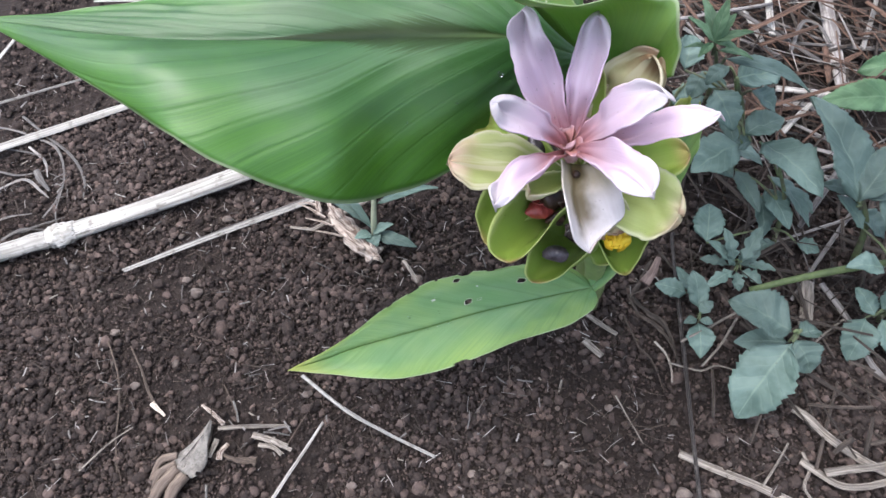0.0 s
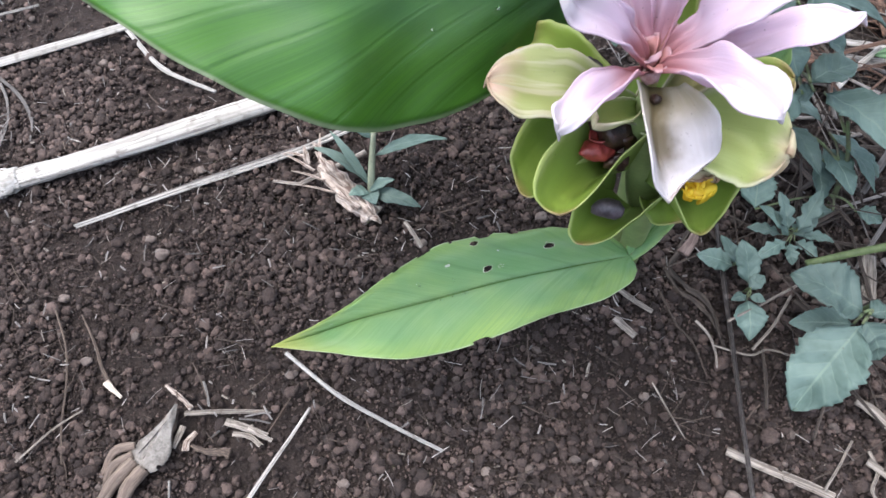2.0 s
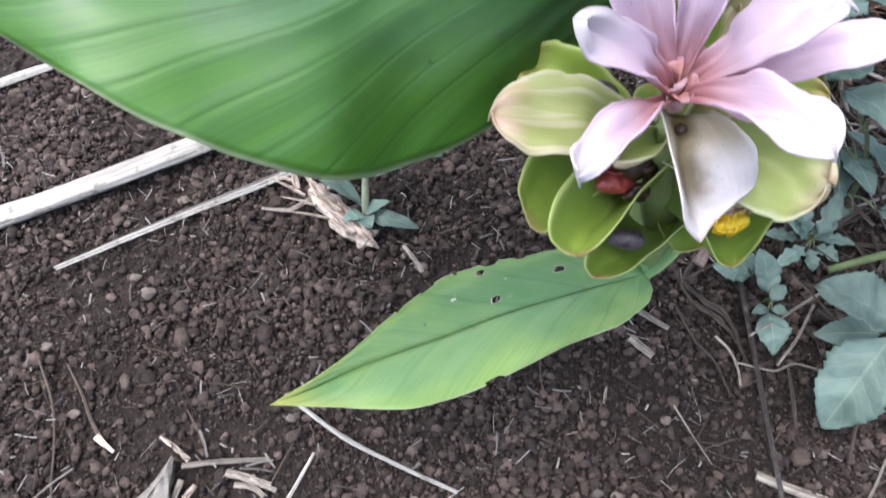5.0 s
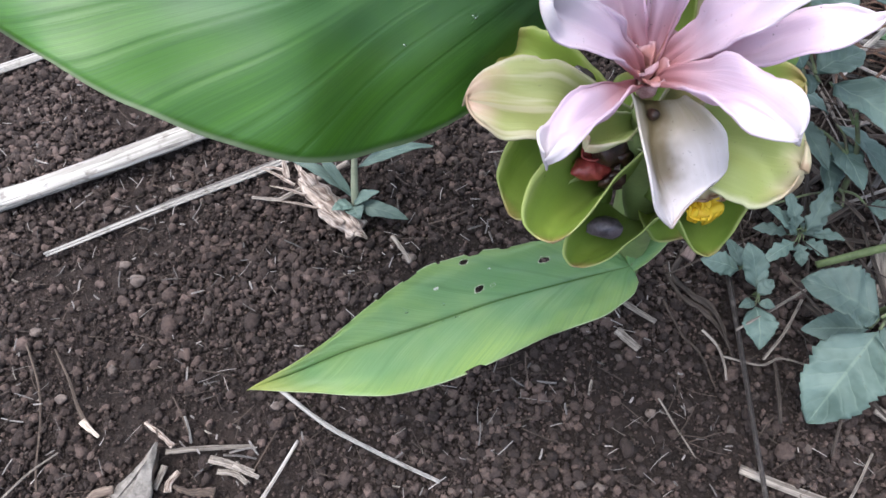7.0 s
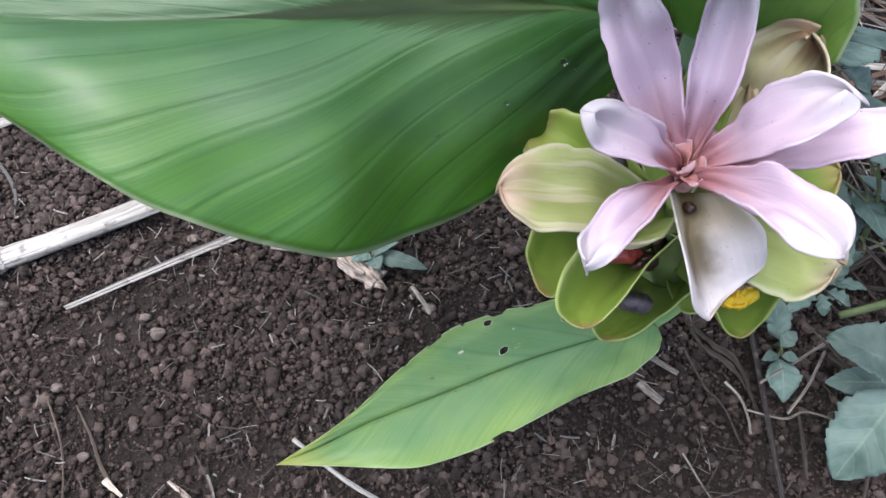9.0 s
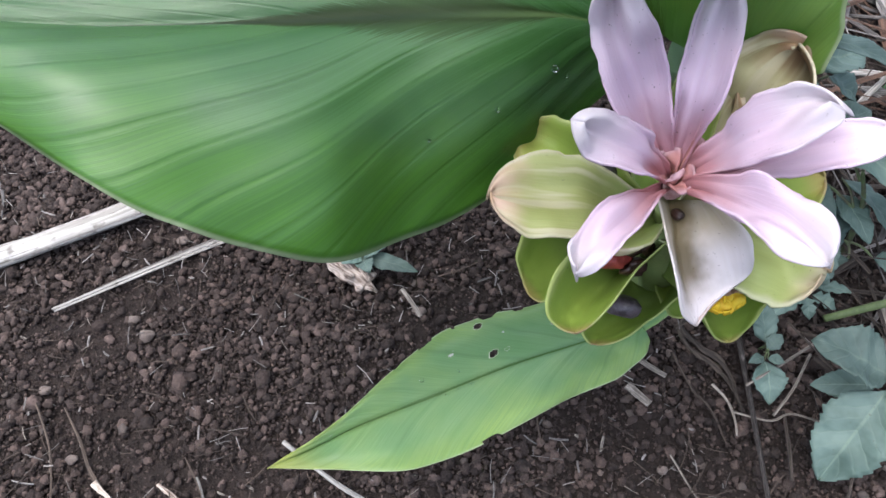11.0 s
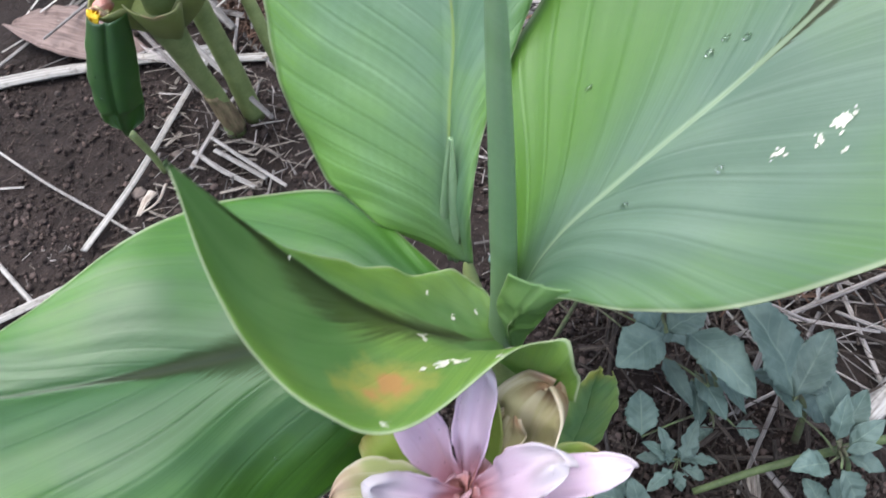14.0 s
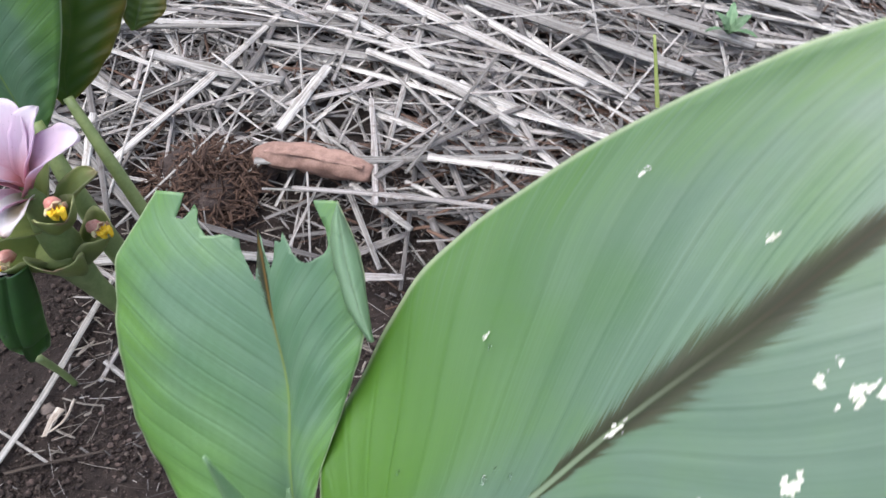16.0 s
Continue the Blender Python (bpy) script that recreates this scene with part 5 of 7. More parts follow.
LEFT = [
    ((0.176, 0.440, 0.236), (0.178, 0.444, 0.236), (0.176, 0.436, 0.236)),
((0.133, 0.431, 0.262), (0.146, 0.472, 0.262), (0.141, 0.412, 0.225)),
    ((0.100, 0.421, 0.275), (0.101, 0.514, 0.275), (0.089, 0.364, 0.220)),
    ((0.055, 0.412, 0.284), (0.038, 0.508, 0.286), (0.051, 0.341, 0.225)),
    ((0.018, 0.405, 0.290), (-0.002, 0.472, 0.310), (0.025, 0.318, 0.250)),
    ((-0.026, 0.398, 0.297), (-0.045, 0.435, 0.306), (-0.007, 0.313, 0.275)),
    ((-0.069, 0.394, 0.302), (-0.075, 0.425, 0.304), (-0.037, 0.317, 0.298)),
    ((-0.112, 0.395, 0.306), (-0.118, 0.414, 0.306), (-0.082, 0.346, 0.305)),
    ((-0.172, 0.404, 0.310), (-0.172, 0.404, 0.310), (-0.172, 0.404, 0.310)),
]
leaf(plant, LEFT, M_LEAF_SIDE, "broad spreading green leaf with a dark purple stripe along its midrib", 0.08, 0.0005, 10, 1.1, 130, 44, lower=2.6,
                  drops=((0.55, 0.27, 0.0017), (0.42, 0.2, 0.0024), (0.5, 0.18, 0.002), (0.62, 0.35, 0.0013), (0.75, 0.25, 0.0012)), seed=2)

RIGHT = [
    ((0.184, 0.412, 0.262), (0.181, 0.420, 0.264), (0.186, 0.405, 0.262)),
    ((0.189, 0.417, 0.302), (0.181, 0.440, 0.300), (0.182, 0.400, 0.306)),
    ((0.205, 0.423, 0.338), (0.184, 0.480, 0.325), (0.200, 0.396, 0.330)),
    ((0.236, 0.429, 0.374), (0.196, 0.518, 0.356), (0.224, 0.374, 0.352)),
    ((0.274, 0.436, 0.414), (0.232, 0.549, 0.400), (0.256, 0.357, 0.378)),
    ((0.317, 0.447, 0.462), (0.282, 0.566, 0.454), (0.300, 0.348, 0.424)),
    ((0.360, 0.456, 0.505), (0.345, 0.556, 0.515), (0.350, 0.352, 0.478)),
    ((0.405, 0.468, 0.545), (0.405, 0.536, 0.565), (0.405, 0.375, 0.530)),
    ((0.455, 0.480, 0.578), (0.460, 0.515, 0.590), (0.458, 0.420, 0.570)),
    ((0.515, 0.492, 0.600), (0.515, 0.492, 0.600), (0.515, 0.492, 0.600)),
]
leaf(plant, RIGHT, M_LEAF, "largest upright green leaf with insect-eaten bleached holes and a purple-brown midrib stripe", -0.06, 0.0004, 15, 0.7, 120, 36,
                  scars=[(u, (v * 8 + 1) / 9, a, w) for u, v, a, w in ((0.42, 0.395, 0.022, 0.007), (0.46, 0.425, 0.022, 0.004), (0.445, 0.442, 0.050, 0.010), (0.55, 0.480, 0.026, 0.010), (0.52, 0.508, 0.045, 0.013), (0.45, 0.533, 0.050, 0.009), (0.61, 0.525, 0.030, 0.013), (0.57, 0.520, 0.03, 0.012),
                         (0.40, 0.552, 0.030, 0.009), (0.61, 0.552, 0.022, 0.007), (0.61, 0.577, 0.030, 0.007), (0.49, 0.575, 0.018, 0.004), (0.01, 0.490, 0.022, 0.010), (-0.61, 0.445, 0.014, 0.004), (-0.24, 0.667, 0.022, 0.008),
                         (-0.78, 0.617, 0.016, 0.005), (0.28, 0.657, 0.025, 0.007), (0.38, 0.677, 0.040, 0.013), (0.50, 0.622, 0.045, 0.010), (0.27, 0.674, 0.014, 0.004), (0.555, 0.442, 0.012, 0.003))],
                  drops=[(u, (v * 8 + 1) / 9, r) for u, v, r in ((-0.17, 0.367, 0.0026), (-0.17, 0.383, 0.0022), (-0.11, 0.392, 0.0022), (-0.5, 0.283, 0.0022), (0.33, 0.342, 0.0024), (0.22, 0.233, 0.0022), (-0.56, 0.442, 0.0022))], seed=5)

BACK = [
    ((0.170, 0.476, 0.246), (0.164, 0.479, 0.246), (0.174, 0.472, 0.250)),
    ((0.165, 0.494, 0.288), (0.122, 0.493, 0.272), (0.173, 0.474, 0.296)),
    ((0.167, 0.514, 0.326), (0.092, 0.522, 0.290), (0.184, 0.498, 0.336)),
    ((0.173, 0.540, 0.364), (0.076, 0.560, 0.325), (0.205, 0.521, 0.375)),
    ((0.171, 0.566, 0.397), (0.075, 0.592, 0.368), (0.221, 0.545, 0.407)),
    ((0.170, 0.592, 0.424), (0.088, 0.616, 0.408), (0.224, 0.566, 0.436)),
    ((0.168, 0.615, 0.440), (0.118, 0.628, 0.444), (0.216, 0.589, 0.458)),
]
leaf(plant, BACK, M_LEAF_PLAIN, "upright young leaf with a chewed-off ragged tip", 0.10, 0.0004, 15, 0.7, 110, 36,
                  bites=((-0.30, 1.02, 0.30, 0.16), (-0.06, 0.99, 0.07, 0.19), (0.16, 1.02, 0.16, 0.20), (0.50, 1.02, 0.26, 0.17), (-0.58, 1.0, 0.07, 0.08)), seed=8)

ROLLED = [
    ((0.223, 0.533, 0.411), (0.222, 0.536, 0.408), (0.224, 0.537, 0.406)),
    ((0.219, 0.546, 0.426), (0.214, 0.550, 0.419), (0.224, 0.550, 0.424)),
    ((0.216, 0.562, 0.444), (0.210, 0.566, 0.438), (0.223, 0.565, 0.441)),
    ((0.216, 0.572, 0.457), (0.211, 0.576, 0.452), (0.219, 0.577, 0.454)),
    ((0.216, 0.579, 0.466), (0.216, 0.580, 0.465), (0.216, 0.580, 0.465)),
]
leaf(plant, ROLLED, M_SPEAR, "pale rolled margin of the young leaf", 0.25, 0.0, 6, 0.3, 40, 14, seed=9, name="leaf_margin")

MARGIN = [
    ((0.163, 0.482, 0.240), (0.160, 0.483, 0.240), (0.166, 0.480, 0.240)),
    ((0.162, 0.487, 0.270), (0.157, 0.487, 0.270), (0.168, 0.482, 0.270)),
    ((0.163, 0.492, 0.300), (0.160, 0.493, 0.300), (0.168, 0.488, 0.300)),
    ((0.166, 0.499, 0.328), (0.165, 0.500, 0.328), (0.167, 0.498, 0.328)),
]
leaf(plant, MARGIN, M_SPEAR, "pale folded margin of the young leaf", 0.2, 0.0, 6, 0.3, 40, 12, seed=10, name="leaf_margin")

LOBE = [
    ((0.186, 0.404, 0.268), (0.185, 0.406, 0.268), (0.188, 0.403, 0.268)),
    ((0.183, 0.402, 0.286), (0.181, 0.410, 0.286), (0.191, 0.402, 0.286)),
    ((0.183, 0.4015, 0.302), (0.1775, 0.413, 0.300), (0.195, 0.399, 0.303)),
    ((0.186, 0.399, 0.320), (0.1795, 0.412, 0.317), (0.199, 0.397, 0.320)),
    ((0.194, 0.401, 0.334), (0.181, 0.409, 0.334), (0.208, 0.394, 0.338)),
]
leaf(plant, LOBE, M_FOOT_BACKLIT, "wavy rolled foot of the largest leaf", 0.05, 0.0, 5, 0.3, 40, 16, seed=12, name="leaf_foot")

FRONT = [
    ((0.182, 0.420, 0.252), (0.205, 0.361, 0.298), (0.184, 0.436, 0.256)),
    ((0.162, 0.412, 0.274), (0.203, 0.368, 0.329), (0.168, 0.452, 0.268)),
    ((0.140, 0.403, 0.305), (0.181, 0.370, 0.342), (0.139, 0.441, 0.296)),
    ((0.118, 0.396, 0.345), (0.128, 0.328, 0.374), (0.106, 0.422, 0.340)),
    ((0.098, 0.388, 0.398), (0.090, 0.345, 0.408), (0.086, 0.400, 0.396)),
    ((0.078, 0.380, 0.457), (0.078, 0.380, 0.457), (0.078, 0.380, 0.457)),
]
leaf(plant, FRONT, M_LEAF_FRONT, "folded boat-shaped leaf with yellowed blotches and bleached scars", -0.12, 0.0003, 10, 0.5, 80, 28,
                  scars=((-0.15, 0.43, 0.06, 0.014), (-0.62, 0.47, 0.06, 0.022), (-0.70, 0.455, 0.05, 0.012), (-0.86, 0.387, 0.06, 0.012), (-0.95, 0.44, 0.03, 0.010), (-0.93, 0.60, 0.03, 0.006), (0.36, 0.25, 0.06, 0.010), (0.57, 0.138, 0.07, 0.012), (0.72, 0.35, 0.05, 0.007), (0.0, 0.788, 0.05, 0.006)), seed=11)

LOW = [
    ((0.197, 0.371, 0.055), (0.192, 0.380, 0.055), (0.200, 0.359, 0.055)),
    ((0.180, 0.365, 0.060), (0.178, 0.388, 0.058), (0.193, 0.347, 0.060)),
    ((0.150, 0.354, 0.068), (0.150, 0.386, 0.067), (0.170, 0.330, 0.067)),
    ((0.106, 0.337, 0.080), (0.106, 0.373, 0.080), (0.135, 0.313, 0.080)),
    ((0.060, 0.314, 0.097), (0.067, 0.353, 0.097), (0.085, 0.285, 0.097)),
    ((0.022, 0.295, 0.112), (0.037, 0.323, 0.112), (0.047, 0.270, 0.112)),
    ((-0.002, 0.280, 0.122), (0.008, 0.292, 0.122), (0.011, 0.269, 0.122)),
    ((-0.022, 0.269, 0.130), (-0.022, 0.269, 0.130), (-0.022, 0.269, 0.130)),
]
leaf(plant, LOW, M_LEAF_LOW, "low lance-shaped light green leaf with small holes and a yellow tip", 0.05, 0.0003, 9, 0.6, 200, 60,
                  holes=((-0.27, 0.46, 0.06, 0.009), (-0.84, 0.493, 0.06, 0.010), (-0.545, 0.327, 0.07, 0.010), (-0.27, 0.433, 0.03, 0.005)),
                  bites=((-1.0, 0.47, 0.07, 0.02), (-1.0, 0.62, 0.05, 0.02), (1.0, 0.55, 0.05, 0.02), (-1.0, 0.40, 0.05, 0.012), (-1.0, 0.545, 0.045, 0.012), (-1.0, 0.70, 0.045, 0.012), (-1.0, 0.78, 0.05, 0.010), (-1.0, 0.335, 0.04, 0.010)),
                  scars=((-0.5, 0.547, 0.045, 0.006), (-0.6, 0.44, 0.025, 0.003), (-0.14, 0.813, 0.03, 0.004)),
                  drops=((-0.32, 0.607, 0.0024), (-0.22, 0.53, 0.0016), (0.08, 0.507, 0.0018), (0.08, 0.553, 0.0016), (0.07, 0.53, 0.0014)), seed=14)
LOWFOOT = [
    ((0.196, 0.370, 0.056), (0.193, 0.374, 0.060), (0.198, 0.366, 0.056)),
    ((0.203, 0.376, 0.068), (0.195, 0.388, 0.084), (0.208, 0.369, 0.070)),
    ((0.211, 0.383, 0.080), (0.199, 0.396, 0.094), (0.220, 0.378, 0.086)),
    ((0.213, 0.391, 0.090), (0.205, 0.400, 0.100), (0.222, 0.388, 0.098)),
    ((0.209, 0.400, 0.098), (0.205, 0.404, 0.102), (0.213, 0.400, 0.104)),
]
leaf(plant, LOWFOOT, M_LEAF_LOW, "curled green foot of the low leaf with brown specks", 0.05, 0.0, 5, 0.3, 40, 16, scars=((0.2, 0.6, 0.06, 0.03),), seed=16, name="leaf_foot")
under(tube("leaf_stalk", [(0.203, 0.402, 0.03), (0.205, 0.385, 0.06), (0.197, 0.371, 0.055)], (0.004, 0.0035, 0.003), M_STEM, 14, 8), plant)

BEHIND = [
    ((0.205, 0.385, 0.075), (0.201, 0.382, 0.075), (0.209, 0.386, 0.075)),
    ((0.218, 0.385, 0.112), (0.195, 0.374, 0.105), (0.232, 0.387, 0.118)),
    ((0.226, 0.390, 0.155), (0.200, 0.376, 0.150), (0.243, 0.390, 0.162)),
    ((0.231, 0.395, 0.195), (0.209, 0.382, 0.195), (0.248, 0.394, 0.200)),
    ((0.232, 0.399, 0.225), (0.218, 0.392, 0.228), (0.245, 0.398, 0.224)),
    ((0.234, 0.401, 0.240), (0.228, 0.400, 0.240), (0.241, 0.400, 0.237)),
]
leaf(plant, BEHIND, M_LEAF_LOW, "small green leaf behind the flower with a chewed edge", 0.05, 0.0008, 9, 0.5, 50, 22, bites=((0.5, 1.0, 0.4, 0.08),), seed=17)

# rolled young leaf in the middle
under(tube("rolled_leaf", [(0.184, 0.424, 0.235), (0.183, 0.425, 0.30), (0.180, 0.428, 0.38), (0.176, 0.431, 0.46), (0.174, 0.432, 0.516)], (0.0105, 0.0085, 0.0068, 0.0046, 0.0006), M_SPEAR, 40, 16, 0.8, 0.06, 4), plant, "tightly rolled pale green young leaf")
under(tube("leaf_sheath", [(0.184, 0.436, 0.18), (0.178, 0.456, 0.210), (0.172, 0.472, 0.236), (0.171, 0.478, 0.247)], (0.008, 0.0065, 0.0045, 0.002), M_STEM, 20, 10, 0.7), plant)

# flower spike
spike = under(tube("flower_spike", [(0.203, 0.388, -0.01), (0.198, 0.380, 0.07), (0.180, 0.358, 0.16), (0.162, 0.342, 0.225), (0.157, 0.338, 0.250)], (0.0085, 0.0085, 0.0105, 0.009, 0.004), M_STEM, 34, 14, 1.0, 0.1, 6), plant, "pale green flower stalk")
AXIS = Vector((-0.30, -0.30, 1.0)).normalized()


def on_axis(s):
    return spline([(0.198, 0.380, 0.07), (0.180, 0.358, 0.16), (0.162, 0.342, 0.225), (0.157, 0.338, 0.250)], s)


def add_bract(name, s, tip, width, material, label="", **shape):
    under(bract(name, on_axis(s), tip, width, material, AXIS, **shape), spike, label)


# pink crown: a funnel of bracts round a low centre
HEART = (0.153, 0.335, 0.270)


def crown(tip, width, material, label="", name="pink_bract", **shape):
    foot = Vector(HEART) + (Vector(tip) - Vector(HEART)).normalized() * 0.004
    under(bract(name, foot, tip, width, material, AXIS, **shape), spike, label)


crown((0.1175, 0.3255, 0.317), 0.0205, M_PINK, rise=0.06, cup=0.70, droop=0.14, claw=0.34, neck=2.2, nose=1.15, widest=0.66, twist=0.35, wavy=0.0045, seed=1)
crown((0.110, 0.2945, 0.286), 0.0205, M_PINK, rise=0.20, cup=0.72, droop=0.12, claw=0.34, neck=2.0, nose=0.75, widest=0.62, twist=-0.3, wavy=0.0045, torn=0.10, seed=2)
crown((0.184, 0.327, 0.324), 0.0240, M_PINK, rise=0.08, cup=0.52, droop=0.14, claw=0.28, neck=2.3, nose=1.25, widest=0.70, twist=0.25, wavy=0.005, seed=3)
crown((0.181, 0.287, 0.311), 0.0232, M_PINK, rise=0.20, cup=0.52, droop=0.18, claw=0.28, neck=2.4, nose=1.25, widest=0.72, twist=0.40, wavy=0.005, seed=4)
crown((0.219, 0.327, 0.308), 0.0195, M_PINK_LIFTED, rise=0.0, cup=0.50, droop=0.05, claw=0.32, neck=2.0, nose=0.95, widest=0.62, wavy=0.0045, twist=0.15, seed=5)
crown((0.124, 0.371, 0.331), 0.0275, M_PINK_LIFTED, rise=0.0, cup=0.70, droop=0.08, claw=0.40, neck=1.8, nose=1.0, twist=0.45, wavy=0.006, seed=6)
crown((0.162, 0.366, 0.333), 0.0215, M_PINK_LIFTED, rise=0.0, cup=0.75, droop=0.06, claw=0.44, neck=1.8, nose=1.0, twist=-0.3, wavy=0.005, seed=7)
# the withered bract: a hollow white boat with an olive channel along its keel
WITHERED = (
    ((0.158, 0.334, 0.260), (0.149, 0.333, 0.266), (0.166, 0.329, 0.269)),
    ((0.156, 0.318, 0.258), (0.148, 0.311, 0.270), (0.170, 0.314, 0.274)),
    ((0.159, 0.309, 0.249), (0.151, 0.297, 0.262), (0.177, 0.306, 0.268)),
    ((0.164, 0.300, 0.242), (0.155, 0.290, 0.250), (0.181, 0.304, 0.256)),
    ((0.164, 0.2925, 0.2365), (0.160, 0.288, 0.241), (0.171, 0.300, 0.247)),
)
under(trough("withered_bract", WITHERED, M_WHITE, AXIS, 44, 30, 8), spike, "wilting white bract with an olive-brown channel and a browned lip")
# rolled feet of the bracts closing over the heart
for k, (dx, dy, dz, w) in enumerate(((-0.008, 0.004, 0.012, 0.013), (0.009, 0.005, 0.013, 0.014), (0.001, -0.009, 0.010, 0.013), (-0.006, -0.006, 0.009, 0.011), (0.001, 0.010, 0.014, 0.012))):
    crown((HEART[0] + 0.003 + dx, HEART[1] + 0.002 + dy, HEART[2] + dz), w, M_THROAT, rise=0.25, cup=1.0, claw=0.85, nose=1.2, widest=0.85, flare=0.5, wavy=0.002, nv=16, nu=14, seed=40 + k)

# green bracts below the crown
add_bract("green_bract", 0.72, (0.089, 0.345, 0.258), 0.041, M_GREEN_STREAKED, "pale green bract with cream streaks and a browned tip", rise=0.10, cup=0.66, droop=0.10, nose=1.05, flare=0.25, wavy=0.006, claw=0.34, neck=1.9, twist=-0.25, seed=21)
add_bract("green_bract", 0.60, (0.104, 0.388, 0.236), 0.032, M_GREEN, rise=0.06, cup=0.6, nose=1.0, flare=0.4, wavy=0.006, seed=22)
add_bract("green_bract", 0.70, (0.2115, 0.305, 0.254), 0.040, M_GREEN_PALE, "broad light green bract with a browned torn edge", rise=0.10, cup=0.50, droop=0.08, nose=1.1, flare=0.3, torn=0.3, wavy=0.006, neck=1.8, seed=27)
add_bract("green_bract", 0.66, (0.222, 0.348, 0.252), 0.032, M_GREEN, rise=0.06, cup=0.6, nose=0.8, flare=0.2, seed=28)
add_bract("dry_bract", 0.74, (0.200, 0.370, 0.307), 0.046, M_DRY, "withered cream bract with a dark brown tip", rise=-0.05, cup=0.60, droop=-0.05, nose=1.0, wavy=0.008, torn=0.35, neck=1.3, seed=29)
add_bract("dry_bract", 0.78, (0.182, 0.366, 0.290), 0.022, M_DRY, "withered olive and cream bract folded at its edge", rise=0.02, cup=0.9, droop=0.0, nose=0.8, wavy=0.006, torn=0.3, twist=0.5, seed=35)
add_bract("green_bract", 0.78, (0.168, 0.374, 0.296), 0.024, M_GREEN, rise=0.0, cup=0.7, nose=0.8, seed=30)
add_bract("green_bract", 0.50, (0.172, 0.392, 0.215), 0.032, M_GREEN, rise=0.05, cup=0.8, nose=0.9, flare=0.3, seed=31)
add_bract("green_bract", 0.30, (0.196, 0.330, 0.165), 0.034, M_GREEN, rise=0.0, cup=0.9, nose=0.9, flare=0.3, seed=32)
add_bract("green_bract", 0.80, (0.130, 0.312, 0.262), 0.022, M_GREEN_PALE, rise=0.05, cup=0.9, nose=0.9, seed=33)
add_bract("green_bract", 0.74, (0.186, 0.310, 0.240), 0.022, M_GREEN_PALE, rise=0.05, cup=0.9, nose=0.9, seed=34)


# deep cups round the buds
for label, seed, stations in (
    ("green cupped bract with a browned lip", 23, (((0.162, 0.354, 0.158), (0.142, 0.374, 0.215), (0.150, 0.342, 0.215)), ((0.136, 0.350, 0.172), (0.117, 0.366, 0.211), (0.132, 0.332, 0.212)), ((0.119, 0.340, 0.177), (0.103, 0.351, 0.197), (0.117, 0.326, 0.203)), ((0.108, 0.334, 0.183), (0.100, 0.345, 0.190), (0.112, 0.318, 0.196)))),
    ("green cupped bract holding a red bud", 24, (((0.160, 0.346, 0.185), (0.142, 0.354, 0.242), (0.166, 0.336, 0.240)), ((0.145, 0.333, 0.198), (0.129, 0.335, 0.240), (0.157, 0.329, 0.234)), ((0.133, 0.319, 0.203), (0.114, 0.318, 0.233), (0.146, 0.321, 0.226)), ((0.125, 0.308, 0.208), (0.108, 0.306, 0.226), (0.136, 0.309, 0.218)), ((0.122, 0.300, 0.214), (0.108, 0.300, 0.219), (0.132, 0.302, 0.214)))),
    ("green cupped bract holding a purple bud", 25, (((0.178, 0.356, 0.138), (0.150, 0.350, 0.185), (0.184, 0.340, 0.192)), ((0.163, 0.338, 0.150), (0.140, 0.335, 0.178), (0.176, 0.327, 0.190)), ((0.151, 0.325, 0.156), (0.134, 0.320, 0.170), (0.161, 0.319, 0.176)), ((0.142, 0.315, 0.163), (0.131, 0.314, 0.166), (0.155, 0.312, 0.168)))),
    ("green cupped bract round a yellow flower", 26, (((0.172, 0.340, 0.186), (0.162, 0.330, 0.234), (0.197, 0.336, 0.242)), ((0.179, 0.322, 0.194), (0.171, 0.312, 0.222), (0.197, 0.314, 0.236)), ((0.185, 0.309, 0.195), (0.178, 0.302, 0.212), (0.196, 0.303, 0.220)), ((0.190, 0.300, 0.199), (0.183, 0.298, 0.203), (0.196, 0.298, 0.206)))),
):
    under(trough("green_bract", stations, M_GREEN, AXIS, seed=seed), spike, label)


def floret(parent, center, direction, size):
    """An open flower: a cream hood with a browned rim over a ruffled yellow lip."""
    d = Vector(direction).normalized()
    c = Vector(center)
    side = d.cross(Vector((0, 0, 1))).normalized()
    up = side.cross(d)
    for k, w in ((0, 1.35), (-1, 0.8), (1, 0.8)):
        hood = bract("floret_hood", c - d * size * 0.8 + side * k * size * 0.35, c + d * size * (0.42 - 0.1 * abs(k)) + side * k * size * 0.62 + up * size * (0.42 - 0.40 * abs(k)), size * w, M_CREAM, -up, rise=-0.30, cup=0.7, nose=1.0, nv=14, nu=10, wavy=0.003, torn=0.4, seed=k + 21)
        under(hood, parent, "cream flower hood with a browned rim")
    for k, w, drop in ((0, 1.25, 0.12), (-1, 0.85, 0.22), (1, 0.85, 0.20)):
        lip = bract("floret_lip", c - d * size * 0.5 - up * size * 0.05, c + d * size * (0.85 - 0.12 * abs(k)) + side * k * size * 0.30 - up * size * drop, size * w, M_YELLOW, up, rise=0.22, cup=0.30, droop=0.18, nose=1.2, nv=16, nu=14, wavy=0.0045, torn=0.4, widest=0.75, seed=k + 5)
        under(lip, parent, "bright yellow ruffled lip")


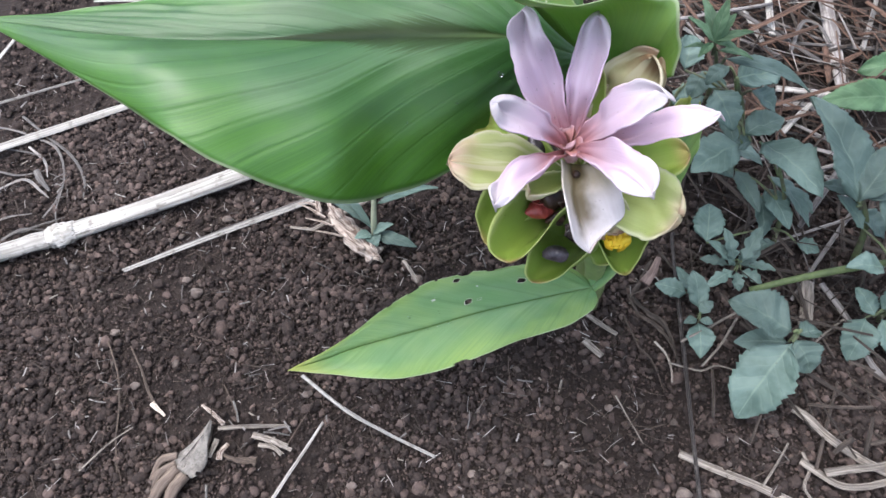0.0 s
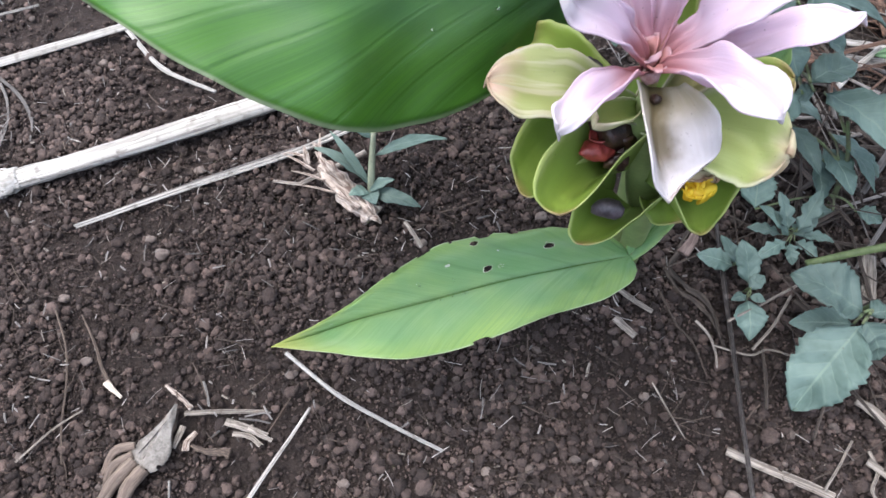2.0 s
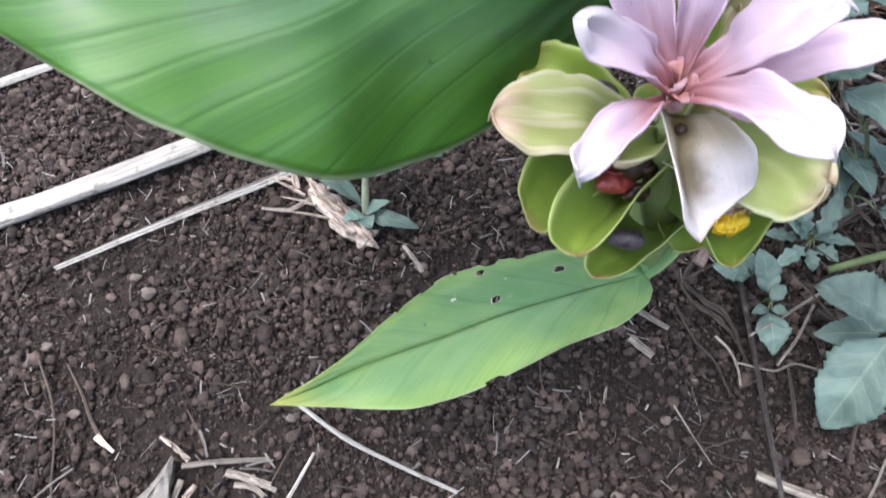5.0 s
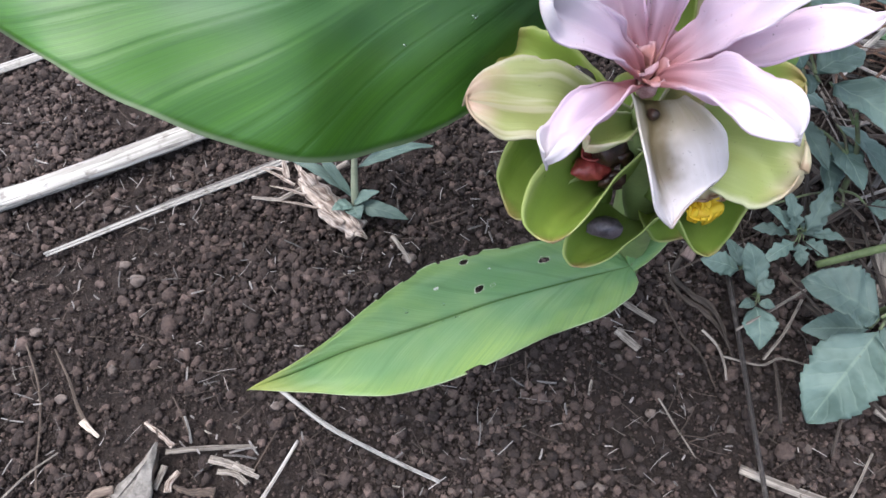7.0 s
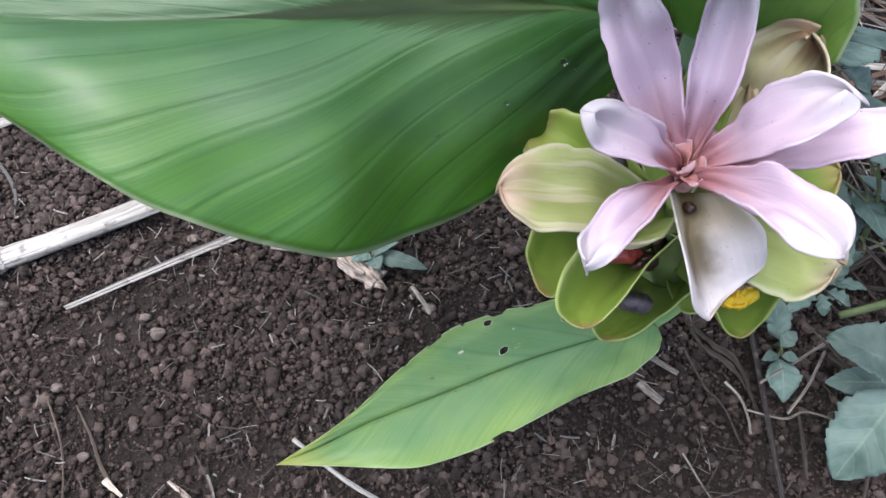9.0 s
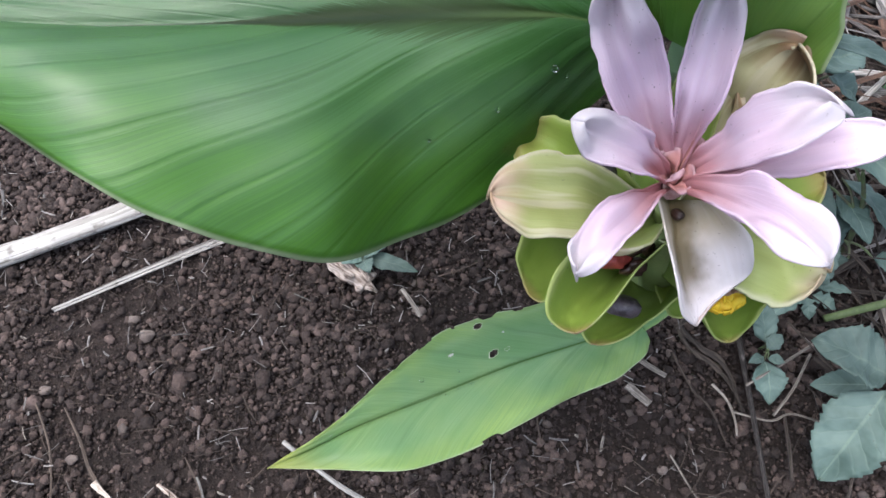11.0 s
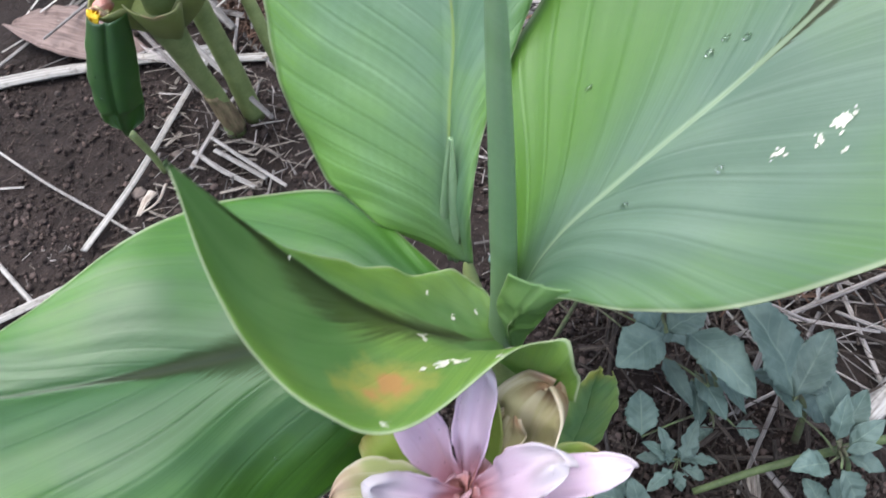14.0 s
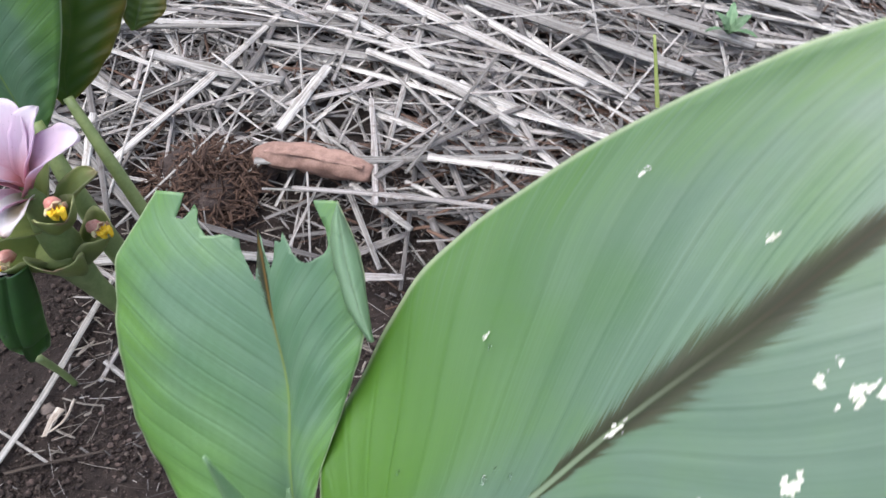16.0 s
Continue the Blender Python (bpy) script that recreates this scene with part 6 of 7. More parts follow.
floret(spike, (0.1810, 0.3115, 0.2270), (0.16, -0.75, 0.02), 0.0122)
under(blob("bud", (0.154, 0.335, 0.268), (0.0045, 0.0045, 0.005), M_HEART, 12, 0.5, AXIS), spike, "pinkish-brown heart of the crown")
# Dark blob placed to stand in for the hole at the bract's root
under(blob("bud", (0.1565, 0.327, 0.261), (0.0022, 0.0022, 0.0045), M_BUDDARK, 6, 0.3, (0.0, -0.5, 0.6)), spike, "near-black blob standing in for a dark hollow")
red_bud = under(tube("bud", [(0.149, 0.338, 0.217), (0.143, 0.334, 0.2195), (0.137, 0.331, 0.2215), (0.1315, 0.3285, 0.2225)], (0.0035, 0.0060, 0.0063, 0.0046, 0.0008), M_RED, 20, 16, 0.85, 0.25, 3), spike, "dull red bud with a pointed tip")
under(bract("bud_scale", (0.149, 0.340, 0.222), (0.136, 0.333, 0.2275), 0.012, M_RED, (0, 0, 1), rise=0.10, cup=0.6, nose=0.5, nv=14, nu=10, wavy=0.001, seed=71), red_bud)
# Remains of rot, near black to show the cup's dark gap as well
for k, (x, y, z, r) in enumerate(((0.150, 0.330, 0.215, 0.0055), (0.147, 0.342, 0.232, 0.006), (0.153, 0.334, 0.226, 0.005), (0.139, 0.341, 0.230, 0.0045))):
    under(blob("bud", (x, y, z), (r, r * 0.8, r * 1.2), M_BUDDARK, k + 31, 0.7, (-0.3, -0.3, 0.7)), spike, "dark rotting flower remains")
under(blob("bud", (0.147, 0.337, 0.228), (0.008, 0.008, 0.009), M_BUDDARK, 5, 0.4, (-0.3, -0.3, 0.7)), spike, "near-black blob standing in for a dark hollow")
under(blob("bud", (0.153, 0.328, 0.178), (0.0056, 0.0056, 0.0085), M_PURPLE, 7, 0.3, (0.8, -0.2, 0.3)), spike, "dark purple bud")
under(blob("bud", (0.139, 0.366, 0.238), (0.0042, 0.0042, 0.0065), M_PURPLE, 9, 0.3, (-0.5, 0.4, 0.4)), spike, "dark purple bud")


# ---- the second plant ----
second = thing("turmeric_plant", "turmeric plant with pink spike, yellow florets and hanging leaf", "plant", at=(-0.05, 0.87, 0))
under(tube("stem", [(-0.055, 0.862, -0.01), (-0.060, 0.858, 0.05), (-0.068, 0.850, 0.10), (-0.074, 0.845, 0.145), (-0.078, 0.838, 0.19)], (0.0115, 0.0105, 0.011, 0.015, 0.021), M_STEM, 24, 16, 1, 0.08, 3), second, "green flower stalk")
under(tube("sheath", [(-0.054, 0.863, 0.0), (-0.058, 0.859, 0.03), (-0.063, 0.855, 0.062)], (0.0125, 0.0118, 0.0102), M_SHEATH, 12, 14, 1, 0.1, 5), second, "dry brown sheath at the stalk's foot")
under(tube("stem", [(-0.035, 0.885, -0.01), (-0.042, 0.885, 0.07), (-0.052, 0.885, 0.15), (-0.060, 0.89, 0.23), (-0.075, 0.92, 0.28)], (0.0125, 0.012, 0.0115, 0.009, 0.006), M_STEM, 26, 14, 1, 0.05, 7), second, "thick green leaf stalk")
under(tube("stem", [(0.030, 0.868, -0.01), (0.008, 0.885, 0.09), (-0.011, 0.90, 0.178), (-0.024, 0.912, 0.235), (-0.045, 0.94, 0.29)], (0.0085, 0.0078, 0.0070, 0.0065, 0.005), M_STEM, 22, 10, 1, 0.05, 8), second, "thin green leaf stalk")
SPIKE = [(-0.074, 0.845, 0.15), (-0.070, 0.838, 0.20), (-0.067, 0.833, 0.25), (-0.066, 0.830, 0.282)]
top = under(tube("flower_spike", SPIKE, (0.014, 0.017, 0.012, 0.004), M_STEM, 20, 14, 1, 0.15, 9), second, "short green flower spike")
for seed, stations in (
    (61, (((-0.074, 0.842, 0.138), (-0.086, 0.838, 0.168), (-0.060, 0.838, 0.168)), ((-0.071, 0.826, 0.160), (-0.093, 0.818, 0.205), (-0.047, 0.816, 0.205)), ((-0.067, 0.805, 0.188), (-0.089, 0.802, 0.215), (-0.047, 0.800, 0.212)), ((-0.065, 0.793, 0.207), (-0.080, 0.793, 0.214), (-0.052, 0.792, 0.212)))),
    (62, (((-0.068, 0.845, 0.152), (-0.066, 0.828, 0.182), (-0.062, 0.856, 0.187)), ((-0.048, 0.842, 0.168), (-0.046, 0.821, 0.208), (-0.042, 0.859, 0.215)), ((-0.032, 0.838, 0.188), (-0.030, 0.819, 0.215), (-0.026, 0.853, 0.222)), ((-0.018, 0.833, 0.207), (-0.020, 0.821, 0.216), (-0.014, 0.842, 0.218)))),
    (63, (((-0.080, 0.842, 0.152), (-0.086, 0.856, 0.190), (-0.082, 0.828, 0.180)), ((-0.096, 0.832, 0.170), (-0.104, 0.847, 0.215), (-0.092, 0.812, 0.208)), ((-0.112, 0.820, 0.188), (-0.122, 0.832, 0.220), (-0.106, 0.800, 0.212)), ((-0.124, 0.806, 0.205), (-0.130, 0.816, 0.215), (-0.116, 0.797, 0.210)))),
    (64, (((-0.062, 0.830, 0.222), (-0.068, 0.814, 0.252), (-0.050, 0.839, 0.256)), ((-0.050, 0.818, 0.232), (-0.057, 0.799, 0.270), (-0.031, 0.822, 0.273)), ((-0.040, 0.804, 0.250), (-0.049, 0.787, 0.280), (-0.021, 0.806, 0.283)), ((-0.032, 0.793, 0.267), (-0.042, 0.786, 0.276), (-0.022, 0.794, 0.279)))),
):
    under(trough("green_bract", stations, M_GREEN_DULL, (0, -0.1, 1), 24, 16, seed), top)
for s, tip, w, mat, cup, rise, seed in (
    (0.45, (-0.114, 0.812, 0.246), 0.046, M_GREEN_DULL, 0.6, 0.05, 44), (0.45, (-0.014, 0.848, 0.276), 0.036, M_GREEN_DULL, 0.7, 0.12, 46), (0.5, (-0.06, 0.87, 0.29), 0.034, M_GREEN_DULL, 0.7, 0.2, 54),
    (0.80, (-0.113, 0.798, 0.266), 0.042, M_PINK_LIFTED, 0.5, 0.28, 47), (0.82, (-0.081, 0.784, 0.270), 0.034, M_WHITE, 0.5, 0.25, 48), (0.90, (-0.006, 0.836, 0.326), 0.046, M_PINK_LIFTED, 0.5, 0.25, 49),
    (0.92, (-0.124, 0.838, 0.330), 0.044, M_PINK_LIFTED, 0.5, 0.2, 50), (0.95, (-0.070, 0.872, 0.345), 0.040, M_PINK_LIFTED, 0.5, 0.15, 51), (0.97, (-0.040, 0.860, 0.342), 0.034, M_PINK_LIFTED, 0.6, 0.1, 52), (0.98, (-0.092, 0.812, 0.322), 0.030, M_PINK, 0.6, 0.15, 53)):
    kind = "green_bract" if mat == M_GREEN_DULL else "pink_bract"
    under(bract(kind, spline(SPIKE, s), tip, w, mat, (0, -0.1, 1), rise=rise, cup=cup, droop=0.06, nose=0.85, nv=20, nu=12, seed=seed), top)
for c, d in (((-0.026, 0.832, 0.214), (0.6, -0.45, 0.35)), ((-0.117, 0.808, 0.208), (-0.4, -0.7, 0.25)), ((-0.034, 0.797, 0.280), (0.4, -0.7, 0.4))):
    floret(top, c, d, 0.0115)
    under(blob("calyx", Vector(c) - Vector(d).normalized() * 0.010 + Vector((0, 0, 0.004)), (0.007, 0.007, 0.010), M_CALYX, 4, 0.2, d), top, "pinkish red calyx")
under(tube("leaf_stalk", [(-0.130, 0.804, 0.0), (-0.134, 0.803, 0.03), (-0.141, 0.799, 0.068)], (0.0036, 0.0038, 0.0045), M_STEM, 12, 9), second)
HANG = [
    ((-0.142, 0.792, 0.070), (-0.147, 0.797, 0.074), (-0.137, 0.797, 0.074)),
    ((-0.140, 0.786, 0.090), (-0.160, 0.800, 0.088), (-0.119, 0.800, 0.088)),
    ((-0.132, 0.786, 0.130), (-0.156, 0.802, 0.130), (-0.108, 0.802, 0.130)),
    ((-0.122, 0.790, 0.168), (-0.144, 0.804, 0.168), (-0.098, 0.804, 0.168)),
    ((-0.110, 0.796, 0.205), (-0.128, 0.808, 0.205), (-0.092, 0.808, 0.205)),
]
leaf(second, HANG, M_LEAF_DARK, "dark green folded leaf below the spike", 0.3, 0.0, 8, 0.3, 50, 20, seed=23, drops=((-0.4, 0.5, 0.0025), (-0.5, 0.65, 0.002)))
TOPLEAF = [
    ((-0.087, 0.930, 0.250), (-0.091, 0.930, 0.250), (-0.083, 0.930, 0.250)),
    ((-0.092, 0.938, 0.300), (-0.125, 0.935, 0.295), (-0.055, 0.932, 0.290)),
    ((-0.095, 0.945, 0.350), (-0.150, 0.945, 0.350), (-0.037, 0.938, 0.325)),
    ((-0.095, 0.955, 0.400), (-0.160, 0.955, 0.400), (-0.014, 0.950, 0.385)),
    ((-0.090, 0.970, 0.470), (-0.150, 0.970, 0.470), (0.000, 0.965, 0.460)),
    ((-0.070, 1.000, 0.560), (-0.070, 1.000, 0.560), (-0.070, 1.000, 0.560)),
]
leaf(second, TOPLEAF, M_LEAF_PLAIN, "upright green leaf with a dark midrib behind the spike", 0.08, 0.0006, 12, 0.6, 60, 24, seed=26)
OLD = [
    ((-0.062, 0.968, 0.262), (-0.066, 0.968, 0.262), (-0.058, 0.968, 0.262)),
    ((-0.050, 0.975, 0.300), (-0.075, 0.970, 0.290), (-0.018, 0.978, 0.292)),
    ((-0.030, 0.985, 0.340), (-0.065, 0.980, 0.345), (0.012, 0.990, 0.330)),
    ((-0.015, 0.995, 0.390), (-0.050, 0.990, 0.400), (0.030, 1.000, 0.375)),
    ((0.010, 1.020, 0.460), (0.010, 1.020, 0.460), (0.010, 1.020, 0.460)),
]
leaf(second, OLD, M_LEAF_OLD, "glossy dark leaf turning yellow and brown at its base", 0.1, 0.0012, 8, 0.4, 50, 20, seed=29)
SIDE = [
    ((0.020, 1.000, 0.318), (0.017, 1.000, 0.318), (0.023, 1.000, 0.318)),
    ((0.030, 1.004, 0.336), (0.012, 1.004, 0.344), (0.050, 1.000, 0.330)),
    ((0.042, 1.010, 0.356), (0.022, 1.012, 0.368), (0.060, 1.006, 0.346)),
    ((0.060, 1.020, 0.380), (0.060, 1.020, 0.380), (0.060, 1.020, 0.380)),
]
leaf(second, SIDE, M_LEAF_OLD, "small yellow-green leaf with brown edges", 0.1, 0.001, 8, 0.4, 30, 14, seed=31)


# ---- weeds ----
def weed_leaf(base, tip, width, seed, teeth=8, droop=0.12, lobes=0.0, material=None):
    """A toothed leaf; lobes cuts it towards the midrib."""
    base, tip = Vector(base), Vector(tip)
    d = tip - base
    length = d.length
    side = d.cross(Vector((0, 0, 1))).normalized()
    normal = side.cross(d).normalized()
    roll = 0.5 * noise.noise(Vector((seed * 3.3, 0.5, 0)))
    side, normal = side * math.cos(roll) + normal * math.sin(roll), normal * math.cos(roll) - side * math.sin(roll)
    nv, nu = 56, 10
    verts, uvs = [], []
    for k in range(nv + 1):
        v = k / nv
        w = 0.5 * width * max(0.02, math.sin(math.pi * min(1, v ** 0.75)) ** 0.75)
        saw = (v * teeth) % 1.0
        w *= 1 - 0.10 * saw * (v > 0.08) * (0.5 + noise.noise(Vector((v * 7, seed, 2))) + 0.5) + 0.16 * noise.noise(Vector((v * 5, seed * 1.9, 6))) - lobes * (0.5 + 0.5 * math.cos(v * 3.2 * 6.2832)) * (1 - v)
        c = base + d * v + normal * length * (0.30 * v * (1 - v) - droop * v * v)
        for j in range(nu + 1):
            u = 2 * j / nu - 1
            lift = 0.22 * w * abs(u) + 0.05 * w * math.sin(v * 22 - abs(u) * 3)
            lift += 0.12 * width * noise.noise(Vector((u * 1.2 + seed, v * 2.5, seed * 1.7)))
            verts.append(c + side * w * u + normal * lift + d * 0.08 * abs(u) * (1 - v))
            uvs.append((u, v))
    row = nu + 1
    faces = [(k * row + j, k * row + j + 1, (k + 1) * row + j + 1, (k + 1) * row + j) for k in range(nv) for j in range(nu)]
    return thick(mesh_object("leaf", verts, faces, material or M_WEED, uvs), 0.0004)


def weed(root, label, leaves, stem_radius=0.0018, lobes=0.0, teeth=8, name="weed", leaf_material=None):
    ob = thing(name, label, "weed", "weeds beside the turmeric", (*root, 0))
    rx, ry = root
    base = Vector((rx, ry, relief(rx, ry) - 0.004))
    heights = sorted(leaves, key=lambda q: q[2])
    crown = Vector((sum(q[0] for q in leaves) / len(leaves), sum(q[1] for q in leaves) / len(leaves), heights[-1][2]))
    under(tube("stem", [base, base.lerp(crown, 0.5) + Vector((0.004, 0.002, 0.01)), crown], (stem_radius * 1.3, stem_radius, stem_radius * 0.6), M_STEM_PURPLE, 14, 8), ob)
    for i, (a, b, c, x, y, z, w) in enumerate(leaves):
        s = min(1.0, max(0.1, (c - base.z) / max(0.01, crown.z - base.z)))
        joint = base.lerp(crown, s * 0.9)
        foot = Vector((a, b, c))
        under(tube("leaf_stalk", [joint, joint.lerp(foot, 0.5) + Vector((0, 0, 0.004)), foot], (stem_radius * 0.6, stem_radius * 0.5, stem_radius * 0.45), M_STEM_PURPLE, 8, 6), ob)
        under(weed_leaf((a, b, c), (x, y, z), w, root[0] * 31 + i * 1.7, teeth, 0.10, lobes, leaf_material), ob)
    return ob


weed((0.377, 0.357), "grey-green toothed weed with broad leaves leaning over bare soil", (
    (0.346, 0.33, 0.055, 0.3, 0.352, 0.07, 0.044), (0.347, 0.325, 0.048, 0.304, 0.277, 0.012, 0.050),
    (0.351, 0.328, 0.046, 0.364, 0.306, 0.03, 0.031), (0.352, 0.333, 0.03, 0.313, 0.338, 0.022, 0.022),
    (0.352, 0.331, 0.05, 0.371, 0.334, 0.05, 0.02)), 0.0022, 0.08, 11)
weed((0.296, 0.374), "small light green weed seedling on the soil", (
    (0.29, 0.369, 0.02, 0.288, 0.398, 0.034, 0.02), (0.289, 0.358, 0.014, 0.288, 0.329, 0.01, 0.023),
    (0.289, 0.363, 0.022, 0.301, 0.373, 0.026, 0.011), (0.287, 0.359, 0.02, 0.275, 0.355, 0.022, 0.008),
    (0.289, 0.358, 0.02, 0.299, 0.354, 0.022, 0.008)), 0.001, 0.0, 8)
weed((0.291, 0.397), "low grey weed leaf beside the dark twig", (
    (0.284, 0.386, 0.015, 0.258, 0.394, 0.02, 0.019), (0.286, 0.388, 0.015, 0.279, 0.411, 0.02, 0.012)), 0.001, 0.1, 7)
weed((0.336, 0.422), "small grey-green weed with finely lobed leaves", (
    (0.328, 0.41, 0.02, 0.303, 0.421, 0.045, 0.016), (0.326, 0.405, 0.02, 0.301, 0.391, 0.02, 0.014),
    (0.331, 0.41, 0.02, 0.349, 0.421, 0.03, 0.016), (0.328, 0.404, 0.02, 0.329, 0.388, 0.015, 0.013),
    (0.332, 0.405, 0.02, 0.351, 0.396, 0.015, 0.014), (0.324, 0.409, 0.03, 0.316, 0.429, 0.05, 0.014),
    (0.33, 0.407, 0.03, 0.347, 0.432, 0.05, 0.016), (0.338, 0.41, 0.02, 0.363, 0.407, 0.02, 0.013),
    (0.323, 0.411, 0.02, 0.3, 0.419, 0.02, 0.013)), 0.001, 0.55, 6)
weed((0.359, 0.539), "leafy blue-grey weed close to the turmeric stem", (
    (0.315, 0.518, 0.135, 0.356, 0.529, 0.135, 0.034), (0.301, 0.518, 0.125, 0.315, 0.484, 0.115, 0.031),
    (0.312, 0.529, 0.14, 0.293, 0.521, 0.13, 0.017), (0.323, 0.481, 0.11, 0.354, 0.492, 0.12, 0.03),
    (0.283, 0.546, 0.12, 0.293, 0.581, 0.13, 0.026), (0.298, 0.543, 0.12, 0.286, 0.522, 0.11, 0.021),
    (0.331, 0.493, 0.085, 0.289, 0.478, 0.07, 0.041), (0.337, 0.491, 0.09, 0.326, 0.493, 0.08, 0.019),
    (0.334, 0.521, 0.12, 0.355, 0.507, 0.11, 0.027)), 0.0024, 0.05, 9)
weed((0.378, 0.446), "grey-green weed with large notched leaves", (
    (0.344, 0.491, 0.09, 0.375, 0.427, 0.105, 0.043), (0.331, 0.485, 0.06, 0.343, 0.441, 0.06, 0.018),
    (0.357, 0.473, 0.05, 0.37, 0.431, 0.05, 0.022), (0.358, 0.478, 0.06, 0.39, 0.434, 0.05, 0.024),
    (0.356, 0.471, 0.04, 0.355, 0.433, 0.03, 0.024), (0.308, 0.434, 0.02, 0.315, 0.471, 0.03, 0.029),
    (0.377, 0.47, 0.05, 0.393, 0.446, 0.05, 0.015), (0.368, 0.433, 0.02, 0.346, 0.428, 0.02, 0.016),
    (0.386, 0.433, 0.02, 0.404, 0.424, 0.02, 0.018)), 0.002, 0.28, 8)
weed((0.346, 0.622), "bright weed with a rosette of narrow leaves", (
    (0.283, 0.508, 0.185, 0.279, 0.543, 0.2, 0.011), (0.283, 0.508, 0.185, 0.298, 0.523, 0.2, 0.009),
    (0.283, 0.508, 0.185, 0.31, 0.51, 0.195, 0.008), (0.283, 0.508, 0.185, 0.264, 0.521, 0.2, 0.008),
    (0.283, 0.508, 0.185, 0.271, 0.499, 0.18, 0.007), (0.283, 0.508, 0.185, 0.291, 0.528, 0.21, 0.01),
    (0.283, 0.508, 0.185, 0.304, 0.507, 0.18, 0.009), (0.289, 0.51, 0.175, 0.318, 0.508, 0.17, 0.008),
    (0.281, 0.508, 0.18, 0.263, 0.511, 0.18, 0.007)), 0.002, 0.0, 7, leaf_material=M_WEED_BRIGHT)
weed((0.355, 0.654), "weed with one long curved grey-green leaf", (
    (0.298, 0.512, 0.165, 0.372, 0.5, 0.145, 0.015),), 0.0015, 0.0, 16)
weed((0.441, 0.421), "tall toothed grey-green weed in the litter", (
    (0.408, 0.426, 0.085, 0.378, 0.498, 0.139, 0.048), (0.409, 0.438, 0.085, 0.39, 0.455, 0.08, 0.019),
    (0.424, 0.438, 0.06, 0.446, 0.419, 0.05, 0.028), (0.411, 0.431, 0.09, 0.441, 0.442, 0.09, 0.027),
    (0.407, 0.426, 0.09, 0.44, 0.464, 0.12, 0.032)), 0.0026, 0.12, 12)
weed((0.45, 0.37), "toothed grey weed leaf hanging over the litter", (
    (0.424, 0.359, 0.02, 0.408, 0.327, 0.006, 0.032), (0.428, 0.358, 0.025, 0.421, 0.383, 0.03, 0.022),
    (0.437, 0.358, 0.02, 0.449, 0.324, 0.01, 0.027), (0.433, 0.361, 0.03, 0.461, 0.376, 0.03, 0.022)), 0.0018, 0.1, 9)
weed((0.543, 0.588), "weed with smooth bright green oval leaves", (
    (0.523, 0.591, 0.03, 0.437, 0.581, 0.045, 0.035), (0.552, 0.636, 0.03, 0.49, 0.626, 0.04, 0.035),
    (0.543, 0.603, 0.03, 0.584, 0.617, 0.04, 0.037)), 0.002, 0.0, 40, leaf_material=M_WEED_OVAL)
weed((0.461, 0.372), "upright pale weed with rosette of toothed leaves", (
    (0.44, 0.403, 0.065, 0.433, 0.453, 0.1, 0.028), (0.442, 0.402, 0.065, 0.463, 0.425, 0.09, 0.022),
    (0.429, 0.384, 0.06, 0.396, 0.381, 0.07, 0.022), (0.442, 0.392, 0.07, 0.465, 0.401, 0.09, 0.017),
    (0.438, 0.384, 0.07, 0.462, 0.372, 0.07, 0.017), (0.43, 0.376, 0.07, 0.441, 0.352, 0.05, 0.025),
    (0.438, 0.388, 0.07, 0.457, 0.385, 0.085, 0.01), (0.423, 0.42, 0.06, 0.402, 0.442, 0.08, 0.018),
    (0.435, 0.397, 0.07, 0.441, 0.419, 0.1, 0.016)), 0.002, 0.15, 9)
weed((0.26, 0.545), "grey-green weed behind the turmeric stem", (
    (0.299, 0.58, 0.07, 0.3, 0.538, 0.06, 0.03), (0.305, 0.575, 0.08, 0.335, 0.569, 0.08, 0.02),
    (0.323, 0.561, 0.07, 0.339, 0.516, 0.06, 0.026), (0.266, 0.569, 0.05, 0.287, 0.554, 0.05, 0.017),
    (0.218, 0.63, 0.03, 0.216, 0.601, 0.03, 0.019), (0.308, 0.521, 0.05, 0.333, 0.486, 0.05, 0.029),
    (0.328, 0.519, 0.05, 0.358, 0.493, 0.06, 0.023)), 0.0018, 0.08, 8)
weed((0.869, 1.306), "small pale green weed growing through the straw mulch", ((0.826, 1.247, 0.06, 0.807, 1.267, 0.09, 0.02), (0.826, 1.247, 0.06, 0.855, 1.25, 0.09, 0.02), (0.826, 1.247, 0.06, 0.846, 1.293, 0.09, 0.018), (0.826, 1.247, 0.06, 0.771, 1.226, 0.09, 0.016), (0.826, 1.247, 0.06, 0.84, 1.197, 0.09, 0.016)), 0.002, 0.2, 7, leaf_material=M_WEED_BRIGHT)
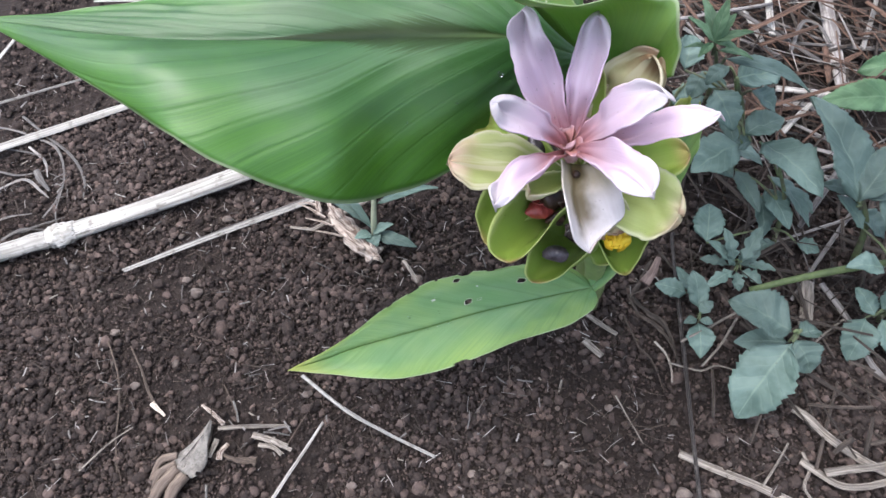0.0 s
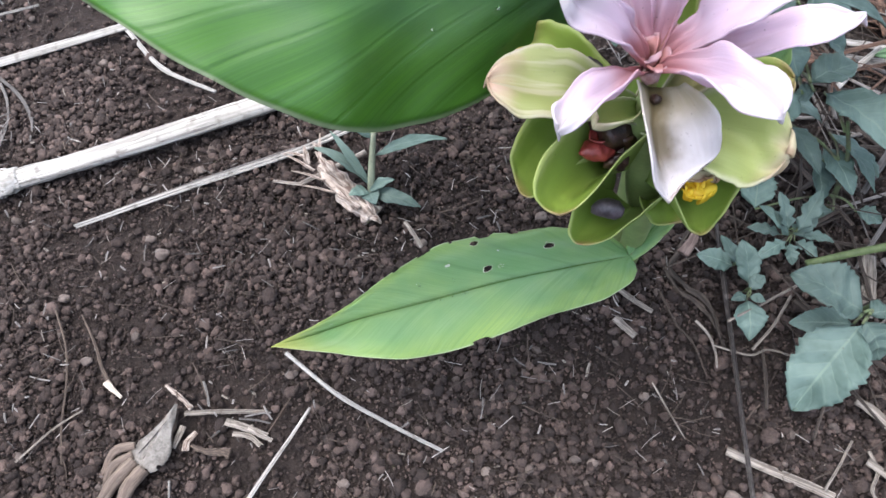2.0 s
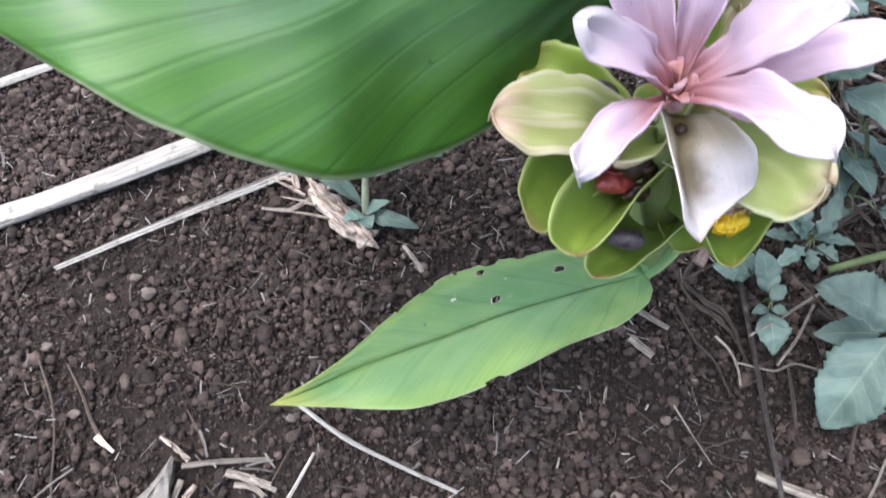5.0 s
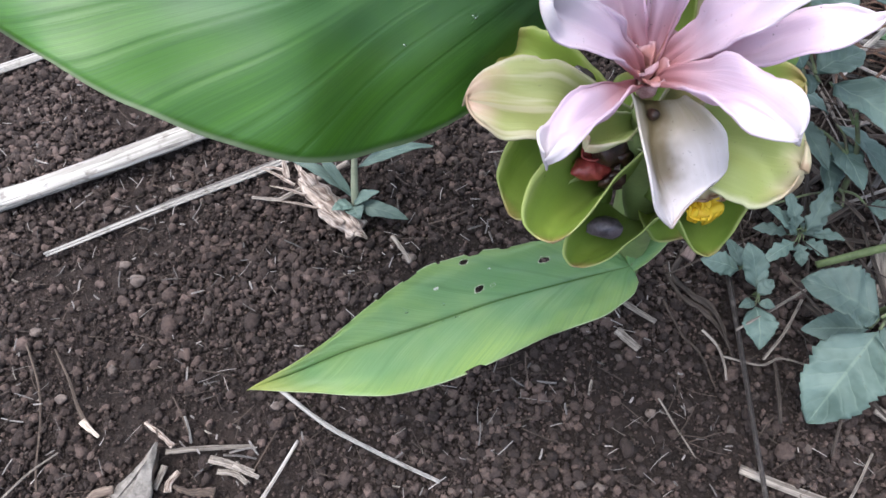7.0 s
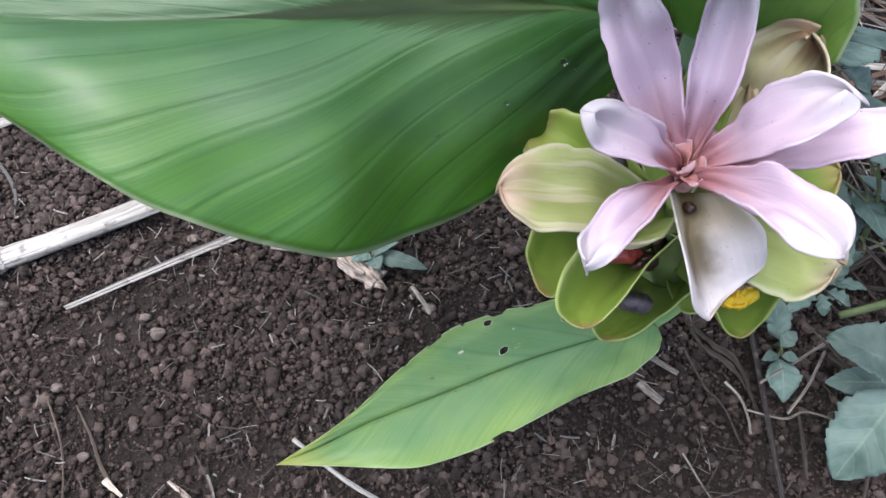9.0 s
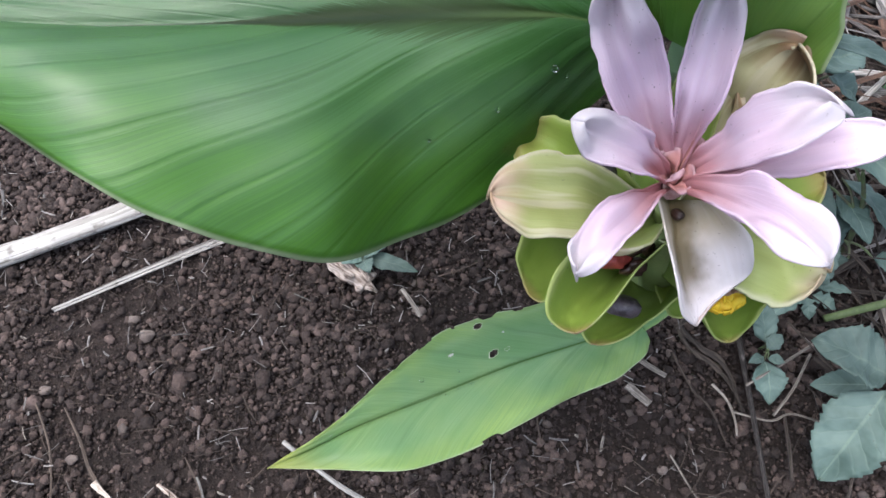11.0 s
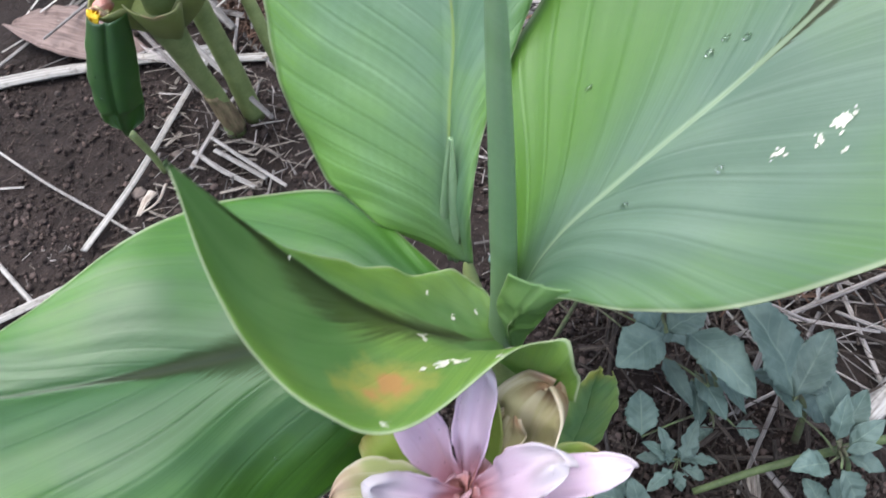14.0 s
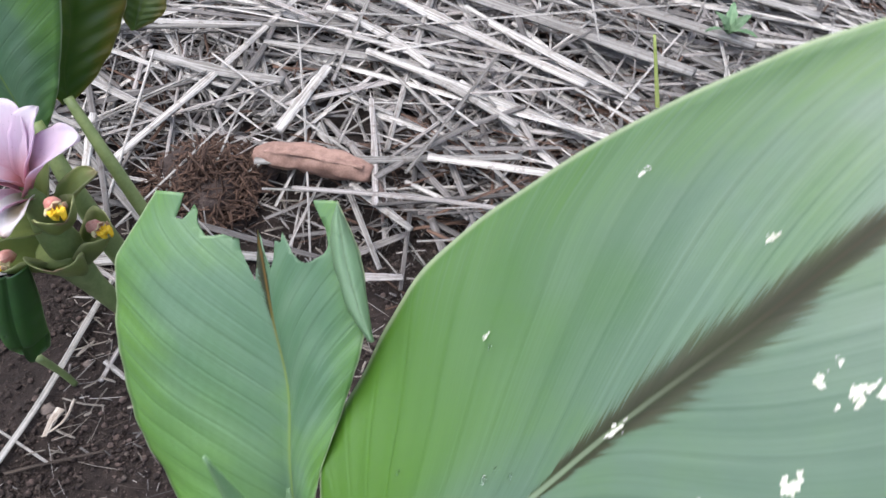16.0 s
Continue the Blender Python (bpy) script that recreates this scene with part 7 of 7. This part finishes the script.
sprout = thing("grass_stem", "single upright yellow-green grass stem in the straw", "grass", at=(0.666, 1.114, 0))
under(tube("stem", [(0.666, 1.114, -0.005), (0.666, 1.114, 0.03), (0.659, 1.166, 0.13)], (0.0042, 0.0038, 0.0022), plain_material("grass_stem", (0.20, 0.26, 0.06), (0.30, 0.34, 0.11), 90), 16, 8), sprout)
runner = thing("weed_runner", "green creeping weed stem lying across the litter", "weed", "weeds beside the turmeric", (0.6, 0.41, 0))
under(tube("stem", [(0.335, 0.385, 0.022), (0.385, 0.392, 0.034), (0.438, 0.396, 0.045), (0.52, 0.405, 0.035), (0.60, 0.41, 0.01)], (0.0026, 0.003, 0.0034, 0.0034, 0.003), plain_material("runner_stem", (0.055, 0.080, 0.028), (0.10, 0.135, 0.048), 80), 24, 9), runner)


def seedling():
    ob = thing("seedling", "small grey-green grass-like seedling with oval leaves", "seedling", at=(0.007, 0.458, 0))
    z = relief(0.007, 0.458)
    under(tube("stem", [(0.007, 0.458, z), (0.008, 0.462, z + 0.02), (0.012, 0.478, z + 0.058)], (0.0034, 0.003, 0.002), plain_material("seedling_stem", (0.20, 0.22, 0.15), (0.30, 0.32, 0.22), 90), 14, 9), ob)
    for i, (b, t, w) in enumerate((((0.011, 0.470, 0.035), (0.068, 0.490, 0.038), 0.013), ((0.011, 0.474, 0.05), (-0.012, 0.502, 0.07), 0.018), ((0.007, 0.460, 0.012), (-0.035, 0.480, 0.036), 0.013), ((0.007, 0.458, 0.010), (-0.024, 0.490, 0.042), 0.008),
                                   ((0.006, 0.454, 0.008), (0.048, 0.441, 0.010), 0.014), ((0.006, 0.454, 0.008), (0.012, 0.438, 0.016), 0.015), ((0.006, 0.454, 0.008), (-0.008, 0.446, 0.018), 0.013), ((0.006, 0.455, 0.008), (0.026, 0.458, 0.022), 0.012), ((0.012, 0.478, 0.058), (0.03, 0.51, 0.07), 0.016))):
        under(weed_leaf(b, t, w, i * 2.1 + 4, 40, 0.08), ob)


seedling()
